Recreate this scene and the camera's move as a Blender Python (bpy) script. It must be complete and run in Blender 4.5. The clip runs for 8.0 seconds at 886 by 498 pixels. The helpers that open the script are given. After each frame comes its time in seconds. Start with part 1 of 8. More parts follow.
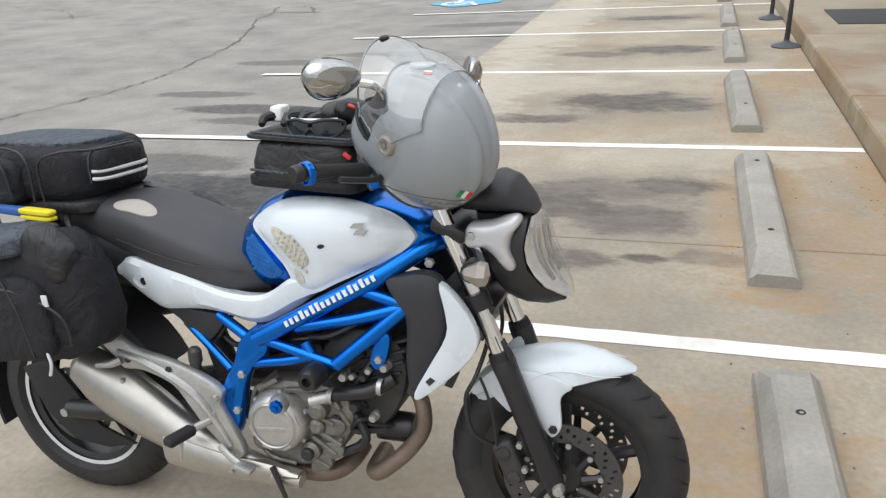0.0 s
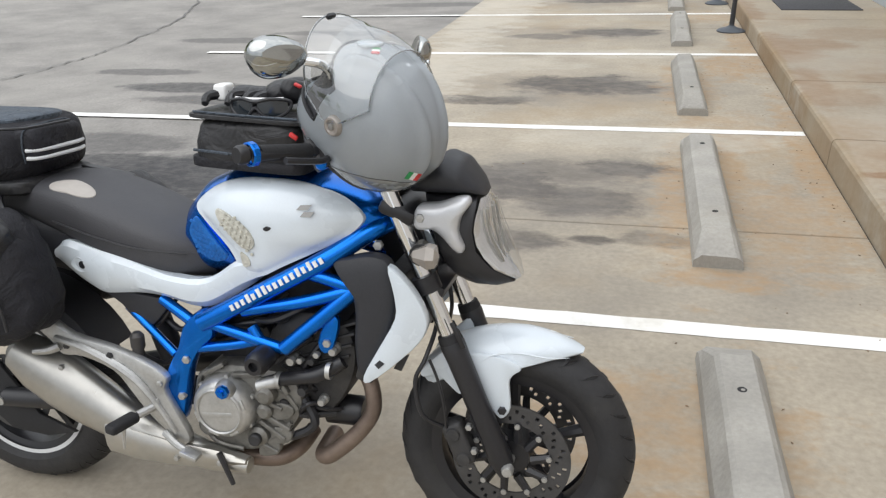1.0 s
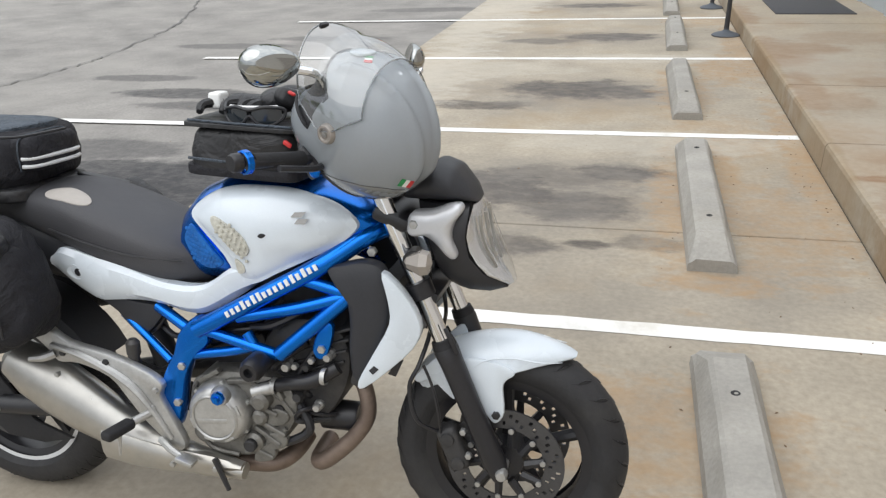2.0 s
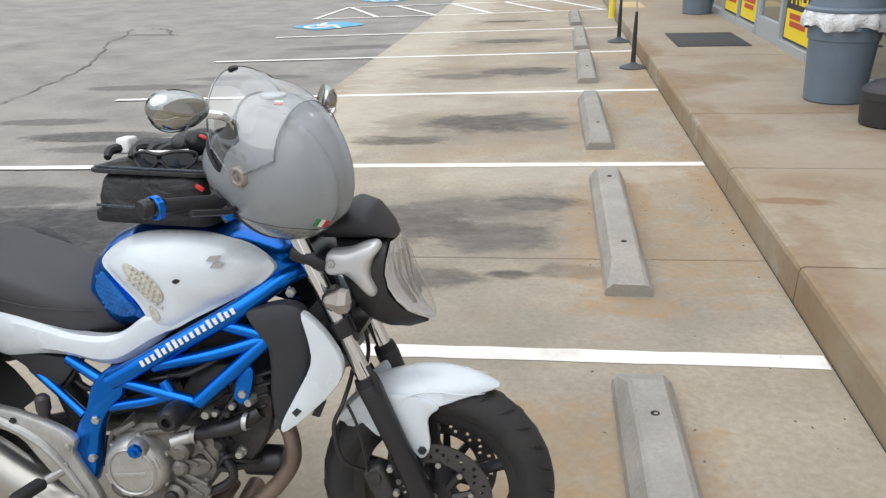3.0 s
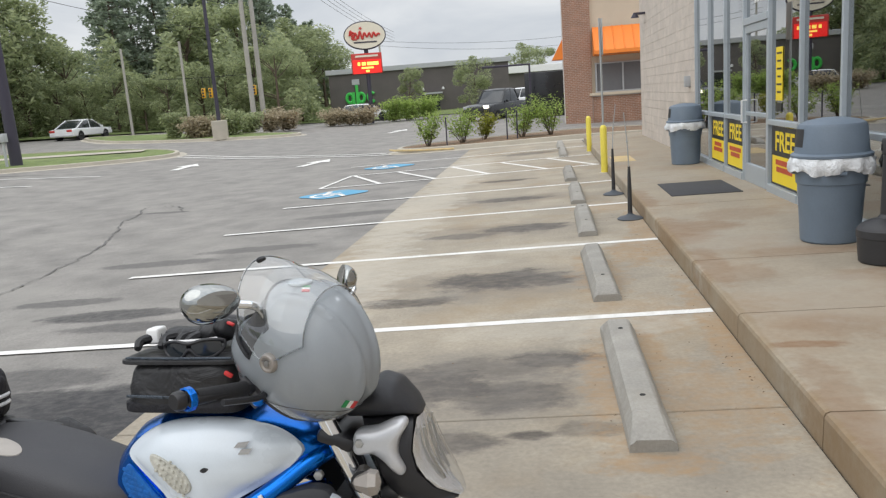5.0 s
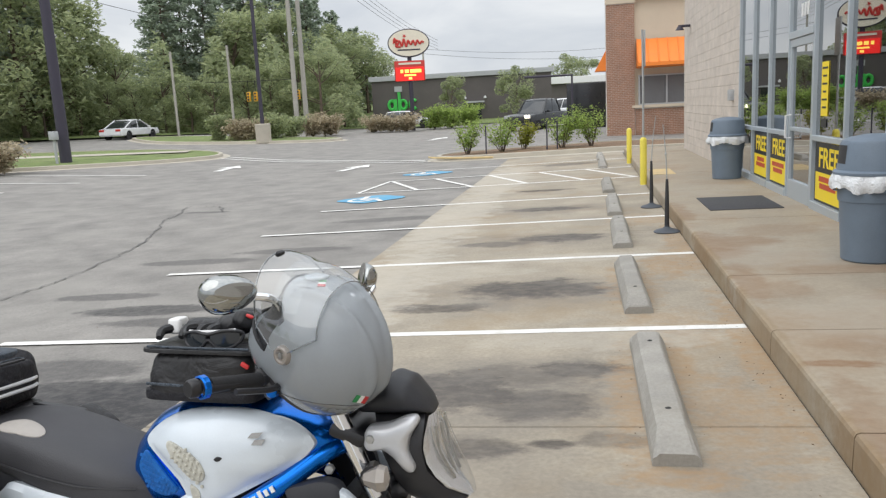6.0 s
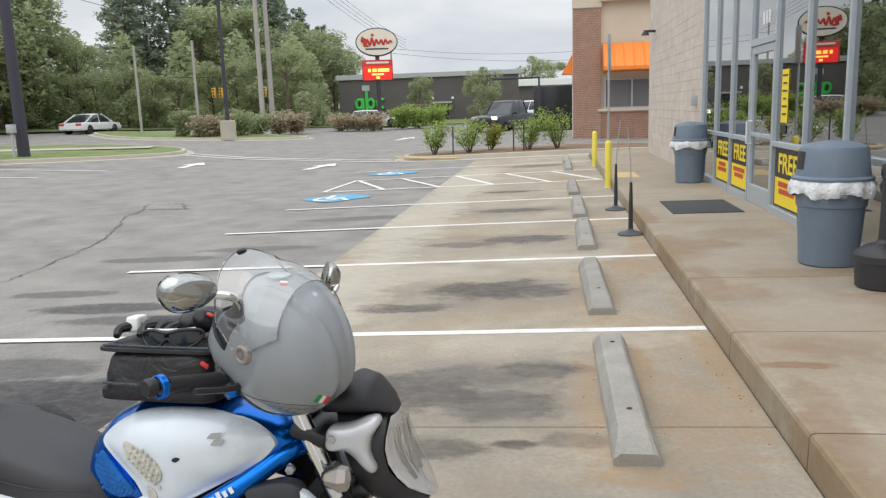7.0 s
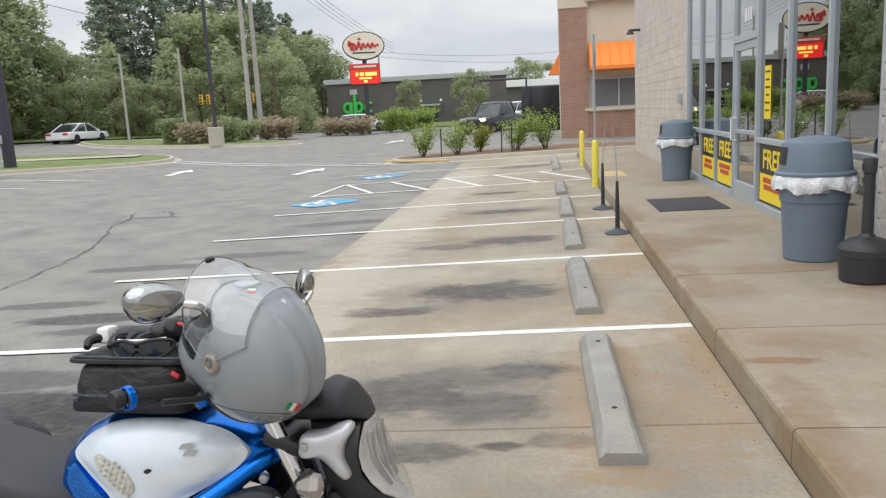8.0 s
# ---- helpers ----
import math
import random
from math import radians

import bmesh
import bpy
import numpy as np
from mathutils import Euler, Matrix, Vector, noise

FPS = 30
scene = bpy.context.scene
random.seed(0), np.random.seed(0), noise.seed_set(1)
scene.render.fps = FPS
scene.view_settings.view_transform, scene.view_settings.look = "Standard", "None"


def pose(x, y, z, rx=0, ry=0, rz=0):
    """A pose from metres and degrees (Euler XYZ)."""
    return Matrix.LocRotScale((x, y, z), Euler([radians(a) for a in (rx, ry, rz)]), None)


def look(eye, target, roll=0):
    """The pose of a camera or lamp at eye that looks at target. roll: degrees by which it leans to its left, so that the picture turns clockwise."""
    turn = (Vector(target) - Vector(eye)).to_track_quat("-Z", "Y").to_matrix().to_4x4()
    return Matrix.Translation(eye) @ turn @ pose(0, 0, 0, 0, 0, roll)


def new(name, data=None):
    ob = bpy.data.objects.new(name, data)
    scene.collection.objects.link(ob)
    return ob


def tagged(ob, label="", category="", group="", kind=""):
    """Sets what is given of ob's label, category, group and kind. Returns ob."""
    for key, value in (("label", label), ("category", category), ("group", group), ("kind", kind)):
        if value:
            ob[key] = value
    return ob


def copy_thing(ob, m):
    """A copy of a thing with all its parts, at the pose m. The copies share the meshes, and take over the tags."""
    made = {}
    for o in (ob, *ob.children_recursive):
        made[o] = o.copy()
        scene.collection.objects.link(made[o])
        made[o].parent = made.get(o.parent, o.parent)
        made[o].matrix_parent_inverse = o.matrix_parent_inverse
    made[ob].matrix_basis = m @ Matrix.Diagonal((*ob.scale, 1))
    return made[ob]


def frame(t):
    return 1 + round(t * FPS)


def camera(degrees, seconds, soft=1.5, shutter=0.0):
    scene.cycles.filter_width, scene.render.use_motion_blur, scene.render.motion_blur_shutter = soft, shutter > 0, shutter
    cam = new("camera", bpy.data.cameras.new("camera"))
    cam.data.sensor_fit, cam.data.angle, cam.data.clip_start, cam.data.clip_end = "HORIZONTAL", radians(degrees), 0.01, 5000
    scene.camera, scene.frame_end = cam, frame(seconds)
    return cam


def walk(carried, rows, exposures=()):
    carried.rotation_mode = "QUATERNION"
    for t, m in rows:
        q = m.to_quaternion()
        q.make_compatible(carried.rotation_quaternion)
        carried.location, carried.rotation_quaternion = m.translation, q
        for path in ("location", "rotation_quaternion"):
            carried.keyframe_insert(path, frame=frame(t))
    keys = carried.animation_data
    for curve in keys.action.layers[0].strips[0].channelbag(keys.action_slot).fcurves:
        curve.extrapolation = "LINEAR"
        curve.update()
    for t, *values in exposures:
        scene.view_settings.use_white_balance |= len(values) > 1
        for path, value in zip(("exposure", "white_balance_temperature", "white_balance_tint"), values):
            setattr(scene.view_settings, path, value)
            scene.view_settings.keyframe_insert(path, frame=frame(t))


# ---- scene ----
cam = camera(59.7, 8.0, 1.3)
PATH = [
    (0, (-1.1530, -5.4940, 1.5570), (-1.7260, -3.7550, 0.7530), -2.40),
    (0.2, (-1.1534, -5.4876, 1.5538), (-1.6910, -3.7404, 0.7446), -1.92),
    (0.5, (-1.1540, -5.4780, 1.5490), (-1.6110, -3.7120, 0.7280), -0.80),
    (1, (-1.1510, -5.4810, 1.5530), (-1.5990, -3.7270, 0.7020), -0.90),
    (1.2, (-1.1487, -5.4825, 1.5550), (-1.5985, -3.7326, 0.6965), -0.97),
    (2.3, (-1.1363, -5.4905, 1.5660), (-1.5757, -3.7279, 0.7289), -1.02),
    (2.5, (-1.1340, -5.4920, 1.5680), (-1.5590, -3.7220, 0.7390), -1.00),
    (2.7, (-1.1264, -5.4948, 1.5708), (-1.4945, -3.6990, 0.7760), -1.34),
    (2.8, (-1.1226, -5.4962, 1.5722), (-1.4651, -3.6948, 0.7786), -1.25),
    (3, (-1.1150, -5.4990, 1.5750), (-1.3780, -3.6700, 0.8100), -1.10),
    (3.5, (-1.1190, -5.5040, 1.5840), (-1.3760, -3.6270, 0.9410), -0.50),
    (4, (-1.1210, -5.5000, 1.5880), (-1.3860, -3.6190, 0.9630), -0.40),
    (4.2, (-1.1182, -5.4984, 1.6100), (-1.3637, -3.6054, 1.0290), -0.88),
    (4.3, (-1.1168, -5.4976, 1.6210), (-1.2913, -3.5825, 1.0884), -1.82),
    (4.4, (-1.1154, -5.4968, 1.6320), (-1.2149, -3.5533, 1.1825), -3.49),
    (4.5, (-1.1140, -5.4960, 1.6430), (-1.1940, -3.5420, 1.2210), -3.50),
    (4.7, (-1.1256, -5.5120, 1.6390), (-1.2519, -3.5512, 1.2775), -5.28),
    (5, (-1.1430, -5.5360, 1.6330), (-1.4200, -3.5930, 1.2500), -4.30),
    (5.2, (-1.1450, -5.5390, 1.6300), (-1.5520, -3.6190, 1.2470), -3.50),
    (6.3, (-1.0850, -5.5440, 1.6100), (-1.4130, -3.6030, 1.2590), -2.60),
    (6.5, (-1.0850, -5.5480, 1.6120), (-1.3780, -3.6010, 1.2590), -2.40),
    (7, (-1.0920, -5.5370, 1.6110), (-1.3770, -3.5900, 1.2520), -1.90),
    (7.5, (-1.0930, -5.5300, 1.6120), (-1.3830, -3.5850, 1.2460), -1.80),
    (8, (-1.0430, -5.5240, 1.6110), (-1.3070, -3.5730, 1.2570), -3.00),
]
EXPOSED = [(0, 0.1), (2.5, 0.07), (3.5, 0.03), (4.2, 0.0), (4.5, -0.06), (4.7, -0.18), (5.2, -0.06), (6.5, -0.02), (8, -0.04)]
walk(cam, [(t, look(eye, target, roll)) for t, eye, target, roll in PATH], EXPOSED)

# ---- sky, sun, exposure ----
SLOPE = 1.6  # the car park falls away from the store by this many degrees
LOT = pose(0, 0, 0, 0, -SLOPE, 0)

world = bpy.data.worlds.new("overcast_sky")
scene.world = world
world.use_nodes = True
wn, wl = world.node_tree.nodes, world.node_tree.links
wn.clear()


def wnode(kind, **inputs):
    n = wn.new(kind)
    for k, v in inputs.items():
        n.inputs[k].default_value = v
    return n


w_out, w_bg = wnode("ShaderNodeOutputWorld"), wnode("ShaderNodeBackground")
sky = wnode("ShaderNodeTexSky")
sky.sky_type, sky.sun_disc = "NISHITA", False
sky.sun_elevation, sky.sun_rotation = radians(58), radians(215)
w_tc = wnode("ShaderNodeTexCoord")
w_map = wnode("ShaderNodeMapping")
w_map.inputs["Scale"].default_value = (1.0, 1.0, 3.2)
w_cloud = wnode("ShaderNodeTexNoise", Scale=3.0, Detail=6.0, Roughness=0.55, Distortion=0.4)
w_ramp = wnode("ShaderNodeValToRGB")
w_ramp.color_ramp.elements[0].position, w_ramp.color_ramp.elements[0].color = 0.36, (0.66, 0.70, 0.76, 1)
w_ramp.color_ramp.elements[1].position, w_ramp.color_ramp.elements[1].color = 0.64, (0.92, 0.94, 0.96, 1)
w_sep = wnode("ShaderNodeSeparateXYZ")
w_grad = wnode("ShaderNodeMapRange")
w_grad.inputs["From Min"].default_value, w_grad.inputs["From Max"].default_value = 0.12, 0.95
w_grad.inputs["To Min"].default_value, w_grad.inputs["To Max"].default_value = 1.0, 2.15
w_mul = wnode("ShaderNodeVectorMath")
w_mul.operation = "SCALE"
w_mix = wnode("ShaderNodeMixRGB", Fac=0.93)
w_sky = wnode("ShaderNodeVectorMath")
w_sky.operation = "SCALE"
w_sky.inputs["Scale"].default_value = 0.1
wl.new(w_tc.outputs["Generated"], w_map.inputs["Vector"])
wl.new(w_map.outputs["Vector"], w_cloud.inputs["Vector"])
wl.new(w_cloud.outputs["Fac"], w_ramp.inputs["Fac"])
wl.new(w_tc.outputs["Generated"], w_sep.inputs["Vector"])
wl.new(w_sep.outputs["Z"], w_grad.inputs["Value"])
wl.new(w_ramp.outputs["Color"], w_mul.inputs[0])
wl.new(w_grad.outputs["Result"], w_mul.inputs["Scale"])
wl.new(sky.outputs["Color"], w_sky.inputs[0])
wl.new(w_sky.outputs["Vector"], w_mix.inputs["Color1"])
wl.new(w_mul.outputs["Vector"], w_mix.inputs["Color2"])
wl.new(w_mix.outputs["Color"], w_bg.inputs["Color"])
wl.new(w_bg.outputs["Background"], w_out.inputs["Surface"])
w_bg.inputs["Strength"].default_value = 1.0

sun_data = bpy.data.lights.new("sun", "SUN")
sun_data.energy, sun_data.angle, sun_data.color = 1.0, radians(75), (1.0, 0.97, 0.92)
sun = new("sun", sun_data)
sun.matrix_world = look((0, 0, 40), (0 + 40 * math.cos(radians(58)) * 0.57, 40 * math.cos(radians(58)) * 0.82, 40 - 40 * math.sin(radians(58))))
scene.view_settings.exposure = 0.0

# ---- materials ----


def mat(name, base, rough=0.5, metal=0.0, var=0.18, fine=60.0, coarse=4.0, bump=0.15, tint=None, amount=0.5, coat=0.0,
        per_piece=0.0, emit=0.0, depth=0.004, spec=0.5, folds=0.0):
    """A painted, cast or woven surface: two scales of colour variation, fine relief, and an optional stain colour."""
    m = bpy.data.materials.new(name)
    m.use_nodes = True
    nt = m.node_tree
    n, l = nt.nodes, nt.links
    b = n["Principled BSDF"]
    tc = n.new("ShaderNodeTexCoord")

    def tex(scale, detail=4.0, rough_=0.6):
        t = n.new("ShaderNodeTexNoise")
        t.inputs["Scale"].default_value, t.inputs["Detail"].default_value, t.inputs["Roughness"].default_value = scale, detail, rough_
        l.new(tc.outputs["Object"], t.inputs["Vector"])
        return t

    def scaled(socket, lo, hi):
        r = n.new("ShaderNodeMapRange")
        r.inputs["From Min"].default_value, r.inputs["From Max"].default_value = 0.25, 0.75
        r.inputs["To Min"].default_value, r.inputs["To Max"].default_value = lo, hi
        l.new(socket, r.inputs["Value"])
        return r.outputs["Result"]

    tf, tg = tex(fine), tex(coarse)
    mul = n.new("ShaderNodeMath")
    mul.operation = "MULTIPLY"
    l.new(scaled(tf.outputs["Fac"], 1 - var * 0.6, 1 + var * 0.6), mul.inputs[0])
    l.new(scaled(tg.outputs["Fac"], 1 - var, 1 + var), mul.inputs[1])
    value = mul.outputs[0]
    if per_piece:
        info = n.new("ShaderNodeObjectInfo")
        r = n.new("ShaderNodeMapRange")
        r.inputs["To Min"].default_value, r.inputs["To Max"].default_value = 1 - per_piece, 1 + per_piece
        l.new(info.outputs["Random"], r.inputs["Value"])
        m2 = n.new("ShaderNodeMath")
        m2.operation = "MULTIPLY"
        l.new(value, m2.inputs[0])
        l.new(r.outputs["Result"], m2.inputs[1])
        value = m2.outputs[0]
    col = n.new("ShaderNodeVectorMath")
    col.operation = "SCALE"
    col.inputs[0].default_value = base
    l.new(value, col.inputs["Scale"])
    colour = col.outputs["Vector"]
    if tint:
        ts = tex(coarse * 0.45, 6.0, 0.65)
        mx = n.new("ShaderNodeMixRGB")
        mx.inputs["Color2"].default_value = (*tint, 1)
        r = n.new("ShaderNodeMapRange")
        r.inputs["From Min"].default_value, r.inputs["From Max"].default_value = 0.5, 0.68
        r.inputs["To Max"].default_value = amount
        l.new(ts.outputs["Fac"], r.inputs["Value"])
        l.new(r.outputs["Result"], mx.inputs["Fac"])
        l.new(colour, mx.inputs["Color1"])
        colour = mx.outputs["Color"]
    l.new(colour, b.inputs["Base Color"])
    b.inputs["Metallic"].default_value = metal
    b.inputs["Coat Weight"].default_value = coat
    b.inputs["Coat Roughness"].default_value = 0.08
    b.inputs["Specular IOR Level"].default_value = spec
    l.new(scaled(tg.outputs["Fac"], max(0.02, rough * 0.8), min(1.0, rough * 1.2)), b.inputs["Roughness"])
    if bump:
        bp = n.new("ShaderNodeBump")
        bp.inputs["Strength"].default_value, bp.inputs["Distance"].default_value = bump, depth
        l.new(tf.outputs["Fac"], bp.inputs["Height"])
        l.new(bp.outputs["Normal"], b.inputs["Normal"])
        if folds:
            crease = tex(coarse * 2.2, 3.0, 0.5)
            crease.inputs["Distortion"].default_value = 1.4
            b2 = n.new("ShaderNodeBump")
            b2.inputs["Strength"].default_value, b2.inputs["Distance"].default_value = 0.9, folds
            l.new(crease.outputs["Fac"], b2.inputs["Height"])
            l.new(b2.outputs["Normal"], bp.inputs["Normal"])
    if emit:
        l.new(colour, b.inputs["Emission Color"])
        b.inputs["Emission Strength"].default_value = emit
    return m


def spots(m, ellipses, stain, amount, wobble=1.0, scale=3.4, soft=0.3, patchy=0.55):
    """Adds oil and dirt stains: soft ellipses (x, y, rx, ry, strength) in the object's own metres, broken up by noise."""
    n, l = m.node_tree.nodes, m.node_tree.links
    b = n["Principled BSDF"]
    old = b.inputs["Base Color"].links[0].from_socket
    tc = n.new("ShaderNodeTexCoord")
    noi = n.new("ShaderNodeTexNoise")
    noi.inputs["Scale"].default_value, noi.inputs["Detail"].default_value, noi.inputs["Roughness"].default_value = scale, 9.0, 0.70
    stretch = n.new("ShaderNodeMapping")
    stretch.inputs["Scale"].default_value = (0.75, 1.15, 1.0)
    l.new(tc.outputs["Object"], stretch.inputs["Vector"])
    l.new(stretch.outputs["Vector"], noi.inputs["Vector"])
    total = None
    for x, y, rx, ry, k in ellipses:
        mp = n.new("ShaderNodeMapping")
        mp.inputs["Location"].default_value = (-x / rx, -y / ry, 0)
        mp.inputs["Scale"].default_value = (1 / rx, 1 / ry, 0)
        l.new(tc.outputs["Object"], mp.inputs["Vector"])
        ln = n.new("ShaderNodeVectorMath")
        ln.operation = "LENGTH"
        l.new(mp.outputs["Vector"], ln.inputs[0])
        ad = n.new("ShaderNodeMath")
        ad.operation = "MULTIPLY_ADD"
        ad.inputs[1].default_value = -2.4 * wobble
        l.new(noi.outputs["Fac"], ad.inputs[0])
        l.new(ln.outputs["Value"], ad.inputs[2])
        r = n.new("ShaderNodeMapRange")
        r.interpolation_type = "SMOOTHSTEP"
        r.inputs["From Min"].default_value, r.inputs["From Max"].default_value = 1.2 - 1.2 * wobble, 1.2 - 1.2 * wobble - 2 * soft
        r.inputs["To Max"].default_value = k
        l.new(ad.outputs[0], r.inputs["Value"])
        if total is None:
            total = r.outputs["Result"]
        else:
            mx = n.new("ShaderNodeMath")
            mx.operation = "MAXIMUM"
            l.new(total, mx.inputs[0])
            l.new(r.outputs["Result"], mx.inputs[1])
            total = mx.outputs[0]
    fac = n.new("ShaderNodeMath")
    fac.operation = "MULTIPLY"
    l.new(total, fac.inputs[0])
    blot = n.new("ShaderNodeTexNoise")
    blot.inputs["Scale"].default_value, blot.inputs["Detail"].default_value, blot.inputs["Roughness"].default_value = scale * 2.1, 8.0, 0.68
    l.new(stretch.outputs["Vector"], blot.inputs["Vector"])
    br = n.new("ShaderNodeMapRange")
    br.inputs["From Min"].default_value, br.inputs["From Max"].default_value = 0.32, 0.62
    br.inputs["To Min"].default_value, br.inputs["To Max"].default_value = amount * patchy, amount * 1.12
    l.new(blot.outputs["Fac"], br.inputs["Value"])
    l.new(br.outputs["Result"], fac.inputs[1])
    mix = n.new("ShaderNodeMixRGB")
    mix.inputs["Color2"].default_value = (*stain, 1)
    l.new(fac.outputs[0], mix.inputs["Fac"])
    l.new(old, mix.inputs["Color1"])
    l.new(mix.outputs["Color"], b.inputs["Base Color"])
    return m


def leaf_mat(name, dark, light, rough=0.55):
    """Foliage: every leaf takes its own shade between two greens, and lets some light through."""
    m = bpy.data.materials.new(name)
    m.use_nodes = True
    n, l = m.node_tree.nodes, m.node_tree.links
    b = n["Principled BSDF"]
    g = n.new("ShaderNodeNewGeometry")
    mx = n.new("ShaderNodeMixRGB")
    mx.inputs["Color1"].default_value, mx.inputs["Color2"].default_value = (*dark, 1), (*light, 1)
    l.new(g.outputs["Random Per Island"], mx.inputs["Fac"])
    l.new(mx.outputs["Color"], b.inputs["Base Color"])
    b.inputs["Roughness"].default_value = rough
    tr = n.new("ShaderNodeBsdfTranslucent")
    l.new(mx.outputs["Color"], tr.inputs["Color"])
    ms = n.new("ShaderNodeMixShader")
    ms.inputs["Fac"].default_value = 0.52
    l.new(b.outputs[0], ms.inputs[1])
    l.new(tr.outputs[0], ms.inputs[2])
    l.new(ms.outputs[0], n["Material Output"].inputs["Surface"])
    return m


def glass_mat(name, tint, ior=1.5, rough=0.0, boost=0.0):
    """Thin clear sheet: see-through, with gloss that grows towards grazing angles, alike from both sides."""
    m = bpy.data.materials.new(name)
    m.use_nodes = True
    n, l = m.node_tree.nodes, m.node_tree.links
    n.remove(n["Principled BSDF"])
    t, g, f, ms = (n.new("ShaderNodeBsdfTransparent"), n.new("ShaderNodeBsdfGlossy"), n.new("ShaderNodeLayerWeight"), n.new("ShaderNodeMixShader"))
    t.inputs["Color"].default_value = (*tint, 1)
    g.inputs["Roughness"].default_value = rough
    f.inputs["Blend"].default_value = 0.5
    pw = n.new("ShaderNodeMath")
    pw.operation = "POWER"
    pw.inputs[1].default_value = 5.0 - 2.0 * (ior - 1.0)
    ad = n.new("ShaderNodeMath")
    ad.inputs[1].default_value = boost + 0.03
    ad.use_clamp = True
    l.new(f.outputs["Facing"], pw.inputs[0])
    l.new(pw.outputs[0], ad.inputs[0])
    l.new(ad.outputs[0], ms.inputs["Fac"])
    l.new(t.outputs[0], ms.inputs[1])
    l.new(g.outputs[0], ms.inputs[2])
    l.new(ms.outputs[0], n["Material Output"].inputs["Surface"])
    return m


ASPHALT = mat("asphalt", (0.240, 0.227, 0.210), 0.9, var=0.33, fine=44, coarse=1.5, bump=0.8, tint=(0.30, 0.285, 0.26), amount=0.7, depth=0.006)
spots(ASPHALT, [(-3.95, -1.5, 0.9, 0.6, 1.0), (-4.5, -1.2, 0.6, 0.3, 0.9), (-4.9, -0.7, 0.6, 0.25, 0.6), (-5.3, 1.05, 0.7, 0.2, 0.8), (-6.2, 1.7, 0.6, 0.16, 0.6), (-4.6, 0.6, 0.9, 0.16, 0.6), (-6.1, 3.55, 0.8, 0.2, 0.55), (-5.0, 4.1, 0.8, 0.2, 0.5),
                (-4.3, 6.7, 1.0, 0.25, 0.45), (-8.8, 9.0, 0.5, 0.15, 0.6), (-21.5, 20.5, 2.2, 0.3, 0.5), (-23.0, 17.6, 1.6, 0.3, 0.5)], (0.042, 0.041, 0.043), 0.95, wobble=0.42, scale=6.5, soft=0.2, patchy=0.75)
CONCRETE = mat("pad_concrete", (0.346, 0.303, 0.238), 0.85, var=0.27, fine=36, coarse=1.3, bump=0.3, tint=(0.30, 0.225, 0.14), amount=0.8)
spots(CONCRETE, [(-1.92, -1.22, 0.5, 0.36, 1.0), (-2.3, -1.35, 0.35, 0.2, 0.8), (-1.45, -1.42, 0.42, 0.26, 0.85), (-1.2, -0.85, 0.34, 0.18, 0.9), (-1.6, -1.0, 0.5, 0.25, 0.7), (-1.75, -2.0, 0.36, 0.14, 0.8), (-1.3, -1.95, 0.12, 0.06, 0.8), (-1.0, -1.9, 0.2, 0.1, 0.5),
                 (-1.65, 1.35, 0.65, 0.38, 1.0), (-2.4, 0.75, 0.5, 0.16, 0.8), (-1.2, 1.25, 0.3, 0.22, 0.9), (-1.45, 4.05, 0.6, 0.3, 0.9), (-2.2, 3.8, 0.5, 0.2, 0.65), (-1.75, 6.85, 0.65, 0.26, 0.9), (-1.95, 9.65, 0.55, 0.2, 0.85), (-1.6, 16.0, 0.9, 0.5, 0.6)],
      (0.058, 0.049, 0.044), 1.0, wobble=0.85, scale=4.2, soft=0.3, patchy=0.62)
spots(CONCRETE, [(-1.75, -1.25, 1.25, 0.7, 0.8), (-1.7, 1.2, 1.4, 0.6, 0.7), (-1.7, 4.0, 1.3, 0.5, 0.6), (-1.8, 6.8, 1.3, 0.5, 0.6), (-2.6, -3.6, 0.9, 0.5, 0.5), (-2.2, -4.8, 0.8, 0.5, 0.4), (-1.3, -2.55, 1.1, 0.35, 0.55), (-0.45, -2.3, 0.4, 0.3, 0.5), (-1.7, -2.2, 0.7, 0.3, 0.5)], (0.19, 0.174, 0.155), 0.6, wobble=0.7, scale=3.0)
spots(CONCRETE, [(-0.35, -1.6, 0.3, 0.7, 0.7), (-0.3, 2.2, 0.35, 0.6, 0.9), (-0.5, 0.0, 0.4, 0.5, 0.5), (-1.0, -3.4, 0.5, 0.35, 0.8), (-0.4, 5.2, 0.4, 0.5, 0.7), (-0.85, -1.3, 0.16, 1.0, 0.8), (-0.58, -0.9, 0.12, 0.8, 0.8), (-0.72, 1.3, 0.24, 1.1, 0.7), (-0.72, -4.0, 0.24, 1.0, 0.6), (-0.08, -0.5, 0.12, 1.6, 0.9), (-0.1, 3.4, 0.15, 1.4, 0.8), (-0.72, -2.3, 0.3, 0.12, 0.9)],
      (0.36, 0.215, 0.095), 0.62, wobble=1.3, scale=5.5, patchy=0.1)
spots(CONCRETE, [(-2.6, 2.2, 0.9, 0.4, 0.6), (-1.2, 2.75, 0.9, 0.25, 0.7), (-1.0, -0.2, 0.9, 0.3, 0.6), (-2.4, -4.6, 0.8, 0.5, 0.6), (-3.15, 1.5, 0.55, 2.6, 0.9), (-3.15, 6.5, 0.6, 3.4, 0.9), (-3.1, 12.5, 0.7, 4.0, 0.9)], (0.50, 0.46, 0.39), 0.68)
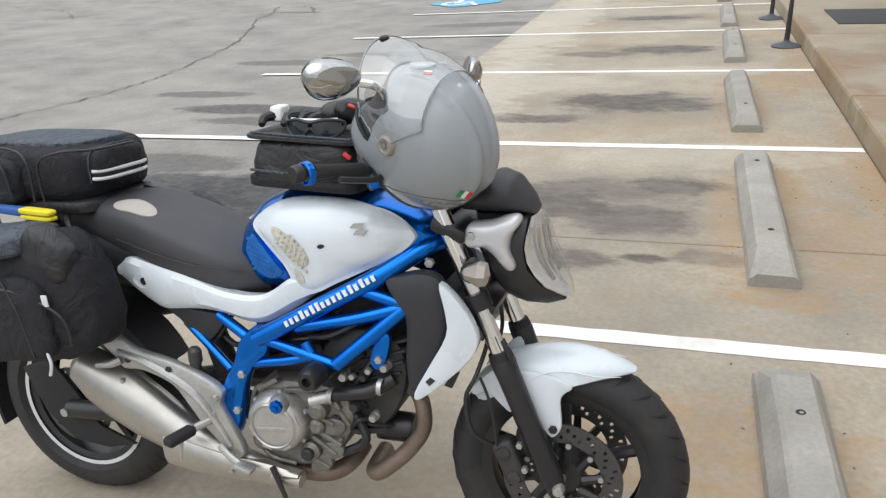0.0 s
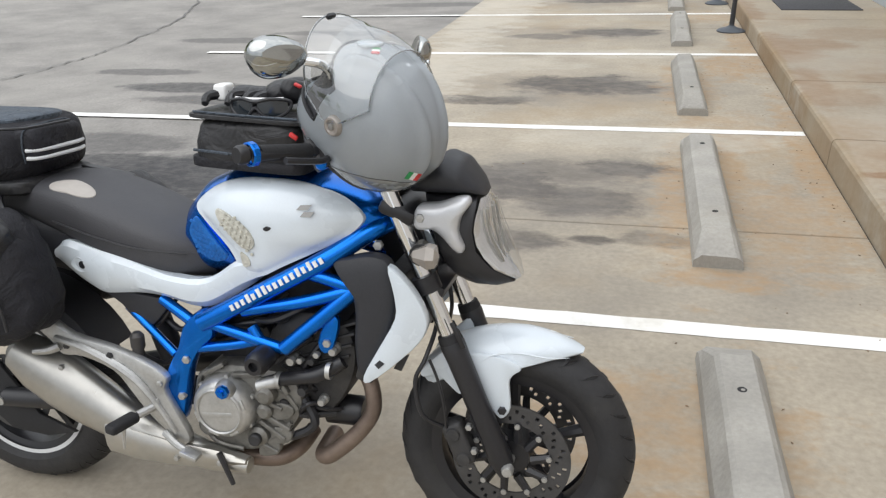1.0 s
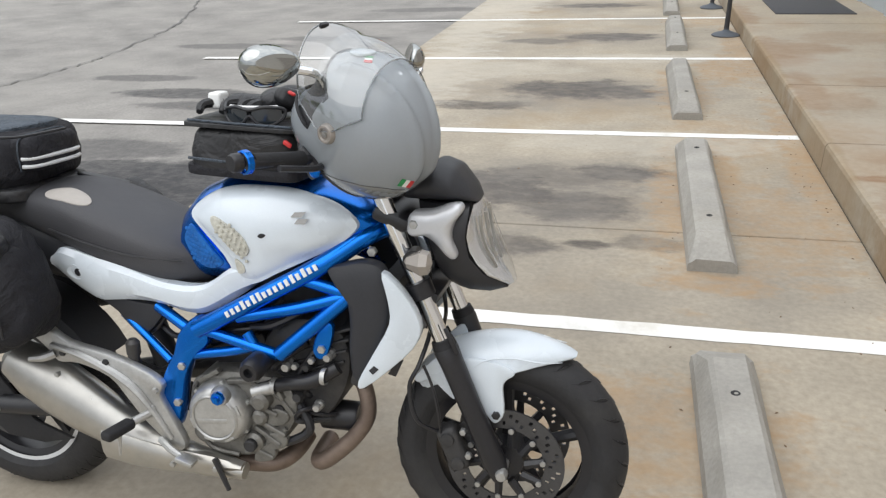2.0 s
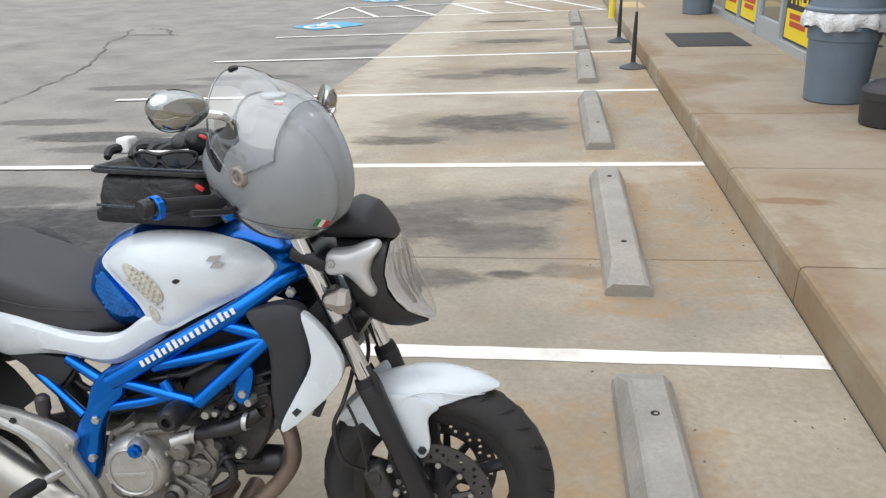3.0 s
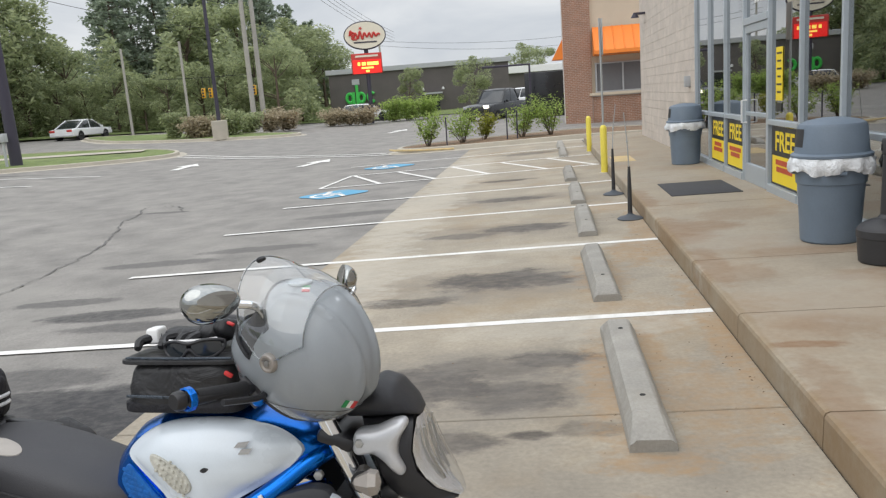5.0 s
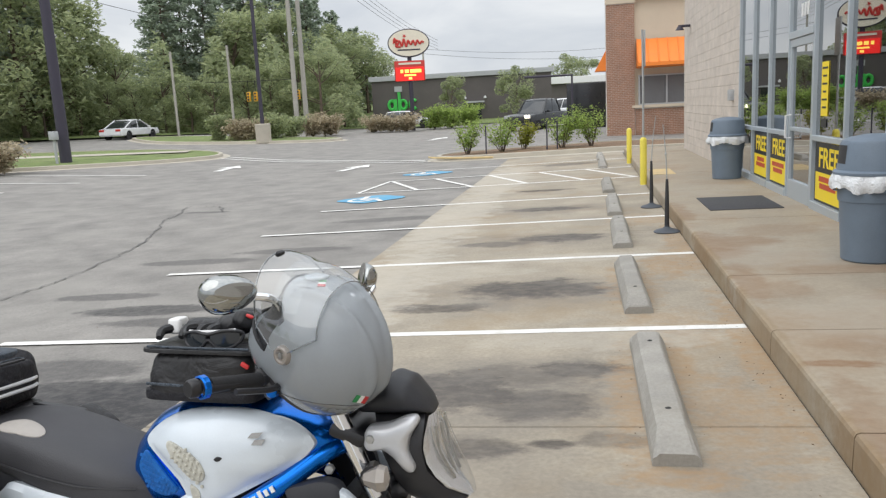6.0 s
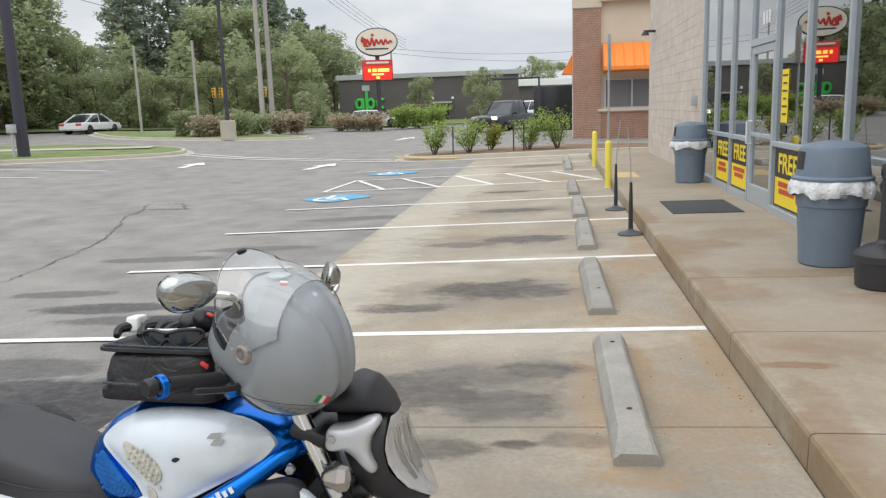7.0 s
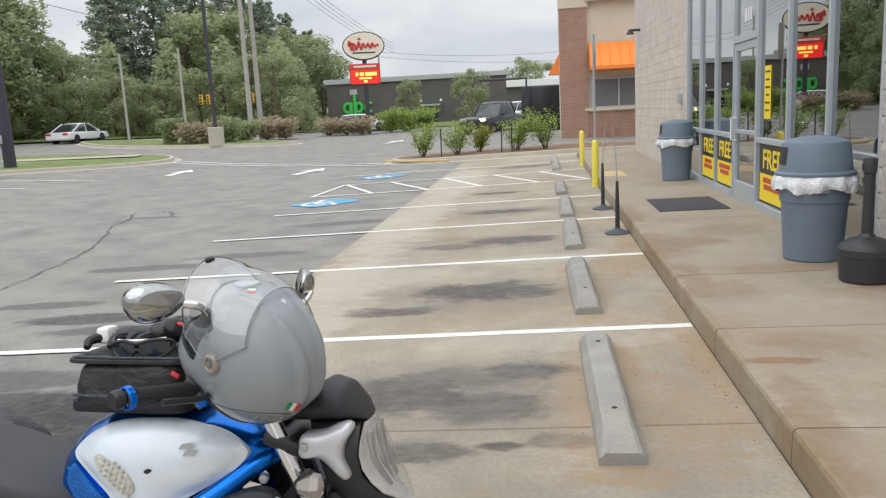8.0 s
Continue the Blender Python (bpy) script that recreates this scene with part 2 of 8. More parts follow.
WALKWAY = mat("walkway_concrete", (0.345, 0.295, 0.226), 0.85, var=0.16, fine=30, coarse=1.6, bump=0.3, tint=(0.30, 0.205, 0.125), amount=0.6, per_piece=0.05)
spots(WALKWAY, [(0.22, -1.3, 0.22, 0.06, 1.0), (0.35, 2.4, 0.4, 0.3, 0.7), (0.5, -1.0, 0.3, 0.25, 0.5), (0.12, 0.7, 0.14, 0.7, 0.7), (0.14, -2.0, 0.12, 0.5, 0.6), (1.1, 1.0, 0.4, 0.15, 0.6), (0.1, 2.2, 0.35, 0.7, 0.8), (0.25, 0.35, 0.3, 0.3, 0.5), (1.25, 0.15, 0.4, 0.25, 0.6), (0.8, 1.0, 0.35, 0.2, 0.5), (0.05, -2.3, 0.12, 0.5, 0.7), (0.6, -3.2, 0.6, 0.5, 0.5), (0.05, 4.6, 0.15, 0.9, 0.7), (0.9, 3.0, 0.5, 0.4, 0.4)], (0.23, 0.125, 0.06), 0.7)
spots(WALKWAY, [(0.9, -0.4, 0.7, 0.6, 0.7), (0.6, 1.7, 0.6, 0.5, 0.6), (0.8, -2.4, 0.7, 0.4, 0.6), (0.7, 7.0, 0.7, 0.8, 0.6)], (0.40, 0.36, 0.30), 0.6)
spots(WALKWAY, [(0.0, -3.0, 0.05, 1.4, 0.9), (0.0, -0.6, 0.05, 1.2, 0.8), (0.0, 1.8, 0.06, 1.2, 1.0), (0.0, 4.6, 0.05, 1.3, 0.8)], (0.25, 0.175, 0.085), 0.5)
STOP = mat("stop_concrete", (0.325, 0.31, 0.28), 0.85, var=0.18, fine=60, coarse=5, bump=0.5, tint=(0.26, 0.24, 0.20), amount=0.6, per_piece=0.07)
PAINT = mat("line_paint", (0.80, 0.79, 0.76), 0.7, var=0.08, fine=45, coarse=6, bump=0.3, tint=(0.52, 0.48, 0.40), amount=0.55)
BLUE_PAINT = mat("blue_marking", (0.10, 0.35, 0.55), 0.7, var=0.1, fine=45, coarse=5, bump=0.3, tint=(0.22, 0.36, 0.44), amount=0.6)
KERB_YELLOW = mat("kerb_yellow", (0.58, 0.44, 0.22), 0.75, var=0.15, tint=(0.5, 0.42, 0.3), amount=0.7)
YELLOW = mat("bollard_yellow", (0.82, 0.69, 0.10), 0.45, var=0.06, bump=0.05)
BLOCK = mat("split_block", (0.47, 0.425, 0.395), 0.9, var=0.30, fine=60, coarse=26, bump=0.7, tint=(0.66, 0.615, 0.57), amount=0.7, per_piece=0.04, depth=0.010)
BLOCK_FAR = mat("ground_block", (0.60, 0.535, 0.475), 0.9, var=0.15, fine=25, coarse=3, bump=0.4, tint=(0.52, 0.46, 0.40), amount=0.5)
MORTAR = mat("mortar", (0.66, 0.62, 0.58), 0.95, var=0.1)
ALU = mat("storefront_aluminium", (0.50, 0.55, 0.59), 0.36, 0.35, var=0.05, bump=0.03)
GLASS = glass_mat("store_glass", (0.50, 0.54, 0.54), 1.55, boost=0.27)
CAN = mat("can_plastic", (0.155, 0.20, 0.255), 0.5, var=0.08, fine=90, coarse=5, bump=0.08)
SLATE = mat("slate_rubber", (0.07, 0.08, 0.095), 0.6, var=0.15, fine=90, coarse=8, bump=0.2)
LINER = mat("bin_liner", (0.80, 0.82, 0.84), 0.35, var=0.08, fine=30, coarse=12, bump=0.5, folds=0.02)
BLACK_PL = mat("black_plastic", (0.035, 0.035, 0.038), 0.5, var=0.15, bump=0.1)
RUBBER = mat("rubber", (0.026, 0.026, 0.028), 0.75, spec=0.3, var=0.2, fine=120, coarse=9, bump=0.3, tint=(0.06, 0.056, 0.05), amount=0.5)
MAT_RUB = mat("door_mat", (0.06, 0.06, 0.065), 0.95, var=0.25, fine=140, bump=0.6)
ROD = mat("grey_rod", (0.45, 0.46, 0.46), 0.4, 0.4, var=0.05)
POSTER_Y = mat("poster_yellow", (0.93, 0.70, 0.03), 0.5, var=0.03, bump=0.0)
POSTER_K = mat("poster_black", (0.02, 0.02, 0.022), 0.4, var=0.05, bump=0.0)
POSTER_R = mat("poster_red", (0.55, 0.08, 0.03), 0.5, var=0.03, bump=0.0)
WHITE = mat("white_enamel", (0.80, 0.80, 0.79), 0.45, var=0.05, bump=0.02)
BRICK = mat("red_brick", (0.37, 0.215, 0.15), 0.9, var=0.25, fine=30, coarse=3, bump=0.4)
BEIGE = mat("beige_stucco", (0.62, 0.53, 0.41), 0.9, var=0.08, coarse=0.8)
ORANGE = mat("orange_awning", (0.90, 0.25, 0.035), 0.5, var=0.06, bump=0.02)
DARKWALL = mat("charcoal_siding", (0.115, 0.102, 0.098), 0.85, var=0.2, coarse=0.6, bump=0.1)
FASCIA = mat("pale_fascia", (0.42, 0.43, 0.44), 0.6, var=0.05)
GRASS = mat("lawn", (0.165, 0.215, 0.07), 0.95, var=0.35, fine=22, coarse=1.2, bump=1.0, tint=(0.25, 0.25, 0.12), amount=0.5, depth=0.03)
MULCH = mat("mulch", (0.20, 0.13, 0.08), 0.95, var=0.4, fine=20, coarse=2, bump=1.0, depth=0.03)
KERB = mat("kerb_concrete", (0.46, 0.42, 0.35), 0.9, var=0.12, coarse=1.5)
BARK = mat("bark", (0.12, 0.09, 0.065), 0.95, var=0.3, fine=18, coarse=3, bump=0.8, depth=0.02)
POLE_WOOD = mat("weathered_pole", (0.40, 0.38, 0.34), 0.9, var=0.15, fine=12, coarse=1)
POLE_DARK = mat("dark_pole", (0.045, 0.04, 0.06), 0.6, var=0.1)
LEAF_A = leaf_mat("broad_leaves", (0.245, 0.295, 0.165), (0.49, 0.53, 0.29))
LEAF_B = leaf_mat("pine_needles", (0.24, 0.30, 0.23), (0.42, 0.48, 0.35))
LEAF_C = leaf_mat("young_shrub_leaves", (0.20, 0.29, 0.07), (0.46, 0.58, 0.16))
LEAF_D = leaf_mat("dry_grass", (0.32, 0.28, 0.18), (0.60, 0.51, 0.37))
LEAF_E = leaf_mat("yellow_shrub", (0.22, 0.25, 0.03), (0.42, 0.42, 0.07))
CRACK = mat("crack_seal", (0.145, 0.14, 0.135), 0.9, var=0.2)
WIRE = mat("wire_black", (0.02, 0.02, 0.02), 0.7, bump=0)
CAR_WHITE = mat("car_white", (0.75, 0.76, 0.77), 0.25, coat=0.6, var=0.03, bump=0)
CAR_BLACK = mat("car_black", (0.010, 0.011, 0.014), 0.3, coat=0.3, var=0.1, bump=0)
CAR_GLASS = mat("car_glass", (0.02, 0.025, 0.03), 0.08, var=0.05, bump=0, spec=0.8)
LAMP_GLOW = mat("headlamp", (1.0, 0.93, 0.75), 0.3, var=0.0, bump=0, emit=2.5)
LED_RED = mat("led_red", (0.85, 0.02, 0.015), 0.4, var=0.05, bump=0, emit=0.8)
LED_YEL = mat("led_yellow", (1.0, 0.70, 0.12), 0.4, var=0.05, bump=0, emit=1.3)
SIGN_CREAM = mat("sign_cream", (0.80, 0.74, 0.60), 0.5, var=0.04, bump=0)
SIGN_RED = mat("sign_red", (0.55, 0.04, 0.03), 0.5, var=0.04, bump=0)
SIGN_GREEN = mat("sign_green", (0.06, 0.52, 0.09), 0.5, var=0.04, bump=0)
AMBER = mat("signal_amber", (0.80, 0.42, 0.03), 0.5, var=0.05, bump=0)
INTERIOR = mat("interior_grey", (0.16, 0.16, 0.165), 0.8, var=0.1)

# ---- mesh helpers ----


def link(name, bm, material, parent=None, label="", smooth=True, angle=35):
    me = bpy.data.meshes.new(name)
    bmesh.ops.recalc_face_normals(bm, faces=bm.faces)
    bm.to_mesh(me)
    bm.free()
    for m in material if isinstance(material, (list, tuple)) else [material]:
        me.materials.append(m)
    if smooth:
        me.polygons.foreach_set("use_smooth", [True] * len(me.polygons))
        me.set_sharp_from_angle(angle=radians(angle))
    ob = new(name, me)
    if parent is not None:
        ob.parent = parent
    if label:
        tagged(ob, label)
    return ob


def part(name, bm, material, parent, label="", **kw):
    return link(name, bm, material, parent, label, **kw)


def thing(name, m, label, category, group="", kind=""):
    ob = new(name)
    ob.matrix_world = m
    ob.empty_display_size = 0.2
    return tagged(ob, label, category, group, kind)


def box(sx, sy, sz, at=(0, 0, 0), bevel=0.0, seg=2, rot=None, bm=None):
    """A box of full sizes with rounded edges, centred at a place."""
    b = bmesh.new()
    bmesh.ops.create_cube(b, size=1)
    bmesh.ops.scale(b, vec=(sx, sy, sz), verts=b.verts)
    if bevel:
        bmesh.ops.bevel(b, geom=b.edges[:], offset=bevel, segments=seg, affect="EDGES", profile=0.5)
    m = Matrix.Translation(at)
    if rot:
        m = m @ Euler([radians(a) for a in rot]).to_matrix().to_4x4()
    bmesh.ops.transform(b, matrix=m, verts=b.verts)
    return merge(bm, b)


def merge(bm, b):
    if bm is None:
        return b
    me = bpy.data.meshes.new("tmp")
    b.to_mesh(me)
    b.free()
    bm.from_mesh(me)
    bpy.data.meshes.remove(me)
    return bm


def rings_mesh(rings, closed=True, cap=True, bm=None):
    """Skins a row of rings of equal counts."""
    b = bmesh.new()
    vs = [[b.verts.new(p) for p in r] for r in rings]
    n = len(vs[0])
    for a, c in zip(vs, vs[1:]):
        for i in range(n if closed else n - 1):
            j = (i + 1) % n
            b.faces.new((a[i], a[j], c[j], c[i]))
    if cap and closed:
        b.faces.new(vs[0][::-1])
        b.faces.new(vs[-1])
    return merge(bm, b)


def lathe(profile, n=24, axis="z", at=(0, 0, 0), cap=True, bm=None):
    """Turns (radius, height) pairs about an axis."""
    rings = []
    for r, h in profile:
        ring = []
        for i in range(n):
            a = 2 * math.pi * i / n
            c, s = r * math.cos(a), r * math.sin(a)
            p = {"z": (c, s, h), "y": (c, h, s), "x": (h, c, s)}[axis]
            ring.append((p[0] + at[0], p[1] + at[1], p[2] + at[2]))
        rings.append(ring)
    return rings_mesh(rings, cap=cap, bm=bm)


def smooth_line(pts, closed=False, steps=5):
    """A Catmull-Rom curve through the points."""
    pts = [Vector(p) for p in pts]
    n, out = len(pts), []
    for i in range(n if closed else n - 1):
        if closed:
            p0, p1, p2, p3 = pts[i - 1], pts[i], pts[(i + 1) % n], pts[(i + 2) % n]
        else:
            p0, p1, p2, p3 = pts[max(i - 1, 0)], pts[i], pts[i + 1], pts[min(i + 2, n - 1)]
        for k in range(steps):
            t = k / steps
            out.append(0.5 * (2 * p1 + (p2 - p0) * t + (2 * p0 - 5 * p1 + 4 * p2 - p3) * t * t + (3 * p1 - p0 - 3 * p2 + p3) * t ** 3))
    if not closed:
        out.append(pts[-1])
    return out


def tube(pts, r, n=10, curve=True, steps=5, bm=None):
    """A pipe along a line; r is one radius or one per given point."""
    count = len(pts)
    rs = list(r) if isinstance(r, (list, tuple)) else [r] * count
    line = smooth_line(pts, steps=steps) if curve and count > 2 else [Vector(p) for p in pts]
    m = len(line)
    radii = [float(np.interp(i / (m - 1) * (count - 1), range(count), rs)) for i in range(m)]
    rings, side = [], None
    for i, p in enumerate(line):
        d = (line[min(i + 1, m - 1)] - line[max(i - 1, 0)]).normalized()
        if side is None:
            side = d.orthogonal().normalized()
        side = (side - d * side.dot(d)).normalized()
        other = d.cross(side)
        rings.append([p + radii[i] * (math.cos(2 * math.pi * k / n) * side + math.sin(2 * math.pi * k / n) * other) for k in range(n)])
    return rings_mesh(rings, bm=bm)


def plate(outline, thick, bevel=0.0, axes="xy", at=0.0, bm=None, seg=2):
    """A flat slab with the given outline, its thickness centred on the third axis."""
    b = bmesh.new()
    put3 = {"xy": lambda p, h: (p[0], p[1], h), "xz": lambda p, h: (p[0], h, p[1]), "yz": lambda p, h: (h, p[0], p[1])}[axes]
    lo = [b.verts.new(put3(p, at - thick / 2)) for p in outline]
    hi = [b.verts.new(put3(p, at + thick / 2)) for p in outline]
    n = len(outline)
    b.faces.new(lo[::-1])
    b.faces.new(hi)
    for i in range(n):
        b.faces.new((lo[i], lo[(i + 1) % n], hi[(i + 1) % n], hi[i]))
    if bevel:
        bmesh.ops.recalc_face_normals(b, faces=b.faces)
        rim = [e for e in b.edges if len(e.link_faces) == 2 and any(len(f.verts) == n and n != 4 for f in e.link_faces)] or b.edges[:]
        bmesh.ops.bevel(b, geom=rim, offset=bevel, segments=seg, affect="EDGES", profile=0.5)
    return merge(bm, b)


def words(text, size, m, material, parent, name="lettering", thick=0.0015, spacing=1.0, align="CENTER"):
    cu = bpy.data.curves.new(name, "FONT")
    cu.body, cu.size, cu.align_x, cu.align_y, cu.extrude, cu.space_character = text, size, align, "CENTER", thick, spacing
    cu.offset = size * 0.02
    tmp = new("tmp", cu)
    me = bpy.data.meshes.new_from_object(tmp.evaluated_get(bpy.context.evaluated_depsgraph_get()))
    bpy.data.objects.remove(tmp)
    me.materials.append(material)
    ob = new(name, me)
    ob.parent = parent
    ob.matrix_basis = m
    return ob

# ---- ground, pad, kerb, markings ----
STALL = 2.74


def ground_z(x, y):
    """The height of the ground: the car park dips away from the store, then rises to the road."""
    s = math.tan(radians(SLOPE))
    z = s * max(min(x, 0.0), -7.5)
    z += 0.03 * max(0.0, -x - 14) * min(1.0, max(0.0, (y + 30) / 40)) if y < 300 else 0
    z += 0.012 * max(0.0, min(y, 120) - 25)
    return z if x > -400 else min(z, 8)


def ground_sheet():
    xs = sorted({*range(-60, 0, 3), -7.5, -14, -3.55, 0, 2, 8, 20, 60, 150, 400, 900, -80, -120, -200, -400, -900})
    ys = sorted({*range(-30, 124, 4), 25, 19.2, -60, -150, -400, 160, 260, 500, 900})
    rows = [[(x, y, ground_z(x, y) - 0.008 + (0.0 if x < 0.5 else -0.05)) for x in xs] for y in ys]
    return rings_mesh(rows, closed=False, cap=False)


ground = tagged(link("ground", ground_sheet(), ASPHALT, angle=60), "worn grey asphalt with dark patches and cracks", "asphalt", kind="structure")

pad = thing("pavement", LOT.copy(), "stained pale concrete parking apron beside the store", "pavement", kind="structure")
joints = [-20.3, -13.9, -7.85, -1.74, 4.32, 10.38, 16.44, 19.75]
for a, c in zip(joints, joints[1:]):
    part("slab", box(3.62, c - a - 0.012, 0.12, (-1.82, (a + c) / 2, -0.058), 0.004, 1), CONCRETE, pad, smooth=False)

def walk_slab(a, c):
    x0, x1, z0, z1 = 0.0, 1.72, 0.172, 0.197
    rows = []
    for y in (a + 0.006, c - 0.006):
        rows.append([(x0 - 0.004, y, -0.05), (x0, y, z0 - 0.025), (x0 + 0.008, y, z0 - 0.007), (x0 + 0.025, y, z0), (x1, y, z1), (x1, y, -0.05)])
    return rings_mesh(rows)

part("joint_dirt", box(0.05, 39, 0.05, (-0.01, 0, -0.032)), RUBBER, pad, "dark dirt in the joint along the kerb", smooth=False)
walkway = thing("walkway", Matrix(), "rust-stained concrete walkway with a raised kerb edge", "walkway", kind="structure")
edges = [-14.29, -11.26, -8.23, -5.2, -2.2, -0.67, 0.87, 3.9, 6.93, 9.96, 12.99, 16.02, 18.6]
for a, c in zip(edges, edges[1:]):
    part("slab", walk_slab(a, c), WALKWAY, walkway, smooth=False)


def lot_thing(name, bm, material, label, category, group="", kind="structure"):
    ob = link(name, bm, material, smooth=False)
    ob.matrix_world = LOT.copy()
    return tagged(ob, label, category, group, kind)


def ragged_strip(x0, x1, y, w, seed, z=0.0045):
    """A painted line with slightly wavering edges."""
    rnd = random.Random(seed)
    n = max(8, int(abs(x1 - x0) / 0.12))
    left, right = [], []
    for i in range(n + 1):
        x = x0 + (x1 - x0) * i / n
        left.append((x, y - w / 2 + rnd.uniform(-0.004, 0.004), z))
        right.append((x, y + w / 2 + rnd.uniform(-0.004, 0.004), z))
    return rings_mesh([left, right], closed=False, cap=False)


for k in (-2, -1, 0, 1, 2, 3):
    lot_thing("parking_line", ragged_strip(-6.05, -0.02, STALL * k, 0.1, k), PAINT, "white painted stall line across concrete and asphalt", "line", "stall lines")
for y, x0 in ((11.3, -6.2), (13.95, -6.2), (16.9, -6.9)):
    lot_thing("parking_line", ragged_strip(x0, -0.05, y, 0.1, int(y)), PAINT, "white painted stall line across concrete and asphalt", "line", "stall lines")


def slanted(x0, y0, x1, y1, w=0.1, z=0.0052):
    d = Vector((x1 - x0, y1 - y0, 0)).normalized()
    s = Vector((-d.y, d.x, 0)) * w / 2
    a, c = Vector((x0, y0, z)), Vector((x1, y1, z))
    return rings_mesh([[a - s, c - s], [a + s, c + s]], closed=False, cap=False)


for x0, x1 in ((-6.25, -6.15), (-4.85, -6.1), (-3.6, -4.95), (-2.4, -3.55), (-1.15, -2.3), (-0.1, -1.15)):
    lot_thing("hatch_line", slanted(x0, 11.3, x1, 13.95), PAINT, "white diagonal hatching of the access aisle", "line", "hatch lines")


def wheelchair_mark(y):
    """A blue field with a simple white wheelchair sign, painted flat."""
    rim = [(-5.55 + 0.66 * math.cos(a) * (1 + 0.12 * math.cos(4 * a)), y + 0.62 * math.sin(a) * (1 + 0.12 * math.cos(4 * a))) for a in np.linspace(0, 2 * math.pi, 28, endpoint=False)]
    b = bmesh.new()
    b.faces.new([b.verts.new((p[0], p[1], 0.004)) for p in rim])
    field = lot_thing("accessible_marking", b, BLUE_PAINT, "blue accessible-stall marking with a white wheelchair sign", "marking", "accessible markings")
    arc = [(-5.72 + 0.3 * math.cos(a), y - 0.12 + 0.34 * math.sin(a), 0.008) for a in np.linspace(1.9, 5.9, 16)]
    inner = [(-5.72 + 0.2 * math.cos(a), y - 0.12 + 0.24 * math.sin(a), 0.008) for a in np.linspace(1.9, 5.9, 16)]
    bm = rings_mesh([arc, inner], closed=False, cap=False)
    for q in ((-5.75, y + 0.5, -5.72, y - 0.1, 0.12), (-5.74, y + 0.1, -5.4, y + 0.08, 0.09), (-5.4, y - 0.1, -5.2, y - 0.5, 0.1), (-5.74, y - 0.1, -5.38, y - 0.12, 0.1)):
        bm = merge(bm, slanted(*q, z=0.008))
    part("wheelchair_sign", bm, PAINT, field, smooth=False)


wheelchair_mark(9.95)
wheelchair_mark(15.9)


def flat_strip(name, a, c, w, material, label, category, lift=0.006):
    """Paint that follows the ground between two plan points."""
    a, c = Vector(a), Vector(c)
    d = (c - a).normalized()
    s = Vector((-d.y, d.x)) * w / 2
    n = max(2, int((c - a).length / 1.5))
    rows = [[], []]
    for i in range(n + 1):
        p = a + (c - a) * i / n
        for row, q in zip(rows, (p - s, p + s)):
            row.append((q.x, q.y, ground_z(q.x, q.y) + lift))
    ob = link(name, rings_mesh(rows, closed=False, cap=False), material, smooth=False)
    return tagged(ob, label, category, kind="structure")


for y, x0 in ((19.2, -16.3), (16.5, -17.0), (13.8, -17.5)):
    flat_strip("parking_line", (x0, y), (x0 - 5.6, y), 0.13, PAINT, "white stall line on the far side of the aisle", "line")
flat_strip("stop_line", (-6.5, 21.1), (-17.6, 27.3), 0.16, PAINT, "thin white double line across the aisle mouth", "line")
flat_strip("stop_line", (-6.9, 22.1), (-18.2, 28.5), 0.16, PAINT, "thin white double line across the aisle mouth", "line")


def floor_arrow(x, y, turn, s=1.0):
    pts = [(-0.9, -0.16), (0.1, -0.16), (0.1, -0.5), (0.95, 0.0), (0.1, 0.5), (0.1, 0.16), (-0.9, 0.16)]
    b = bmesh.new()
    m = pose(0, 0, 0, 0, 0, turn)
    vs = []
    for p in pts:
        q = m @ Vector((p[0] * s, p[1] * s * 0.62, 0))
        vs.append(b.verts.new((x + q.x, y + q.y, ground_z(x + q.x, y + q.y) + 0.008)))
    b.faces.new(vs)
    tagged(link("road_arrow", b, PAINT, smooth=False), "white painted arrow on the asphalt", "arrow", "road arrows", "structure")


floor_arrow(-14.5, 21.9, 97, 1.45)
floor_arrow(-8.9, 19.9, 84, 1.45)
floor_arrow(-9.5, 38.5, 80, 1.6)
flat_strip("road_line", (-20, 47), (-60, 58), 0.12, PAINT, "faint white line along the road", "line")


def crack(pts, seed):
    """A sealed crack: a thin dark bead that wanders."""
    rnd = random.Random(seed)
    line = [Vector((p.x + rnd.uniform(-0.05, 0.05), p.y + rnd.uniform(-0.05, 0.05), 0)) for p in smooth_line([(x, y, 0) for x, y in pts], steps=9)]
    rows = [[], []]
    for i, p in enumerate(line):
        w = rnd.uniform(0.006, 0.022)
        for row, sgn in zip(rows, (-1, 1)):
            row.append((p.x + sgn * w * 0.8, p.y + sgn * w * 0.3, ground_z(p.x, p.y) + 0.0045))
    ob = link("crack", rings_mesh(rows, closed=False, cap=False), CRACK, smooth=False)
    tagged(ob, "dark sealed crack wandering over the asphalt", "crack", kind="structure")


crack([(-8.4, 9.0), (-9.0, 9.9), (-9.7, 10.0), (-9.3, 8.8), (-9.0, 7.7), (-8.2, 5.95), (-7.75, 4.4), (-7.5, 3.0), (-7.45, 2.4), (-7.6, 1.2), (-8.0, 0.0)], 3)
crack([(-13.5, 8.0), (-14.8, 9.2), (-17.0, 9.5)], 5)


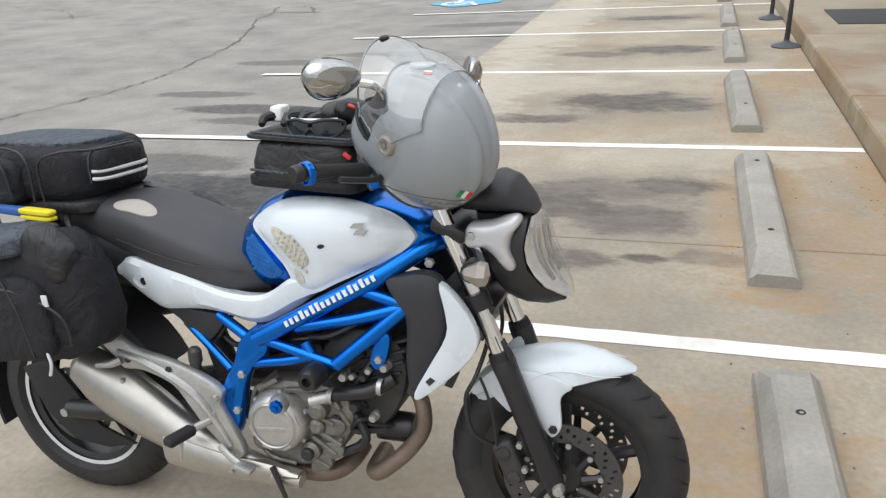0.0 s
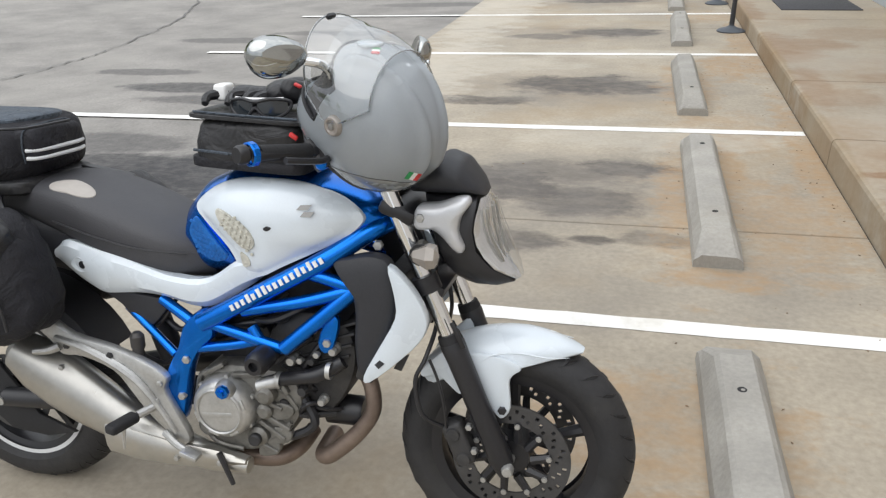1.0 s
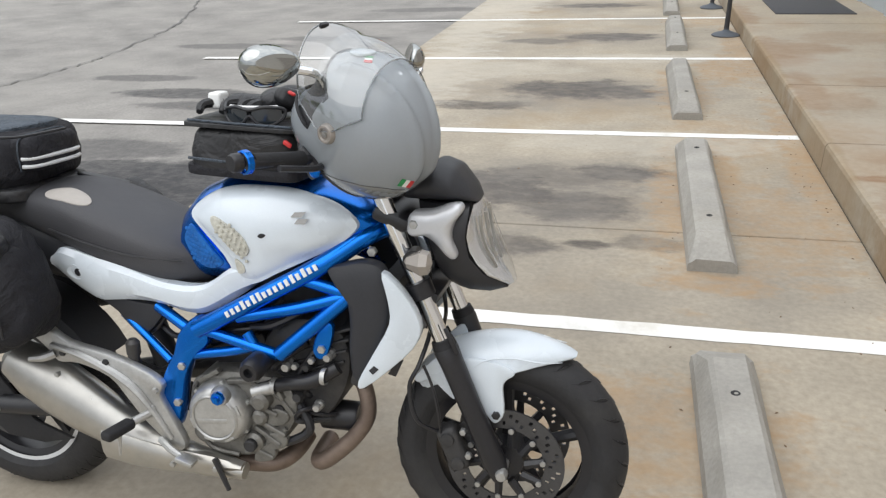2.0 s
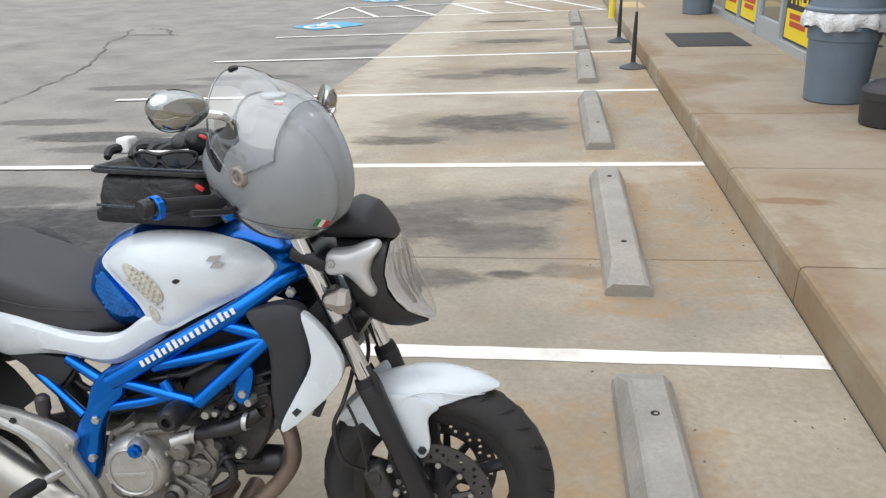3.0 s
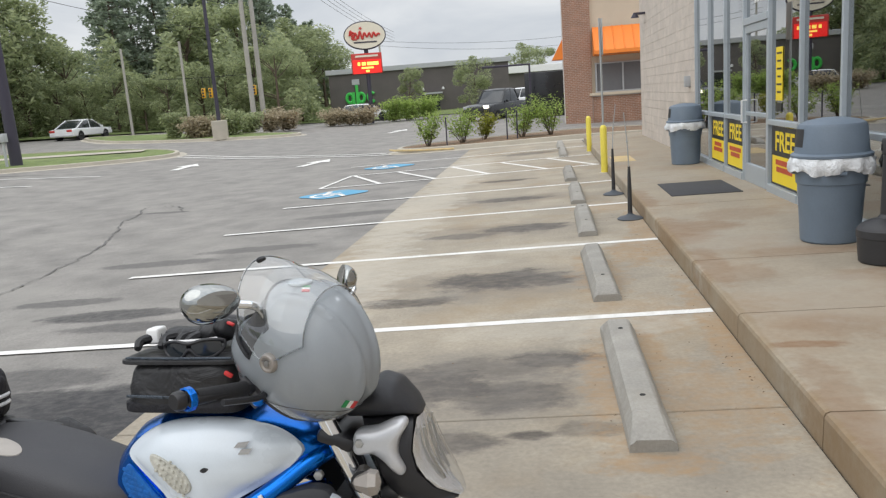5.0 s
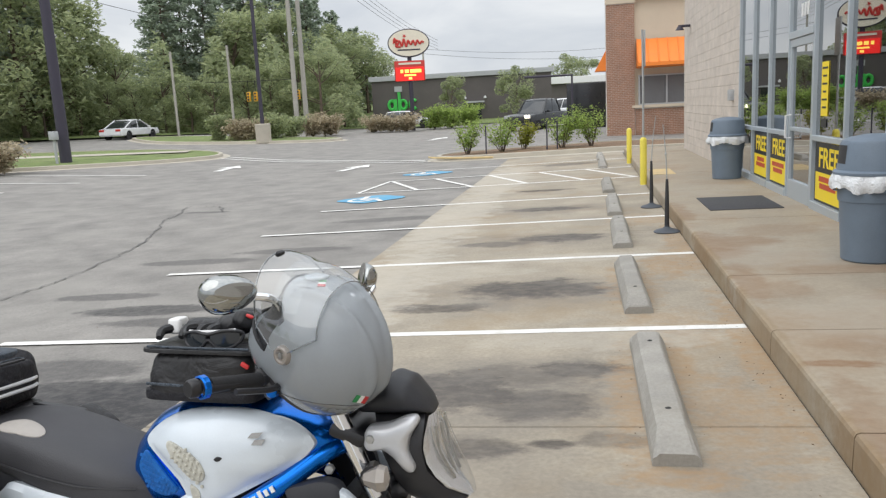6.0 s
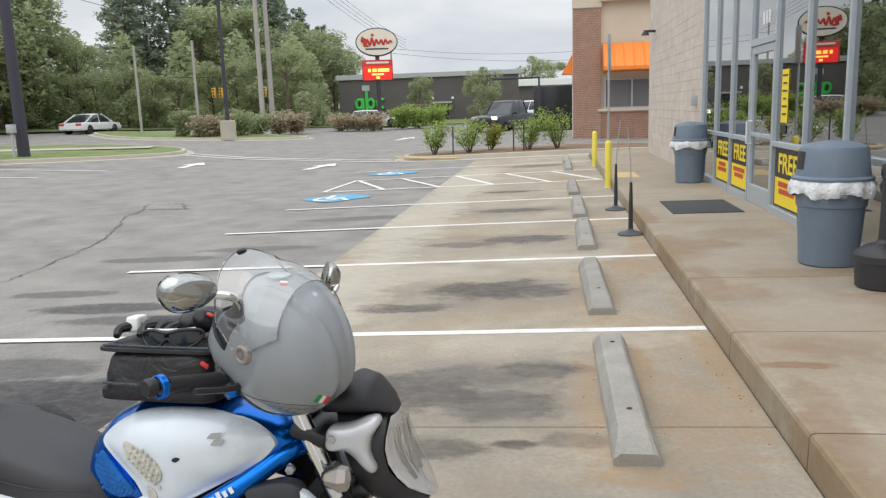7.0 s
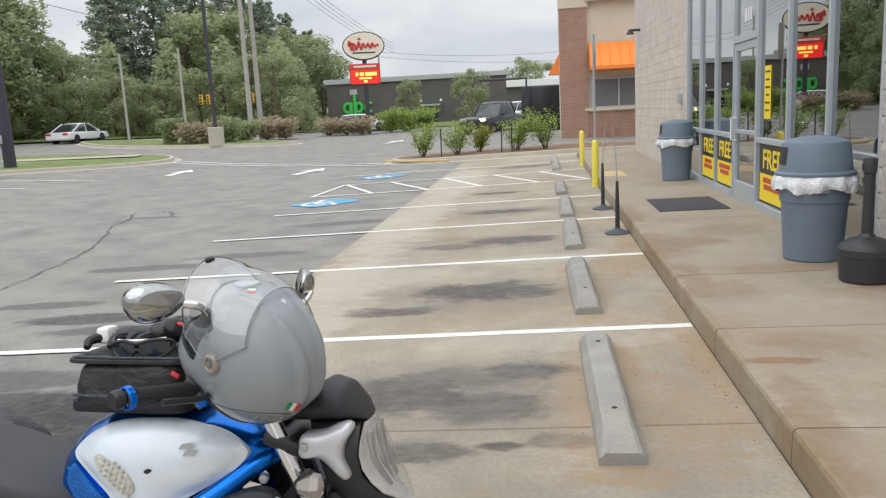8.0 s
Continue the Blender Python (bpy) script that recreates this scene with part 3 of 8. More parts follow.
def wheel_stop(y, seed):
    """A cast concrete wheel stop: sloped sides, chamfered ends, two pin holes."""
    rnd = random.Random(seed)
    L, wb, wt, h = 1.83, 0.222, 0.135, 0.135
    rings = []
    for s, k in ((0, 0.45), (0.012, 0.5), (0.16, 1.0), (0.45, 1.0), (0.9, 1.0), (1.35, 1.0), (L - 0.16, 1.0), (L - 0.012, 0.5), (L, 0.45)):
        hh = h * k
        wt = wb - 0.085 * k
        j = lambda: rnd.uniform(-0.004, 0.004)
        rings.append([(-wb / 2, s, -0.01), (-wb / 2 + 0.006 + j(), s, 0.05 * min(1, k + 0.3)), (-wt / 2 + j(), s, hh - 0.012), (-wt / 2 + 0.016, s, hh + j()), (wt / 2 - 0.016, s, hh + j()),
                      (wt / 2 + j(), s, hh - 0.012), (wb / 2 - 0.006 + j(), s, 0.05 * min(1, k + 0.3)), (wb / 2, s, -0.01)])
    ob = link("wheel_stop", rings_mesh(rings), STOP, smooth=False)
    ob.matrix_world = LOT @ pose(-0.722 + rnd.uniform(-0.006, 0.006), y, 0, 0, 0, rnd.uniform(-0.8, 0.8))
    tagged(ob, "weathered grey concrete wheel stop with rusty pin holes", "wheel stop", "wheel stops along the kerb")
    for q in (0.36, L - 0.36):
        part("pin_hole", lathe([(0.004, 0.0), (0.014, 0.0015), (0.016, 0.0)], 10, at=(0, q, h - 0.0005)), RUBBER, ob, "dark rusty pin hole")


for i, y in enumerate((-4.79, -2.18, 0.41, 3.18, 5.74, 8.62, 13.95, 16.6)):
    wheel_stop(y, i)

rnd = random.Random(77)
vs, fs = [], []
for _ in range(420):
    if rnd.random() < 0.35:
        x, y = -0.05 - abs(rnd.gauss(0, 0.12)), rnd.uniform(-6, 8)
    elif rnd.random() < 0.3:
        x, y = -0.722 + rnd.choice((-1, 1)) * (0.12 + abs(rnd.gauss(0, 0.05))), rnd.uniform(-5, 6)
    else:
        x, y = rnd.uniform(-6.0, 0.0), rnd.uniform(-5.5, 8)
    r, a = rnd.uniform(0.002, 0.006), rnd.uniform(0, 6.28)
    i = len(vs)
    for k in range(4):
        q = a + k * math.pi / 2
        vs.append((x + r * math.cos(q) * (1.6 if k % 2 else 0.8), y + r * math.sin(q) * (1.6 if k % 2 else 0.8), 0.004))
    vs.append((x, y, 0.004 + r * 0.6))
    fs += [(i, i + 1, i + 4), (i + 1, i + 2, i + 4), (i + 2, i + 3, i + 4), (i + 3, i, i + 4)]
me = bpy.data.meshes.new("litter")
me.from_pydata(vs, [], fs)
me.materials.append(MULCH)
ob = new("litter", me)
ob.matrix_world = LOT.copy()
tagged(ob, "scattered grit and leaf litter on the concrete", "litter", kind="stuff")

# ---- walkway things ----


def delineator(x, y, seed, top):
    m = LOT @ pose(x, y, 0)
    t = thing("flag_stand", Matrix.Translation(m.translation), "rubber-based stand with a black sleeve and thin rod", "flag stand", "flag stands by the kerb")
    part("base", lathe([(0.155, 0.0), (0.16, 0.012), (0.13, 0.03), (0.06, 0.05), (0.03, 0.07), (0.028, 0.1)], 28), SLATE, t, "slate-grey rubber base")
    part("sleeve", tube([(0, 0, 0.08), (0, 0, 0.4), (0.0, 0, top)], [0.03, 0.026, 0.016], 10), BLACK_PL, t)
    lean = 0.02 if seed else -0.015
    part("rod", tube([(0, 0, top - 0.05), (lean, 0, top + 0.3), (lean * 3.2, 0, top + 0.66)], [0.008, 0.007, 0.005], 8), ROD, t, "thin grey rod")
    part("collar", lathe([(0.012, top + 0.29), (0.014, top + 0.295), (0.014, top + 0.31), (0.01, top + 0.315)], 10, at=(lean, 0, 0)), ROD, t)


delineator(-0.155, 4.12, 0, 0.65)
delineator(-0.157, 6.42, 1, 0.70)


def bollard(x, y, signed=False):
    z = (LOT @ Vector((x, y, 0))).z
    t = thing("bollard", Matrix.Translation((x, y, z)), "bright yellow bollard carrying a thin grey sign post" if signed else "bright yellow round bollard at the kerb", "bollard", "yellow bollards")
    part("sleeve", lathe([(0.064, 0.0), (0.064, 0.84), (0.058, 0.875), (0.04, 0.9), (0.015, 0.912)], 20), YELLOW, t)
    part("foot", lathe([(0.1, 0.0), (0.1, 0.012), (0.078, 0.02)], 20), KERB, t)
    if signed:
        part("sign_post", tube([(0, 0, 0.88), (0.0, 0, 1.8), (-0.01, 0, 2.86)], 0.021, 10), ROD, t, "galvanised sign post")
        part("sign_plate", plate([(-0.15, 2.2), (0.15, 2.2), (0.15, 2.85), (-0.15, 2.85)], 0.012, 0.004, "yz", 0.03), ROD, t, "sign plate seen edge-on")


bollard(-0.06, 9.5, True)
bollard(-0.05, 14.7)
part("tactile_pad", box(0.42, 1.2, 0.006, (0.35, 10.3, 0.179), 0.002, 1), KERB_YELLOW, walkway, "faded yellow ramp marking")


def trash_can(x, y, turn, seed):
    rnd = random.Random(seed)
    t = thing("trash_can", pose(x, y, 0.172 + 0.0145 * x, 0, 0, turn), "blue-grey round trash can with domed lid and white liner", "trash can", "trash cans by the entrance")
    part("barrel", lathe([(0.225, 0.0), (0.235, 0.012), (0.262, 0.48), (0.266, 0.50), (0.275, 0.505), (0.288, 0.66), (0.298, 0.665), (0.298, 0.69), (0.28, 0.69)], 36), CAN, t)
    for s in (-1, 1):
        part("handle", box(0.14, 0.035, 0.03, (0, s * 0.292, 0.6), 0.01), CAN, t)
    rings = []
    for k, (r, z) in enumerate(((0.292, 0.735), (0.315, 0.72), (0.325, 0.68), (0.33, 0.64), (0.318, 0.60))):
        ring = []
        for i in range(72):
            a = 2 * math.pi * i / 72
            w = (0.012 * k / 2) * math.sin(11 * a + seed) + rnd.uniform(-0.006, 0.006) * k
            drop = 0.02 * math.sin(5 * a + 2 * seed) * k / 4 + rnd.uniform(-0.008, 0.008) * (k / 4)
            ring.append(((r + w) * math.cos(a), (r + w) * math.sin(a), z + drop))
        rings.append(ring)
    part("liner", rings_mesh(rings, cap=False), LINER, t, "crumpled white plastic liner", angle=80)
    lid = part("lid", lathe([(0.3, 0.72), (0.318, 0.725), (0.32, 0.745), (0.31, 0.755), (0.292, 0.762), (0.286, 0.80), (0.268, 0.975), (0.255, 1.0), (0.2, 1.025), (0.1, 1.045), (0.01, 1.05)], 40), CAN, t)
    # Black patch on the closed lid: the shade inside the opening, as colour.
    hole = [[((r + 0.002) * math.cos(radians(q)), (r + 0.002) * math.sin(radians(q)), z) for q in range(150, 211, 6)] for r, z in ((0.283, 0.815), (0.277, 0.875), (0.2725, 0.93), (0.269, 0.965))]
    part("flap_opening", rings_mesh(hole, closed=False, cap=False), BLACK_PL, lid, "black patch painted as the shaded opening under the lid's hood")


trash_can(1.24, 1.38, -9, 1)
trash_can(1.27, 8.5, -8, 2)

t = thing("ash_receptacle", pose(1.325, 0.48, 0.192), "black plastic cigarette receptacle with a slim neck", "ash bin")
part("bucket", lathe([(0.17, 0.0), (0.18, 0.01), (0.195, 0.19), (0.2, 0.195), (0.2, 0.25), (0.19, 0.262)], 32), BLACK_PL, t)
part("hood", lathe([(0.192, 0.262), (0.17, 0.285), (0.12, 0.315), (0.06, 0.335), (0.042, 0.36)], 32), BLACK_PL, t)
part("neck", lathe([(0.042, 0.35), (0.036, 0.8), (0.046, 0.81), (0.05, 0.9), (0.045, 0.915), (0.01, 0.92)], 20), BLACK_PL, t)
part("slot", box(0.04, 0.02, 0.05, (-0.035, 0, 0.855), 0.006), RUBBER, t)

m = link("door_mat", box(0.88, 1.28, 0.012, (0, 0, 0), 0.004), MAT_RUB)
m.matrix_world = pose(0.86, 5.23, 0.190, 0, -0.8, 0)
tagged(m, "dark grey ribbed rubber door mat", "door mat")

# ---- the store ----
XS, XW = 1.62, 1.58  # planes of the glass front and of the block face
store = thing("store_building", Matrix(), "block-walled store with a tall aluminium glass front", "building", kind="structure")
TOP = 5.2
front = [9.2, 8.05, 6.9, 5.75, 4.55, 3.35, 2.15, 0.97]
core = lambda y0, y1, z0, z1, x0=XW + 0.03, x1=XW + 0.3: box(x1 - x0, y1 - y0, z1 - z0, ((x0 + x1) / 2, (y0 + y1) / 2, (z0 + z1) / 2))
part("wall_south", core(-16, 0.9, -0.1, TOP, XW - 0.001), MORTAR, store, smooth=False)
part("wall_header", core(0.9, 9.25, 3.62, TOP), BLOCK_FAR, store, smooth=False)
part("wall_north", core(9.25, 17.2, -0.1, TOP), MORTAR, store, smooth=False)
bm = box(0.28, 33.2, 0.3, (16, 0.6, 5.0))
for q in ((14.4, 0.3, 5.3, 8.9, 17.05, 2.55), (14.4, 0.3, 5.3, 8.9, -15.85, 2.55), (0.3, 33.2, 5.3, 16.1, 0.6, 2.55)):
    bm = box(*q[:3], q[3:], bm=bm)
part("wall_back", bm, BLOCK_FAR, store, smooth=False)
part("roof", box(14.6, 33.4, 0.2, (8.95, 0.6, TOP + 0.1)), FASCIA, store, smooth=False)
bm = box(6.5, 8.4, 0.1, (4.95, 5.1, 0.11))
bm = box(0.1, 8.4, 3.6, (7.5, 5.1, 1.9), bm=bm)
bm = box(6.0, 8.4, 0.1, (4.6, 5.1, 3.7), bm=bm)
bm = box(6.0, 0.1, 3.6, (4.6, 0.85, 1.9), bm=bm)
bm = box(6.0, 0.1, 3.6, (4.6, 9.3, 1.9), bm=bm)
part("interior", bm, INTERIOR, store, smooth=False)
for y in (2.0, 3.6, 6.6, 8.0):
    s = thing("store_shelf", pose(4.2, y, 0.16), "dim grey merchandise shelf inside the store", "shelf", "store shelves")
    part("shelf_back", box(2.4, 0.06, 1.5, (0, 0, 0.76), 0.01), INTERIOR, s)
    for z in (0.1, 0.5, 0.9, 1.3):
        part("board", box(2.4, 0.5, 0.03, (0, 0, z), 0.005), FASCIA, s)


def block_mesh(seed, rough):
    """The face of one split block: a rough, cushioned front with recessed edges."""
    rnd = random.Random(seed)
    L, H, nx, nz = 0.3995, 0.191, 20, 9
    rows = []
    for j in range(nz + 1):
        row = []
        for i in range(nx + 1):
            edge = j in (0, nz)
            d = -0.003 if edge else -0.006 + (rnd.uniform(-rough, rough) * 0.55 if 0 < i < nx else 0.0)
            row.append((d, -L / 2 + L * i / nx, -H / 2 + H * j / nz))
        rows.append(row)
    b = rings_mesh(rows, closed=False, cap=False)
    back = [b.verts.new((0.04, y * L / 2, z * H / 2)) for y, z in ((-1, -1), (1, -1), (1, 1), (-1, 1))]
    b.faces.new(back)
    me = bpy.data.meshes.new("block")
    b.to_mesh(me)
    b.free()
    me.materials.append(BLOCK)
    me.polygons.foreach_set("use_smooth", [True] * len(me.polygons))
    return me


def poster(y0, y1, z0, z1, lines):
    """A printed sheet on a pane: black head with the word, yellow field with plain bars."""
    s = thing("poster", pose(XS - 0.012, (y0 + y1) / 2, 0, 90, 0, -90), "black and yellow window poster reading FREE", "poster", "window posters")
    w, h = y1 - y0, z1 - z0
    part("sheet", box(w, h, 0.003, (0, (z0 + z1) / 2, 0)), POSTER_K, s, smooth=False)
    part("yellow_field", box(w * 0.94, h * 0.47, 0.003, (0, z0 + h * 0.27, 0.003)), POSTER_Y, s, smooth=False)
    words("FREE", h * 0.40, Matrix.Translation((0, z0 + h * 0.74, 0.003)) @ Matrix.Diagonal((w / (h * 0.40) * 0.36, 1.15, 1, 1)), POSTER_Y, s)
    for k, q in enumerate(lines):
        part("text_bar", box(w * q, h * 0.09, 0.002, (0, z0 + h * (0.40 - 0.12 * k), 0.006)), POSTER_R, s, smooth=False)


def glass_pane(parent, y0, y1, z0, z1, x=XS):
    p = part("pane", box(0.006, y1 - y0, z1 - z0, (x, (y0 + y1) / 2, (z0 + z1) / 2)), GLASS, parent, smooth=False)
    p.visible_shadow = False


win = thing("window_1", Matrix(), "tall aluminium-framed store window wall", "window", kind="structure")
Z0, ZR, ZD, ZT = 0.19, 1.05, 2.33, 3.55
for y in front:
    part("mullion", box(0.095, 0.045, ZT - Z0, (XS, y, (Z0 + ZT) / 2), 0.004, 1), ALU, win, smooth=False)
for y0, y1 in zip(front[1:], front):
    a, c = y0 + 0.03, y1 - 0.03
    door = abs(y1 - 5.75) < 0.01
    part("head", box(0.11, c - a, 0.06, (XS, (a + c) / 2, ZT), 0.004, 1), ALU, win, smooth=False)
    if door:
        part("transom", box(0.11, c - a, 0.09, (XS, (a + c) / 2, ZD), 0.004, 1), ALU, win, smooth=False)
        glass_pane(win, a, c, ZD + 0.045, ZT - 0.03)
        continue
    part("sill", box(0.12, c - a, 0.1, (XS, (a + c) / 2, Z0 + 0.05), 0.004, 1), ALU, win, smooth=False)
    part("rail", box(0.11, c - a, 0.06, (XS, (a + c) / 2, ZR), 0.004, 1), ALU, win, smooth=False)
    glass_pane(win, a, c, Z0 + 0.1, ZR - 0.03)
    glass_pane(win, a, c, ZR + 0.03, ZT - 0.03)
d = thing("door_1", Matrix(), "closed aluminium-framed glass entrance door", "door", kind="structure")
for y in (5.68, 4.62):
    part("stile", box(0.05, 0.08, 2.08, (XS - 0.01, y, Z0 + 1.05), 0.004, 1), ALU, d, smooth=False)
for z, h in ((Z0 + 0.13, 0.25), (ZD - 0.1, 0.1), (1.12, 0.05)):
    part("door_rail", box(0.05, 0.98, h, (XS - 0.01, 5.15, z), 0.004, 1), ALU, d, smooth=False)
glass_pane(d, 4.66, 5.64, Z0 + 0.255, 1.095)
glass_pane(d, 4.66, 5.64, 1.145, ZD - 0.15)
part("door_handle", tube([(XS - 0.03, 5.6, 1.0), (XS - 0.1, 5.6, 1.0), (XS - 0.1, 5.6, 1.3), (XS - 0.03, 5.6, 1.3)], 0.012, 8, curve=False), WHITE, d, "pale pull handle")
part("push_bar", tube([(XS + 0.05, 4.75, 1.12), (XS + 0.1, 4.8, 1.12), (XS + 0.1, 5.5, 1.12), (XS + 0.05, 5.55, 1.12)], 0.014, 8, curve=False), ALU, d)
for k, dy in enumerate((-0.13, 0.0, 0.13)):
    part("number_bar", box(0.003, 0.09, 0.16, (XS - 0.006, 5.15 + dy, 2.62)), WHITE, win, smooth=False)
poster(6.98, 7.96, 0.30, 1.0, (0.5, 0.62))
poster(5.84, 6.82, 0.30, 1.0, (0.7, 0.55))
poster(3.44, 4.46, 0.30, 1.0, (0.66, 0.6))
s = thing("notice", pose(XS - 0.01, 4.2, 0, 90, 0, -90), "tall yellow notice with lines of black print on the glass", "notice")
part("sheet", box(0.26, 0.62, 0.003, (0, 1.62, 0)), POSTER_Y, s, smooth=False)
for k in range(6):
    part("text_bar", box((0.2, 0.14, 0.18, 0.12, 0.19, 0.15)[k], 0.022, 0.002, (0, 1.86 - 0.09 * k, 0.003)), POSTER_K, s, smooth=False)
part("lower_label", box(0.2, 0.1, 0.003, (0, 1.23, 0)), POSTER_K, s, smooth=False)
t = thing("wall_lamp", pose(XW, 16.0, 3.42), "small dark downlight bracket on the block wall", "wall lamp")
part("arm", box(0.3, 0.1, 0.06, (-0.15, 0, 0), 0.01), POLE_DARK, t)
part("shade", lathe([(0.05, 0.0), (0.11, -0.1), (0.1, -0.1)], 14, at=(-0.26, 0, 0)), POLE_DARK, t)
t = link("utility_box", box(0.1, 0.18, 0.2, (0, 0, 0), 0.01), FASCIA)
t.matrix_world = pose(XW - 0.045, 9.75, 1.6)
tagged(t, "small grey electrical box on the block wall", "utility box")

# ---- distance: islands, planting, signs, buildings ----
EYE0 = Vector((-1.09, -5.55))


def spot(bearing, dist):
    """A plan place, by degrees left of the kerb's direction and metres from the motorcycle's rider."""
    a = radians(bearing)
    return EYE0.x - dist * math.sin(a), EYE0.y + dist * math.cos(a)


def on_ground(bearing, dist, lift=0.0, turn=0.0):
    x, y = spot(bearing, dist)
    return pose(x, y, ground_z(x, y) + lift, 0, 0, turn)


def island(name, outline, label, top, height=0.15):
    """A kerbed bed: a concrete ring with planting or grass inside."""
    pts = smooth_line([(x, y, 0) for x, y in outline], closed=True, steps=4)
    cx, cy = sum(p.x for p in pts) / len(pts), sum(p.y for p in pts) / len(pts)
    t = thing(name, Matrix(), label, "island", kind="structure")

    def ring(inset, z):
        out = []
        for i, p in enumerate(pts):
            d = (pts[(i + 1) % len(pts)] - pts[i - 1]).normalized()
            nrm = Vector((-d.y, d.x, 0))
            if nrm.dot(Vector((cx, cy, 0)) - p) < 0:
                nrm = -nrm
            q = p + nrm * inset
            out.append((q.x, q.y, ground_z(q.x, q.y) + z))
        return out
    part("kerb", rings_mesh([ring(-0.35, 0.0), ring(-0.3, 0.012), ring(-0.02, 0.02), ring(0.0, height), ring(0.16, height + 0.01), ring(0.17, height - 0.04)], cap=False), KERB, t, smooth=False)
    b = bmesh.new()
    vs = [b.verts.new(p) for p in ring(0.165, height - 0.02)]
    cz = sum(v.co.z for v in vs) / len(vs)
    mid = b.verts.new((cx, cy, cz + 0.05))
    for i in range(len(vs)):
        b.faces.new((vs[i], vs[(i + 1) % len(vs)], mid))
    part("bed", b, top, t)
    return t


bed = island("planting_island", [(-6.2, 21.3), (-5.0, 20.6), (-2, 20.2), (1.2, 20.1), (3.0, 20.4), (3.1, 22.5), (1.5, 23.9), (-2, 24.2), (-5.2, 24.0), (-6.4, 22.8)], "mulched planting island with a concrete kerb", MULCH)
part("painted_kerb", tube([(-6.65, 21.6, -0.05), (-6.3, 21.15, -0.05), (-5.3, 20.55, -0.05), (-4.2, 20.3, -0.05)], 0.035, 6), KERB_YELLOW, bed, "faded yellow kerb paint")
lawn = island("grass_island", [(-17.7, 27.6), (-18.6, 25.4), (-21.3, 22.4), (-25.5, 19.0), (-33, 15.5), (-40, 20), (-35, 27.0), (-28, 31.0), (-23.5, 32.0), (-19.3, 30.3)], "grassy island with a pale concrete kerb", GRASS)
part("path_strip", rings_mesh([[(-20.4 - 2.2 * i, 30.2 - 1.1 * i, ground_z(-20.4 - 2.2 * i, 30.2 - 1.1 * i) + 0.2) for i in range(8)], [(-20.0 - 2.2 * i, 28.9 - 1.1 * i, ground_z(-20.0 - 2.2 * i, 28.9 - 1.1 * i) + 0.2) for i in range(8)]], closed=False, cap=False), KERB, lawn, "pale path across the grass", smooth=False)
island("roadside_island", [(-16.0, 40.4), (-17.5, 38.9), (-21, 38.2), (-25.5, 38.6), (-29, 40.5), (-33, 45.5), (-29, 46.5), (-22, 44), (-17, 42)], "long grassy roadside island with shrubs", GRASS)
verge = rings_mesh([[(*spot(b, 66 - 0.12 * (b - 10)), ground_z(*spot(b, 66)) + 0.05) for b in range(0, 62, 4)], [(*spot(b, 140), ground_z(*spot(b, 140)) + 1.5) for b in range(0, 62, 4)]], closed=False, cap=False)
tagged(link("verge", verge, GRASS), "dark grassy verge below the roadside woods", "verge", kind="structure")


def leaves(points, size, rnd, flat=0.0):
    """Many small folded leaves, one at each point."""
    vs, fs = [], []
    for p in points:
        a = Vector((rnd.gauss(0, 1), rnd.gauss(0, 1), abs(rnd.gauss(0, 1)) * (1 - flat) + 0.9)).normalized()
        s = a.orthogonal().normalized()
        s.rotate(Matrix.Rotation(rnd.uniform(0, 6.28), 3, a))
        o = a.cross(s)
        k = size * rnd.uniform(0.6, 1.3)
        q = Vector(p)
        i = len(vs)
        vs += [q - s * k, q + o * k * 0.45 + a * k * 0.2, q + s * k, q - o * k * 0.45 + a * k * 0.2]
        fs += [(i, i + 1, i + 2), (i, i + 2, i + 3)]
    return vs, fs


def leaf_part(name, pts, size, rnd, material, parent, label="", flat=0.0):
    vs, fs = leaves(pts, size, rnd, flat)
    me = bpy.data.meshes.new(name)
    me.from_pydata([tuple(v) for v in vs], [], fs)
    me.materials.append(material)
    ob = new(name, me)
    ob.parent = parent
    if label:
        tagged(ob, label)
    return ob


def in_blob(rnd, c, r, squash=0.8):
    while True:
        v = Vector((rnd.uniform(-1, 1), rnd.uniform(-1, 1), rnd.uniform(-1, 1)))
        if 0.35 < v.length < 1:
            return (c[0] + v.x * r, c[1] + v.y * r, c[2] + v.z * r * squash)


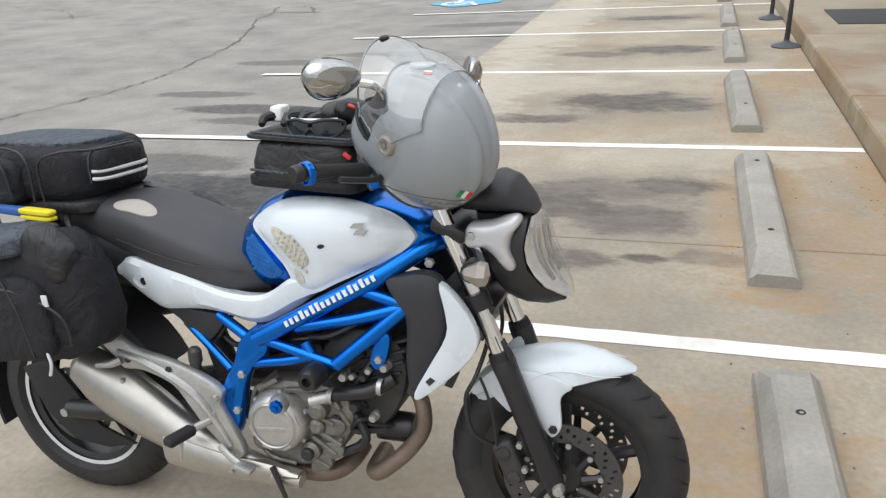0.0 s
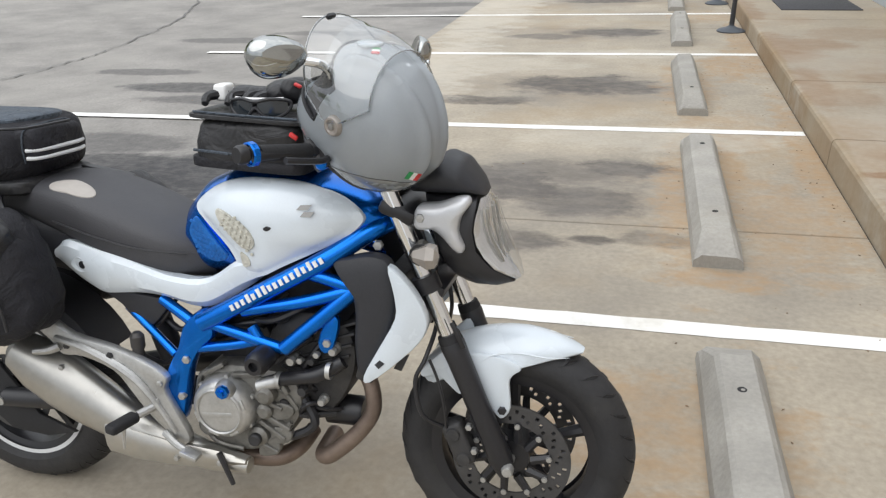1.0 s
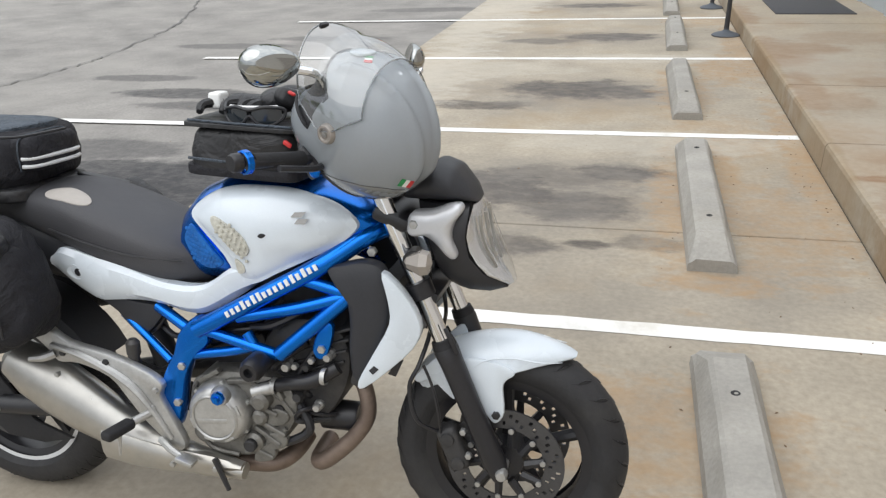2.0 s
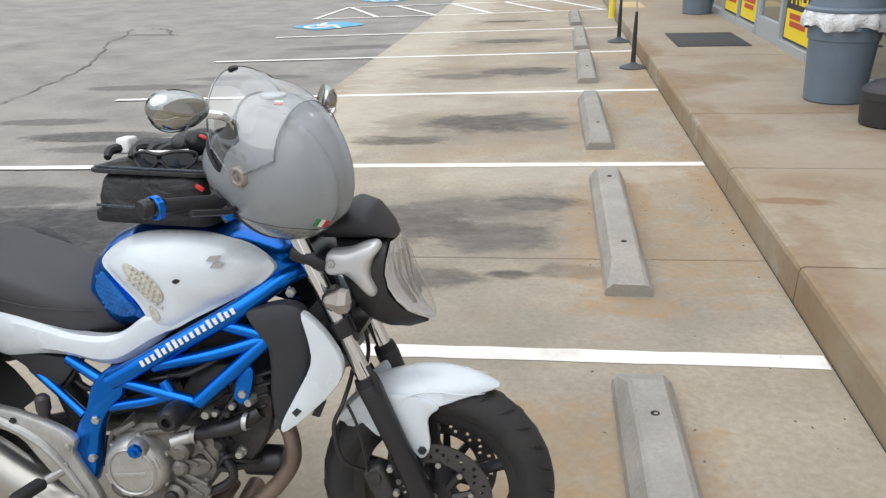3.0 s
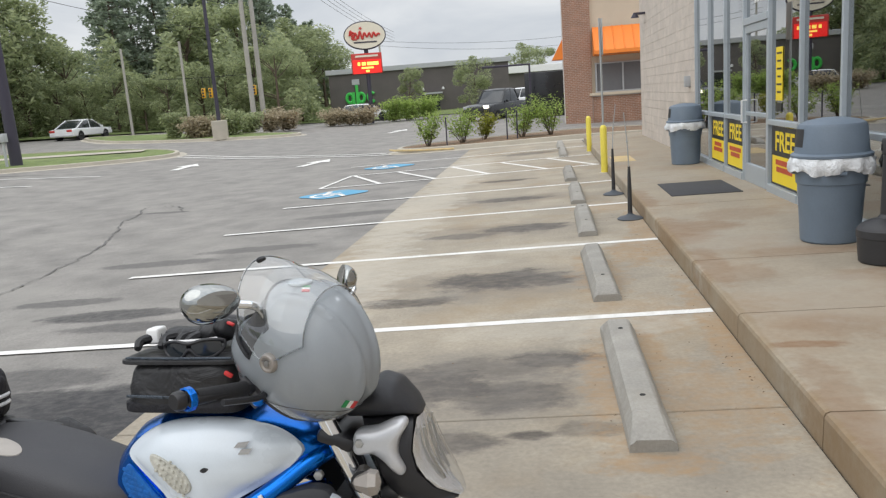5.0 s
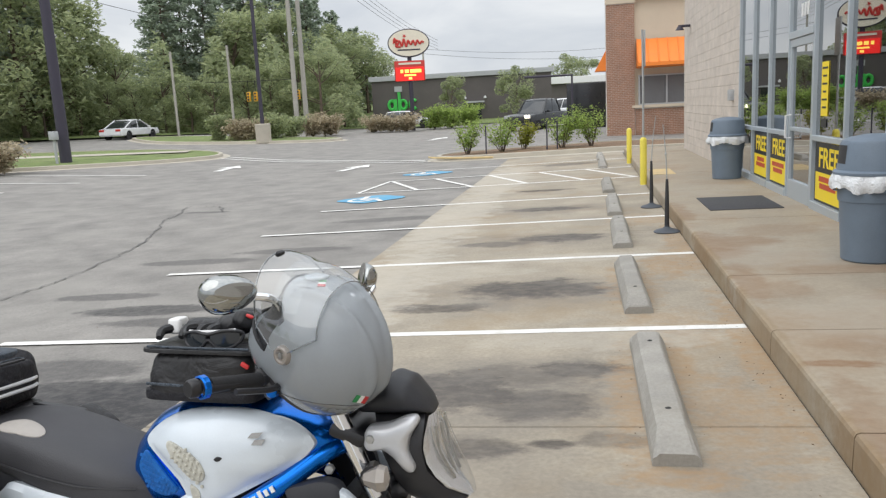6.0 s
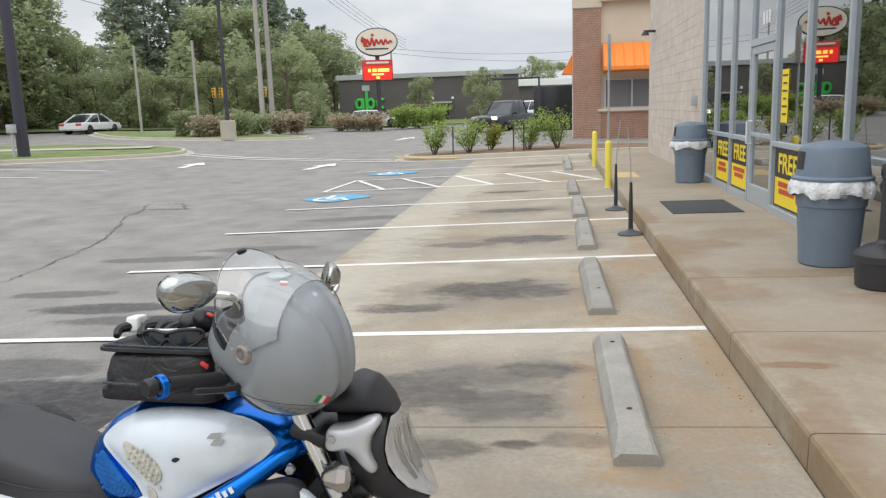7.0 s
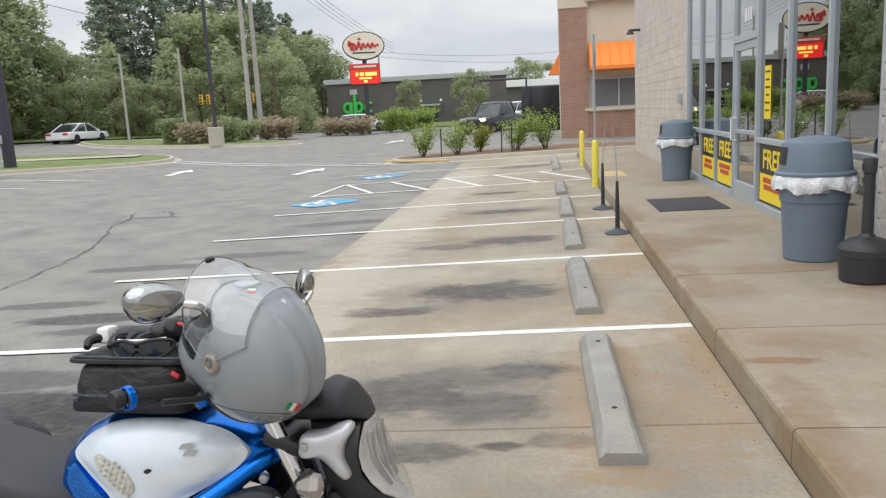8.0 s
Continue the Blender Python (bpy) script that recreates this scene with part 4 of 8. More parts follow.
def broad_tree(seed, height=10.0, n=2600, spread=0.36, leaf=0.22, material=None, low=0.12, label="dense green broadleaf tree at the road"):
    """A forked trunk, limbs and an uneven crown of leaf clumps with gaps."""
    rnd = random.Random(seed)
    t = thing("tree", Matrix(), label, "tree", "roadside trees")
    bm, tips = tube([(0, 0, -0.3), (rnd.uniform(-0.2, 0.2), rnd.uniform(-0.2, 0.2), height * 0.4), (rnd.uniform(-0.5, 0.5), rnd.uniform(-0.5, 0.5), height * 0.85)], [height * 0.022, height * 0.016, height * 0.004], 8), []
    for i in range(15):
        a, z = rnd.uniform(0, 6.28), height * rnd.uniform(low + 0.05, 0.85)
        r = height * spread * (1.05 - 0.75 * abs(z / height - 0.42)) * rnd.uniform(0.5, 1.0)
        tip = (r * math.cos(a), r * math.sin(a), z + height * rnd.uniform(0.02, 0.12))
        tube([(0, 0, z * 0.8), (tip[0] * 0.5, tip[1] * 0.5, z * 0.95), tip], [height * 0.008, height * 0.005, height * 0.002], 5, steps=3, bm=bm)
        tips.append(tip)
    tips.append((0, 0, height * 0.93))
    part("trunk", bm, BARK, t)
    pts = []
    for tip in tips:
        r = height * rnd.uniform(0.09, 0.17)
        for _ in range(n // len(tips)):
            pts.append(in_blob(rnd, tip, r))
    leaf_part("crown", pts, leaf, rnd, material or LEAF_A, t)
    return t


def pine_tree(seed, height=14.0, n=2600):
    """A straight trunk with whorls of drooping boughs, thinning to the top, with gaps between the whorls."""
    rnd = random.Random(seed)
    t = thing("pine_tree", Matrix(), "tall dark pine with ragged layered boughs", "tree", "roadside trees")
    bm = tube([(0, 0, -0.3), (0.1, 0, height * 0.5), (0, 0.1, height)], [height * 0.017, height * 0.011, height * 0.002], 8)
    pts, boughs = [], 64
    for i in range(boughs):
        z = height * (0.2 + 0.78 * (i / boughs))
        a = i * 2.4 + rnd.uniform(-0.4, 0.4)
        r = height * (0.045 + 0.22 * (1 - z / height) ** 0.8) * rnd.uniform(0.6, 1.25)
        tip = Vector((r * math.cos(a), r * math.sin(a), z + r * rnd.uniform(-0.05, 0.25)))
        tube([(0, 0, z), tip * 0.5 + Vector((0, 0, z * 0.5)), tip], [0.05, 0.035, 0.015], 5, steps=2, bm=bm)
        for _ in range(n // boughs):
            f = rnd.uniform(0.3, 1.08)
            pts.append((tip.x * f + rnd.gauss(0, r * 0.11), tip.y * f + rnd.gauss(0, r * 0.11), z + (tip.z - z) * f + rnd.gauss(0, 0.16)))
    part("trunk", bm, BARK, t)
    leaf_part("crown", pts, 0.24, rnd, LEAF_B, t, flat=0.3)
    return t


def plant_out(kinds, places):
    for i, (bearing, dist, k, scale) in enumerate(places):
        m = on_ground(bearing, dist, -0.1, (i * 77) % 360) @ Matrix.Diagonal((scale * (0.9 + 0.2 * ((i * 7) % 5) / 4), scale, scale, 1))
        ob = kinds[k]
        if "used" in ob:
            c = copy_thing(ob, m)
            c.matrix_world = m
        else:
            ob["used"] = 1
            ob.matrix_world = m


trees = [broad_tree(1, n=3800), broad_tree(2, n=3800, spread=0.3), broad_tree(3, n=4000, spread=0.42, low=0.05), pine_tree(4, n=4200), pine_tree(5, n=3400), pine_tree(6, n=4200)]
plant_out(trees, [(38.5, 66, 0, 1.30), (38.0, 74, 3, 1.12), (35.4, 70, 1, 1.1), (32.8, 72, 2, 0.72), (29.5, 80, 3, 1.05), (28.3, 82, 4, 1.08), (26.7, 84, 5, 1.05), (25.0, 80, 1, 1.1),
                  (23.2, 88, 0, 1.3), (21.4, 86, 2, 1.15), (19.8, 92, 5, 1.0), (18.2, 84, 0, 1.02), (17.0, 94, 1, 1.02), (15.8, 98, 2, 0.95), (14.9, 104, 0, 0.85),
                  (40.5, 64, 2, 1.3), (42.5, 66, 3, 1.2), (44.5, 66, 0, 1.3), (47, 64, 4, 1.2), (50, 62, 1, 1.3), (53, 60, 2, 1.3),
                  (37.4, 66, 2, 0.5), (35.3, 67, 0, 0.55), (33.4, 68, 2, 0.42), (31.8, 67, 1, 0.45), (29.9, 67, 2, 0.5), (28.2, 66, 0, 0.46), (26.6, 66, 2, 0.44), (24.4, 68, 1, 0.55),
                  (22.6, 68, 2, 0.55), (20.6, 66, 0, 0.62), (19.2, 64, 2, 0.66), (17.6, 68, 1, 0.55), (17.8, 74, 2, 0.5), (15.6, 106, 0, 0.5),
                  (9.7, 66, 1, 0.42), (5.0, 68, 0, 0.48), (1.5, 130, 0, 0.85), (0.3, 140, 2, 0.8), (-2.0, 150, 1, 0.9), (3.6, 140, 0, 0.6),
                  (25.2, 92, 3, 1.12), (24.0, 90, 5, 1.15), (22.4, 92, 4, 1.12), (21.0, 94, 3, 1.08), (19.4, 96, 5, 1.04), (18.0, 98, 4, 0.94), (16.6, 100, 3, 0.8), (15.4, 104, 5, 0.62), (29.9, 84, 4, 0.95), (37.2, 72, 5, 1.1), (38.2, 70, 4, 1.12),
                  (60, 58, 0, 1.2), (68, 60, 3, 1.0), (76, 60, 2, 1.2), (84, 58, 1, 1.2), (92, 60, 4, 1.0), (100, 62, 0, 1.2), (110, 60, 2, 1.2), (120, 64, 1, 1.2), (132, 66, 0, 1.1)])

rnd = random.Random(11)
pts = []
for _ in range(62000):
    b = rnd.uniform(16.4, 56)
    d = rnd.uniform(72, 110)
    hmax = 3.0 + 5.5 * (0.5 + 0.5 * math.sin(b * 1.7 + d * 0.1)) * (1 if b > 16 else 0.6)
    x, y = spot(b, d)
    pts.append((x, y, ground_z(x, y) + hmax * rnd.random() ** 0.7))
w = leaf_part("woods", pts, 0.36, rnd, LEAF_A, None)
tagged(w, "dark tangled undergrowth of the roadside woods", "woods", kind="stuff")
pts = []
for _ in range(9000):
    b = rnd.uniform(16, 56)
    d = rnd.uniform(66, 73)
    x, y = spot(b, d)
    pts.append((x, y, ground_z(x, y) + (1.6 + 0.9 * math.sin(b * 2.3)) * rnd.random()))
w = leaf_part("hedge_growth", pts, 0.26, rnd, LEAF_A, None)
tagged(w, "low green undergrowth along the road", "undergrowth", kind="stuff")


def shrub(seed, m, height, width, material, n, leaf, label, stems=7, bare=0.22, name="shrub", group=""):
    """Several upright stems from one root, leafy above, with a ragged outline."""
    rnd = random.Random(seed)
    t = thing(name, m, label, "shrub", group)
    bm, pts = None, []
    for i in range(stems):
        a = rnd.uniform(0, 6.28)
        r = width * 0.5 * rnd.uniform(0.25, 1.0)
        h = height * rnd.uniform(0.7, 1.05)
        tip = (r * math.cos(a), r * math.sin(a), h)
        bm = tube([(0.05 * math.cos(a), 0.05 * math.sin(a), -0.05), (tip[0] * 0.55, tip[1] * 0.55, h * 0.5), tip], [0.018, 0.012, 0.004], 5, steps=3, bm=bm)
        for _ in range(n // stems):
            f = rnd.uniform(bare, 1.0)
            pts.append((tip[0] * f + rnd.gauss(0, width * 0.1), tip[1] * f + rnd.gauss(0, width * 0.1), h * f + rnd.gauss(0, height * 0.04)))
    part("stems", bm, BARK, t)
    leaf_part("foliage", pts, leaf, rnd, material, t)


for i, (x, y, h, wd, mt) in enumerate(((-5.3, 21.9, 1.12, 1.2, LEAF_C), (-4.05, 21.9, 1.15, 1.6, LEAF_C), (-3.35, 22.6, 0.95, 1.1, LEAF_E), (-1.95, 21.7, 1.2, 1.35, LEAF_C), (-0.95, 21.8, 1.3, 1.5, LEAF_C))):
    shrub(20 + i, pose(x, y, ground_z(x, y) + 0.16), h, wd, mt, 1100, 0.055,
          "young bright green shrub on the mulched island" if mt is LEAF_C else "small yellow-green shrub on the island", group="island shrubs", stems=9)
for i, x in enumerate((-4.55, -2.45, -2.1)):
    t = link("stake", tube([(0, 0, -0.1), (0.01, 0, 0.95)], 0.025, 6), POLE_DARK)
    t.matrix_world = pose(x, 21.3, ground_z(x, 21.3) + 0.15)
    tagged(t, "short dark planting stake on the island", "stake", "planting stakes")
for i, (b, d, h, wd, mt, lb) in enumerate(((26.5, 51, 1.7, 1.5, LEAF_A, "rounded dark green roadside bush"), (24.9, 50, 1.3, 2.4, LEAF_D, "dry brown ornamental grass clump"), (24.3, 51, 1.3, 2.6, LEAF_D, "dry brown ornamental grass clump"),
                                           (22.6, 51, 1.7, 2.8, LEAF_A, "loose olive roadside shrub"), (21.4, 53, 1.3, 2.4, LEAF_A, "loose olive roadside shrub"), (19.9, 54, 1.5, 2.4, LEAF_D, "dry brown ornamental grass clump"),
                                           (18.6, 55, 1.3, 2.4, LEAF_D, "dry brown ornamental grass clump"), (15.4, 58, 1.15, 2.5, LEAF_D, "dry brown mounded shrub by the sign"), (14.2, 58, 1.2, 2.8, LEAF_D, "dry brown mounded shrub by the sign"), (13.1, 58, 1.1, 2.2, LEAF_D, "dry brown mounded shrub by the sign"),
                                           (11.0, 60, 1.7, 3.0, LEAF_C, "clipped green hedge along the drive"), (9.8, 60, 1.8, 3.0, LEAF_C, "clipped green hedge along the drive"), (8.5, 61, 1.6, 2.8, LEAF_C, "clipped green hedge along the drive"),
                                           (45, 46, 1.3, 2.6, LEAF_D, "dry brown roadside bush"), (40.6, 33, 1.1, 2.2, LEAF_D, "dry brown bush on the grass island"))):
    shrub(50 + i, on_ground(b, d, 0.1), h, wd, mt, 1500, 0.12, lb, stems=14, bare=0.05, name="bush", group="roadside bushes")


def post(name, m, h, r0, r1, material, label, category, group=""):
    t = link(name, lathe([(r0, -0.3), (r0, 0.0), (r1, h), (r1 * 0.5, h + 0.02)], 12), material)
    t.matrix_world = m
    return tagged(t, label, category, group)


post("lamp_pole", on_ground(36.4, 36.5, 0.1), 14, 0.24, 0.16, POLE_DARK, "dark painted steel lamp pole on the grass island", "pole")
bm = box(0.3, 0.25, 0.35, (0, 0, 1.2), 0.02)
t = link("meter_box", box(0.08, 0.08, 1.2, (0, 0, 0.5), bm=bm), FASCIA)
t.matrix_world = on_ground(36.95, 36.0, 0.1)
tagged(t, "small grey meter box on a short post", "meter box")
p2 = thing("lamp_post", on_ground(23.4, 48, 0.15), "dark lamp post on a round concrete footing", "lamp post")
part("footing", lathe([(0.46, -0.1), (0.46, 0.98), (0.42, 1.02), (0.0, 1.02)], 20), KERB, p2, "pale concrete footing")
part("pole", lathe([(0.12, 1.0), (0.09, 10.5)], 10), POLE_DARK, p2)
for b, d, h in ((20.95, 60, 15.5), (20.27, 61, 15.0), (29.12, 62, 6.2), (25.35, 60, 6.5)):
    post("utility_pole", on_ground(b, d), h, 0.2 if h > 10 else 0.1, 0.13 if h > 10 else 0.09, POLE_WOOD, "tall weathered grey wooden utility pole", "utility pole", "utility poles")
post("utility_pole", on_ground(11.6, 110), 10.5, 0.16, 0.12, POLE_WOOD, "distant utility pole with crossarms", "utility pole", "utility poles")


def wire(a, c, sag, r=0.02):
    a, c = Vector(a), Vector(c)
    mid = (a + c) / 2 - Vector((0, 0, sag))
    t = link("overhead_wire", tube([a, a * 0.5 + mid * 0.5 - Vector((0, 0, sag * 0.25)), mid, c * 0.5 + mid * 0.5 - Vector((0, 0, sag * 0.25)), c], r, 5, steps=4), WIRE)
    tagged(t, "thin black overhead cable", "cable", "overhead cables")


def high(b, d, z):
    x, y = spot(b, d)
    return (x, y, z)


wire(high(40, 40, 11.5), high(21.4, 60, 10.0), 0.6, 0.035)
wire(high(40, 40, 11.0), high(21.4, 60, 9.4), 0.7, 0.02)
wire(high(40, 42, 9.0), high(22, 60, 7.6), 0.5, 0.015)
for k in range(4):
    wire(high(20.5, 61, 15.5 - 0.5 * k), high(10.5, 110, 11 - 0.4 * k), 0.8, 0.018)
wire(high(12, 110, 10), high(-4, 120, 9.5), 0.8, 0.02)
wire(high(12, 110, 9.4), high(-4, 120, 8.2), 0.8, 0.02)
for b in (24.16, 23.68, 20.7):
    t = thing("traffic_signal", Matrix.Translation(high(b, 62, 3.3)), "amber-yellow traffic signal head on a span wire", "traffic signal", "traffic signals")
    part("housing", box(0.26, 0.22, 0.72, (0, 0, 0), 0.03), AMBER, t)
    for z in (-0.22, 0, 0.22):
        part("lens", lathe([(0.0, -0.13), (0.08, -0.125), (0.095, -0.1)], 12, axis="y", at=(0, 0, z)), BLACK_PL, t)
    part("hanger", tube([(0, 0, 0.34), (0, 0, 1.2)], 0.025, 5, curve=False), WIRE, t)
wire(high(27, 62, 4.5), high(21, 62, 4.5), 0.05, 0.02)

# the restaurant's roadside sign: plain shapes in its colours
sg = thing("roadside_sign", on_ground(12.6, 60, 0, 12.6), "cream oval roadside sign over a red message board", "sign")
oval = lambda a, c, n=40: [(a * math.cos(2 * math.pi * i / n), c * math.sin(2 * math.pi * i / n)) for i in range(n)]
shift = lambda pts, z, x=0.0: [(p[0] + x, p[1] + z) for p in pts]
ZG = -0.22
part("pole", lathe([(0.16, -0.3), (0.16, 6.0)], 12), POLE_DARK, sg)
part("oval_rim", plate(shift(oval(1.58, 1.04), 6.72 + ZG), 0.5, 0.03, "xz"), POLE_DARK, sg)
part("oval_face", plate(shift(oval(1.5, 0.96), 6.72 + ZG), 0.04, 0, "xz", -0.26), SIGN_CREAM, sg, smooth=False)
part("board", box(2.3, 0.4, 1.5, (-0.02, 0, 4.68 + ZG), 0.06), SIGN_RED, sg)
part("screen", box(2.1, 0.03, 0.98, (-0.02, -0.205, 4.45 + ZG)), LED_RED, sg, "lit red message screen", smooth=False)
for x, z, wd, h in ((-0.62, 4.66, 0.2, 0.24), (-0.25, 4.66, 0.3, 0.24), (0.42, 4.66, 0.85, 0.24), (0.0, 4.36, 0.9, 0.12), (0.0, 4.12, 0.25, 0.16)):
    part("screen_bar", box(wd, 0.02, h, (x, -0.23, z + ZG)), LED_YEL, sg, smooth=False)
part("header_bar", box(1.7, 0.02, 0.14, (0, -0.21, 5.22 + ZG)), SIGN_CREAM, sg, smooth=False)
bm = tube([(-1.12 + 0.05 * i, -0.3, 6.72 + ZG + (0.38 - 0.006 * i) * math.sin(i * 0.92) * (0.75 + 0.25 * math.cos(i * 0.37))) for i in range(46)], 0.075, 6)
tube([(-1.1, -0.3, 7.0 + ZG), (-0.75, -0.3, 6.85 + ZG), (-0.95, -0.3, 6.5 + ZG), (-0.6, -0.3, 6.45 + ZG)], 0.075, 6, bm=bm)
part("script_shapes", bm, SIGN_RED, sg, "red flowing script shapes")
part("slogan_bar", box(1.7, 0.02, 0.1, (0.0, -0.29, 6.22 + ZG)), POLE_DARK, sg, smooth=False)
part("star", plate([((0.17 if i % 2 else 0.07) * math.sin(i * math.pi / 5) - 0.3, (0.17 if i % 2 else 0.07) * math.cos(i * math.pi / 5) + 7.22 + ZG) for i in range(10)], 0.02, 0, "xz", -0.295), SIGN_RED, sg, smooth=False)

# dark flat-roofed shop behind
ab = thing("dark_shop_building", pose(-20.8, 66.9, 0.5, 0, 0, 9.6), "low charcoal shop with a pale fascia and green letters", "building")
part("wall", box(17.0, 14, 4.9, (8.2, 7, 1.7)), DARKWALL, ab, smooth=False)
part("roof", box(17.5, 14.4, 0.45, (8.2, 7, 4.25), 0.03, rot=(0, -0.4, 0)), FASCIA, ab, smooth=False)
part("vent", box(0.7, 0.1, 0.5, (2.2, -0.05, 3.2)), FASCIA, ab, smooth=False)
part("doorway", box(1.2, 0.1, 2.1, (9.4, -0.04, 0.4)), CAR_GLASS, ab, smooth=False)
part("canopy", box(1.8, 0.9, 0.15, (9.4, -0.4, 1.65)), FASCIA, ab, smooth=False)
for k, x in enumerate((1.55, 2.62)):
    b = tube([(x + 0.3 * math.cos(a), -0.12, 1.72 + 0.42 * math.sin(a)) for a in np.linspace(0, 6.28, 15)], 0.15, 6, curve=False)
    b = box(0.26, 0.24, 1.1 if k == 0 else 1.75, (x + 0.36 if k == 0 else x - 0.36, -0.12, 1.72 if k == 0 else 2.04), bm=b)
    part("letter_shape", b, SIGN_GREEN, ab, "large green rounded letter shape")
b = tube([(3.6 + 0.33 * math.cos(a), -0.12, 1.72 + 0.42 * math.sin(a)) for a in np.linspace(0.8, 5.5, 13)], 0.15, 6, curve=False)
part("letter_shape", b, SIGN_GREEN, ab, "large green rounded letter shape")
for x in (8.5, 10.4):
    part("wall_light", lathe([(0.02, 0.0), (0.12, -0.1), (0.12, -0.25)], 10, at=(x, -0.15, 2.2)), WHITE, ab)

cn = thing("canopy_building", on_ground(3.0, 108, 0, 3), "distant white-roofed building with red trim", "building")
part("wall", box(20, 8, 4.0, (-1, 4, 1.8)), DARKWALL, cn, smooth=False)
part("roof", box(21, 9, 0.9, (-1, 4, 3.9), 0.05), WHITE, cn, smooth=False)
part("trim", box(6, 0.1, 0.5, (-5, -0.55, 3.9)), SIGN_RED, cn, smooth=False)

# brick-fronted restaurant
rb = thing("brick_restaurant", pose(-0.2, 30.4, -0.05), "restaurant with brick tower, stucco wall and orange awning", "building")


def brick_wall(x0, x1, z0, z1, y, seed):
    """Courses of bricks with recessed joints, joined into one mesh."""
    rnd = random.Random(seed)
    vs, fs = [], []
    bl, bh, j = 0.2, 0.067, 0.01
    rows = int((z1 - z0) / (bh + j))
    for r in range(rows):
        x = x0 - (0.105 if r % 2 else 0)
        z = z0 + r * (bh + j)
        while x < x1 - 0.02:
            a, c = max(x, x0), min(x + bl, x1)
            d = y - 0.012 + rnd.uniform(-0.003, 0.003)
            if c - a > 0.03:
                i = len(vs)
                vs += [(a, d, z), (c, d, z), (c, d, z + bh), (a, d, z + bh), (a, y, z), (c, y, z), (c, y, z + bh), (a, y, z + bh)]
                fs += [(i, i + 1, i + 2, i + 3), (i, i + 4, i + 5, i + 1), (i + 2, i + 6, i + 7, i + 3), (i + 1, i + 5, i + 6, i + 2), (i, i + 3, i + 7, i + 4)]
            x += bl + j
    me = bpy.data.meshes.new("brickwork")
    me.from_pydata(vs, [], fs)
    me.materials.append(BRICK)
    ob = new("brickwork", me)
    ob.parent = rb
    return tagged(ob, kind="stuff")


part("tower", box(1.22, 1.6, 7.0, (0.61, 0.82, 3.5)), MORTAR, rb, smooth=False)
brick_wall(0.0, 1.22, 0.0, 5.8, 0.02, 3)
part("tower_band", box(1.3, 0.1, 0.7, (0.61, 0.0, 6.15)), BEIGE, rb, smooth=False)
part("wall", box(9.0, 5.0, 6.6, (5.7, 2.7, 3.3)), BEIGE, rb, smooth=False)
part("lower_wall", box(9.0, 0.1, 1.3, (5.73, 0.16, 0.65)), MORTAR, rb, smooth=False)
brick_wall(1.25, 4.5, 0.0, 1.25, 0.1, 4)
part("coping", box(9.2, 0.3, 0.12, (5.7, 0.1, 1.34)), BEIGE, rb, smooth=False)
part("cornice", box(9.2, 0.5, 0.3, (5.75, 0.1, 6.2)), BEIGE, rb, smooth=False)
wd = part("window", box(2.2, 0.1, 1.3, (2.5, 0.18, 2.05)), INTERIOR, rb, smooth=False)
for x in (1.42, 2.6, 3.6):
    part("window_frame", box(0.07, 0.1, 1.3, (x, 0.12, 2.05)), FASCIA, wd, smooth=False)
for z in (1.43, 2.68):
    part("window_frame", box(2.25, 0.1, 0.06, (2.5, 0.115, z)), FASCIA, wd, smooth=False)
aw = part("awning", plate([(0.1, 3.0), (-1.0, 3.05), (-1.0, 3.2), (0.1, 4.25)], 3.6, 0.0, "yz", 3.1), ORANGE, rb, "orange standing-seam metal awning", smooth=False)
for i in range(9):
    part("seam", tube([(1.32 + 0.43 * i, -1.01, 3.22), (1.32 + 0.43 * i, 0.1, 4.27)], 0.02, 5, curve=False), ORANGE, aw)
part("side_awning", plate([(-0.5, 3.0), (0.0, 3.0), (0.0, 3.9)], 1.2, 0.0, "xz", 1.2), ORANGE, rb, smooth=False)
fn = link("dumpster_screen", box(2.2, 2.0, 2.5, (0, 0, 1.25), 0.03), CAR_BLACK)
fn.matrix_world = on_ground(0.0, 46)
tagged(fn, "black slatted dumpster enclosure", "enclosure")
gp = link("gate_frame", tube([(0, 0, 0), (0, 0, 3.0), (-2.6, 0, 3.0)], 0.07, 6, curve=False), POLE_DARK)
gp.matrix_world = on_ground(1.0, 44)
tagged(gp, "dark clearance bar on a post", "clearance bar")


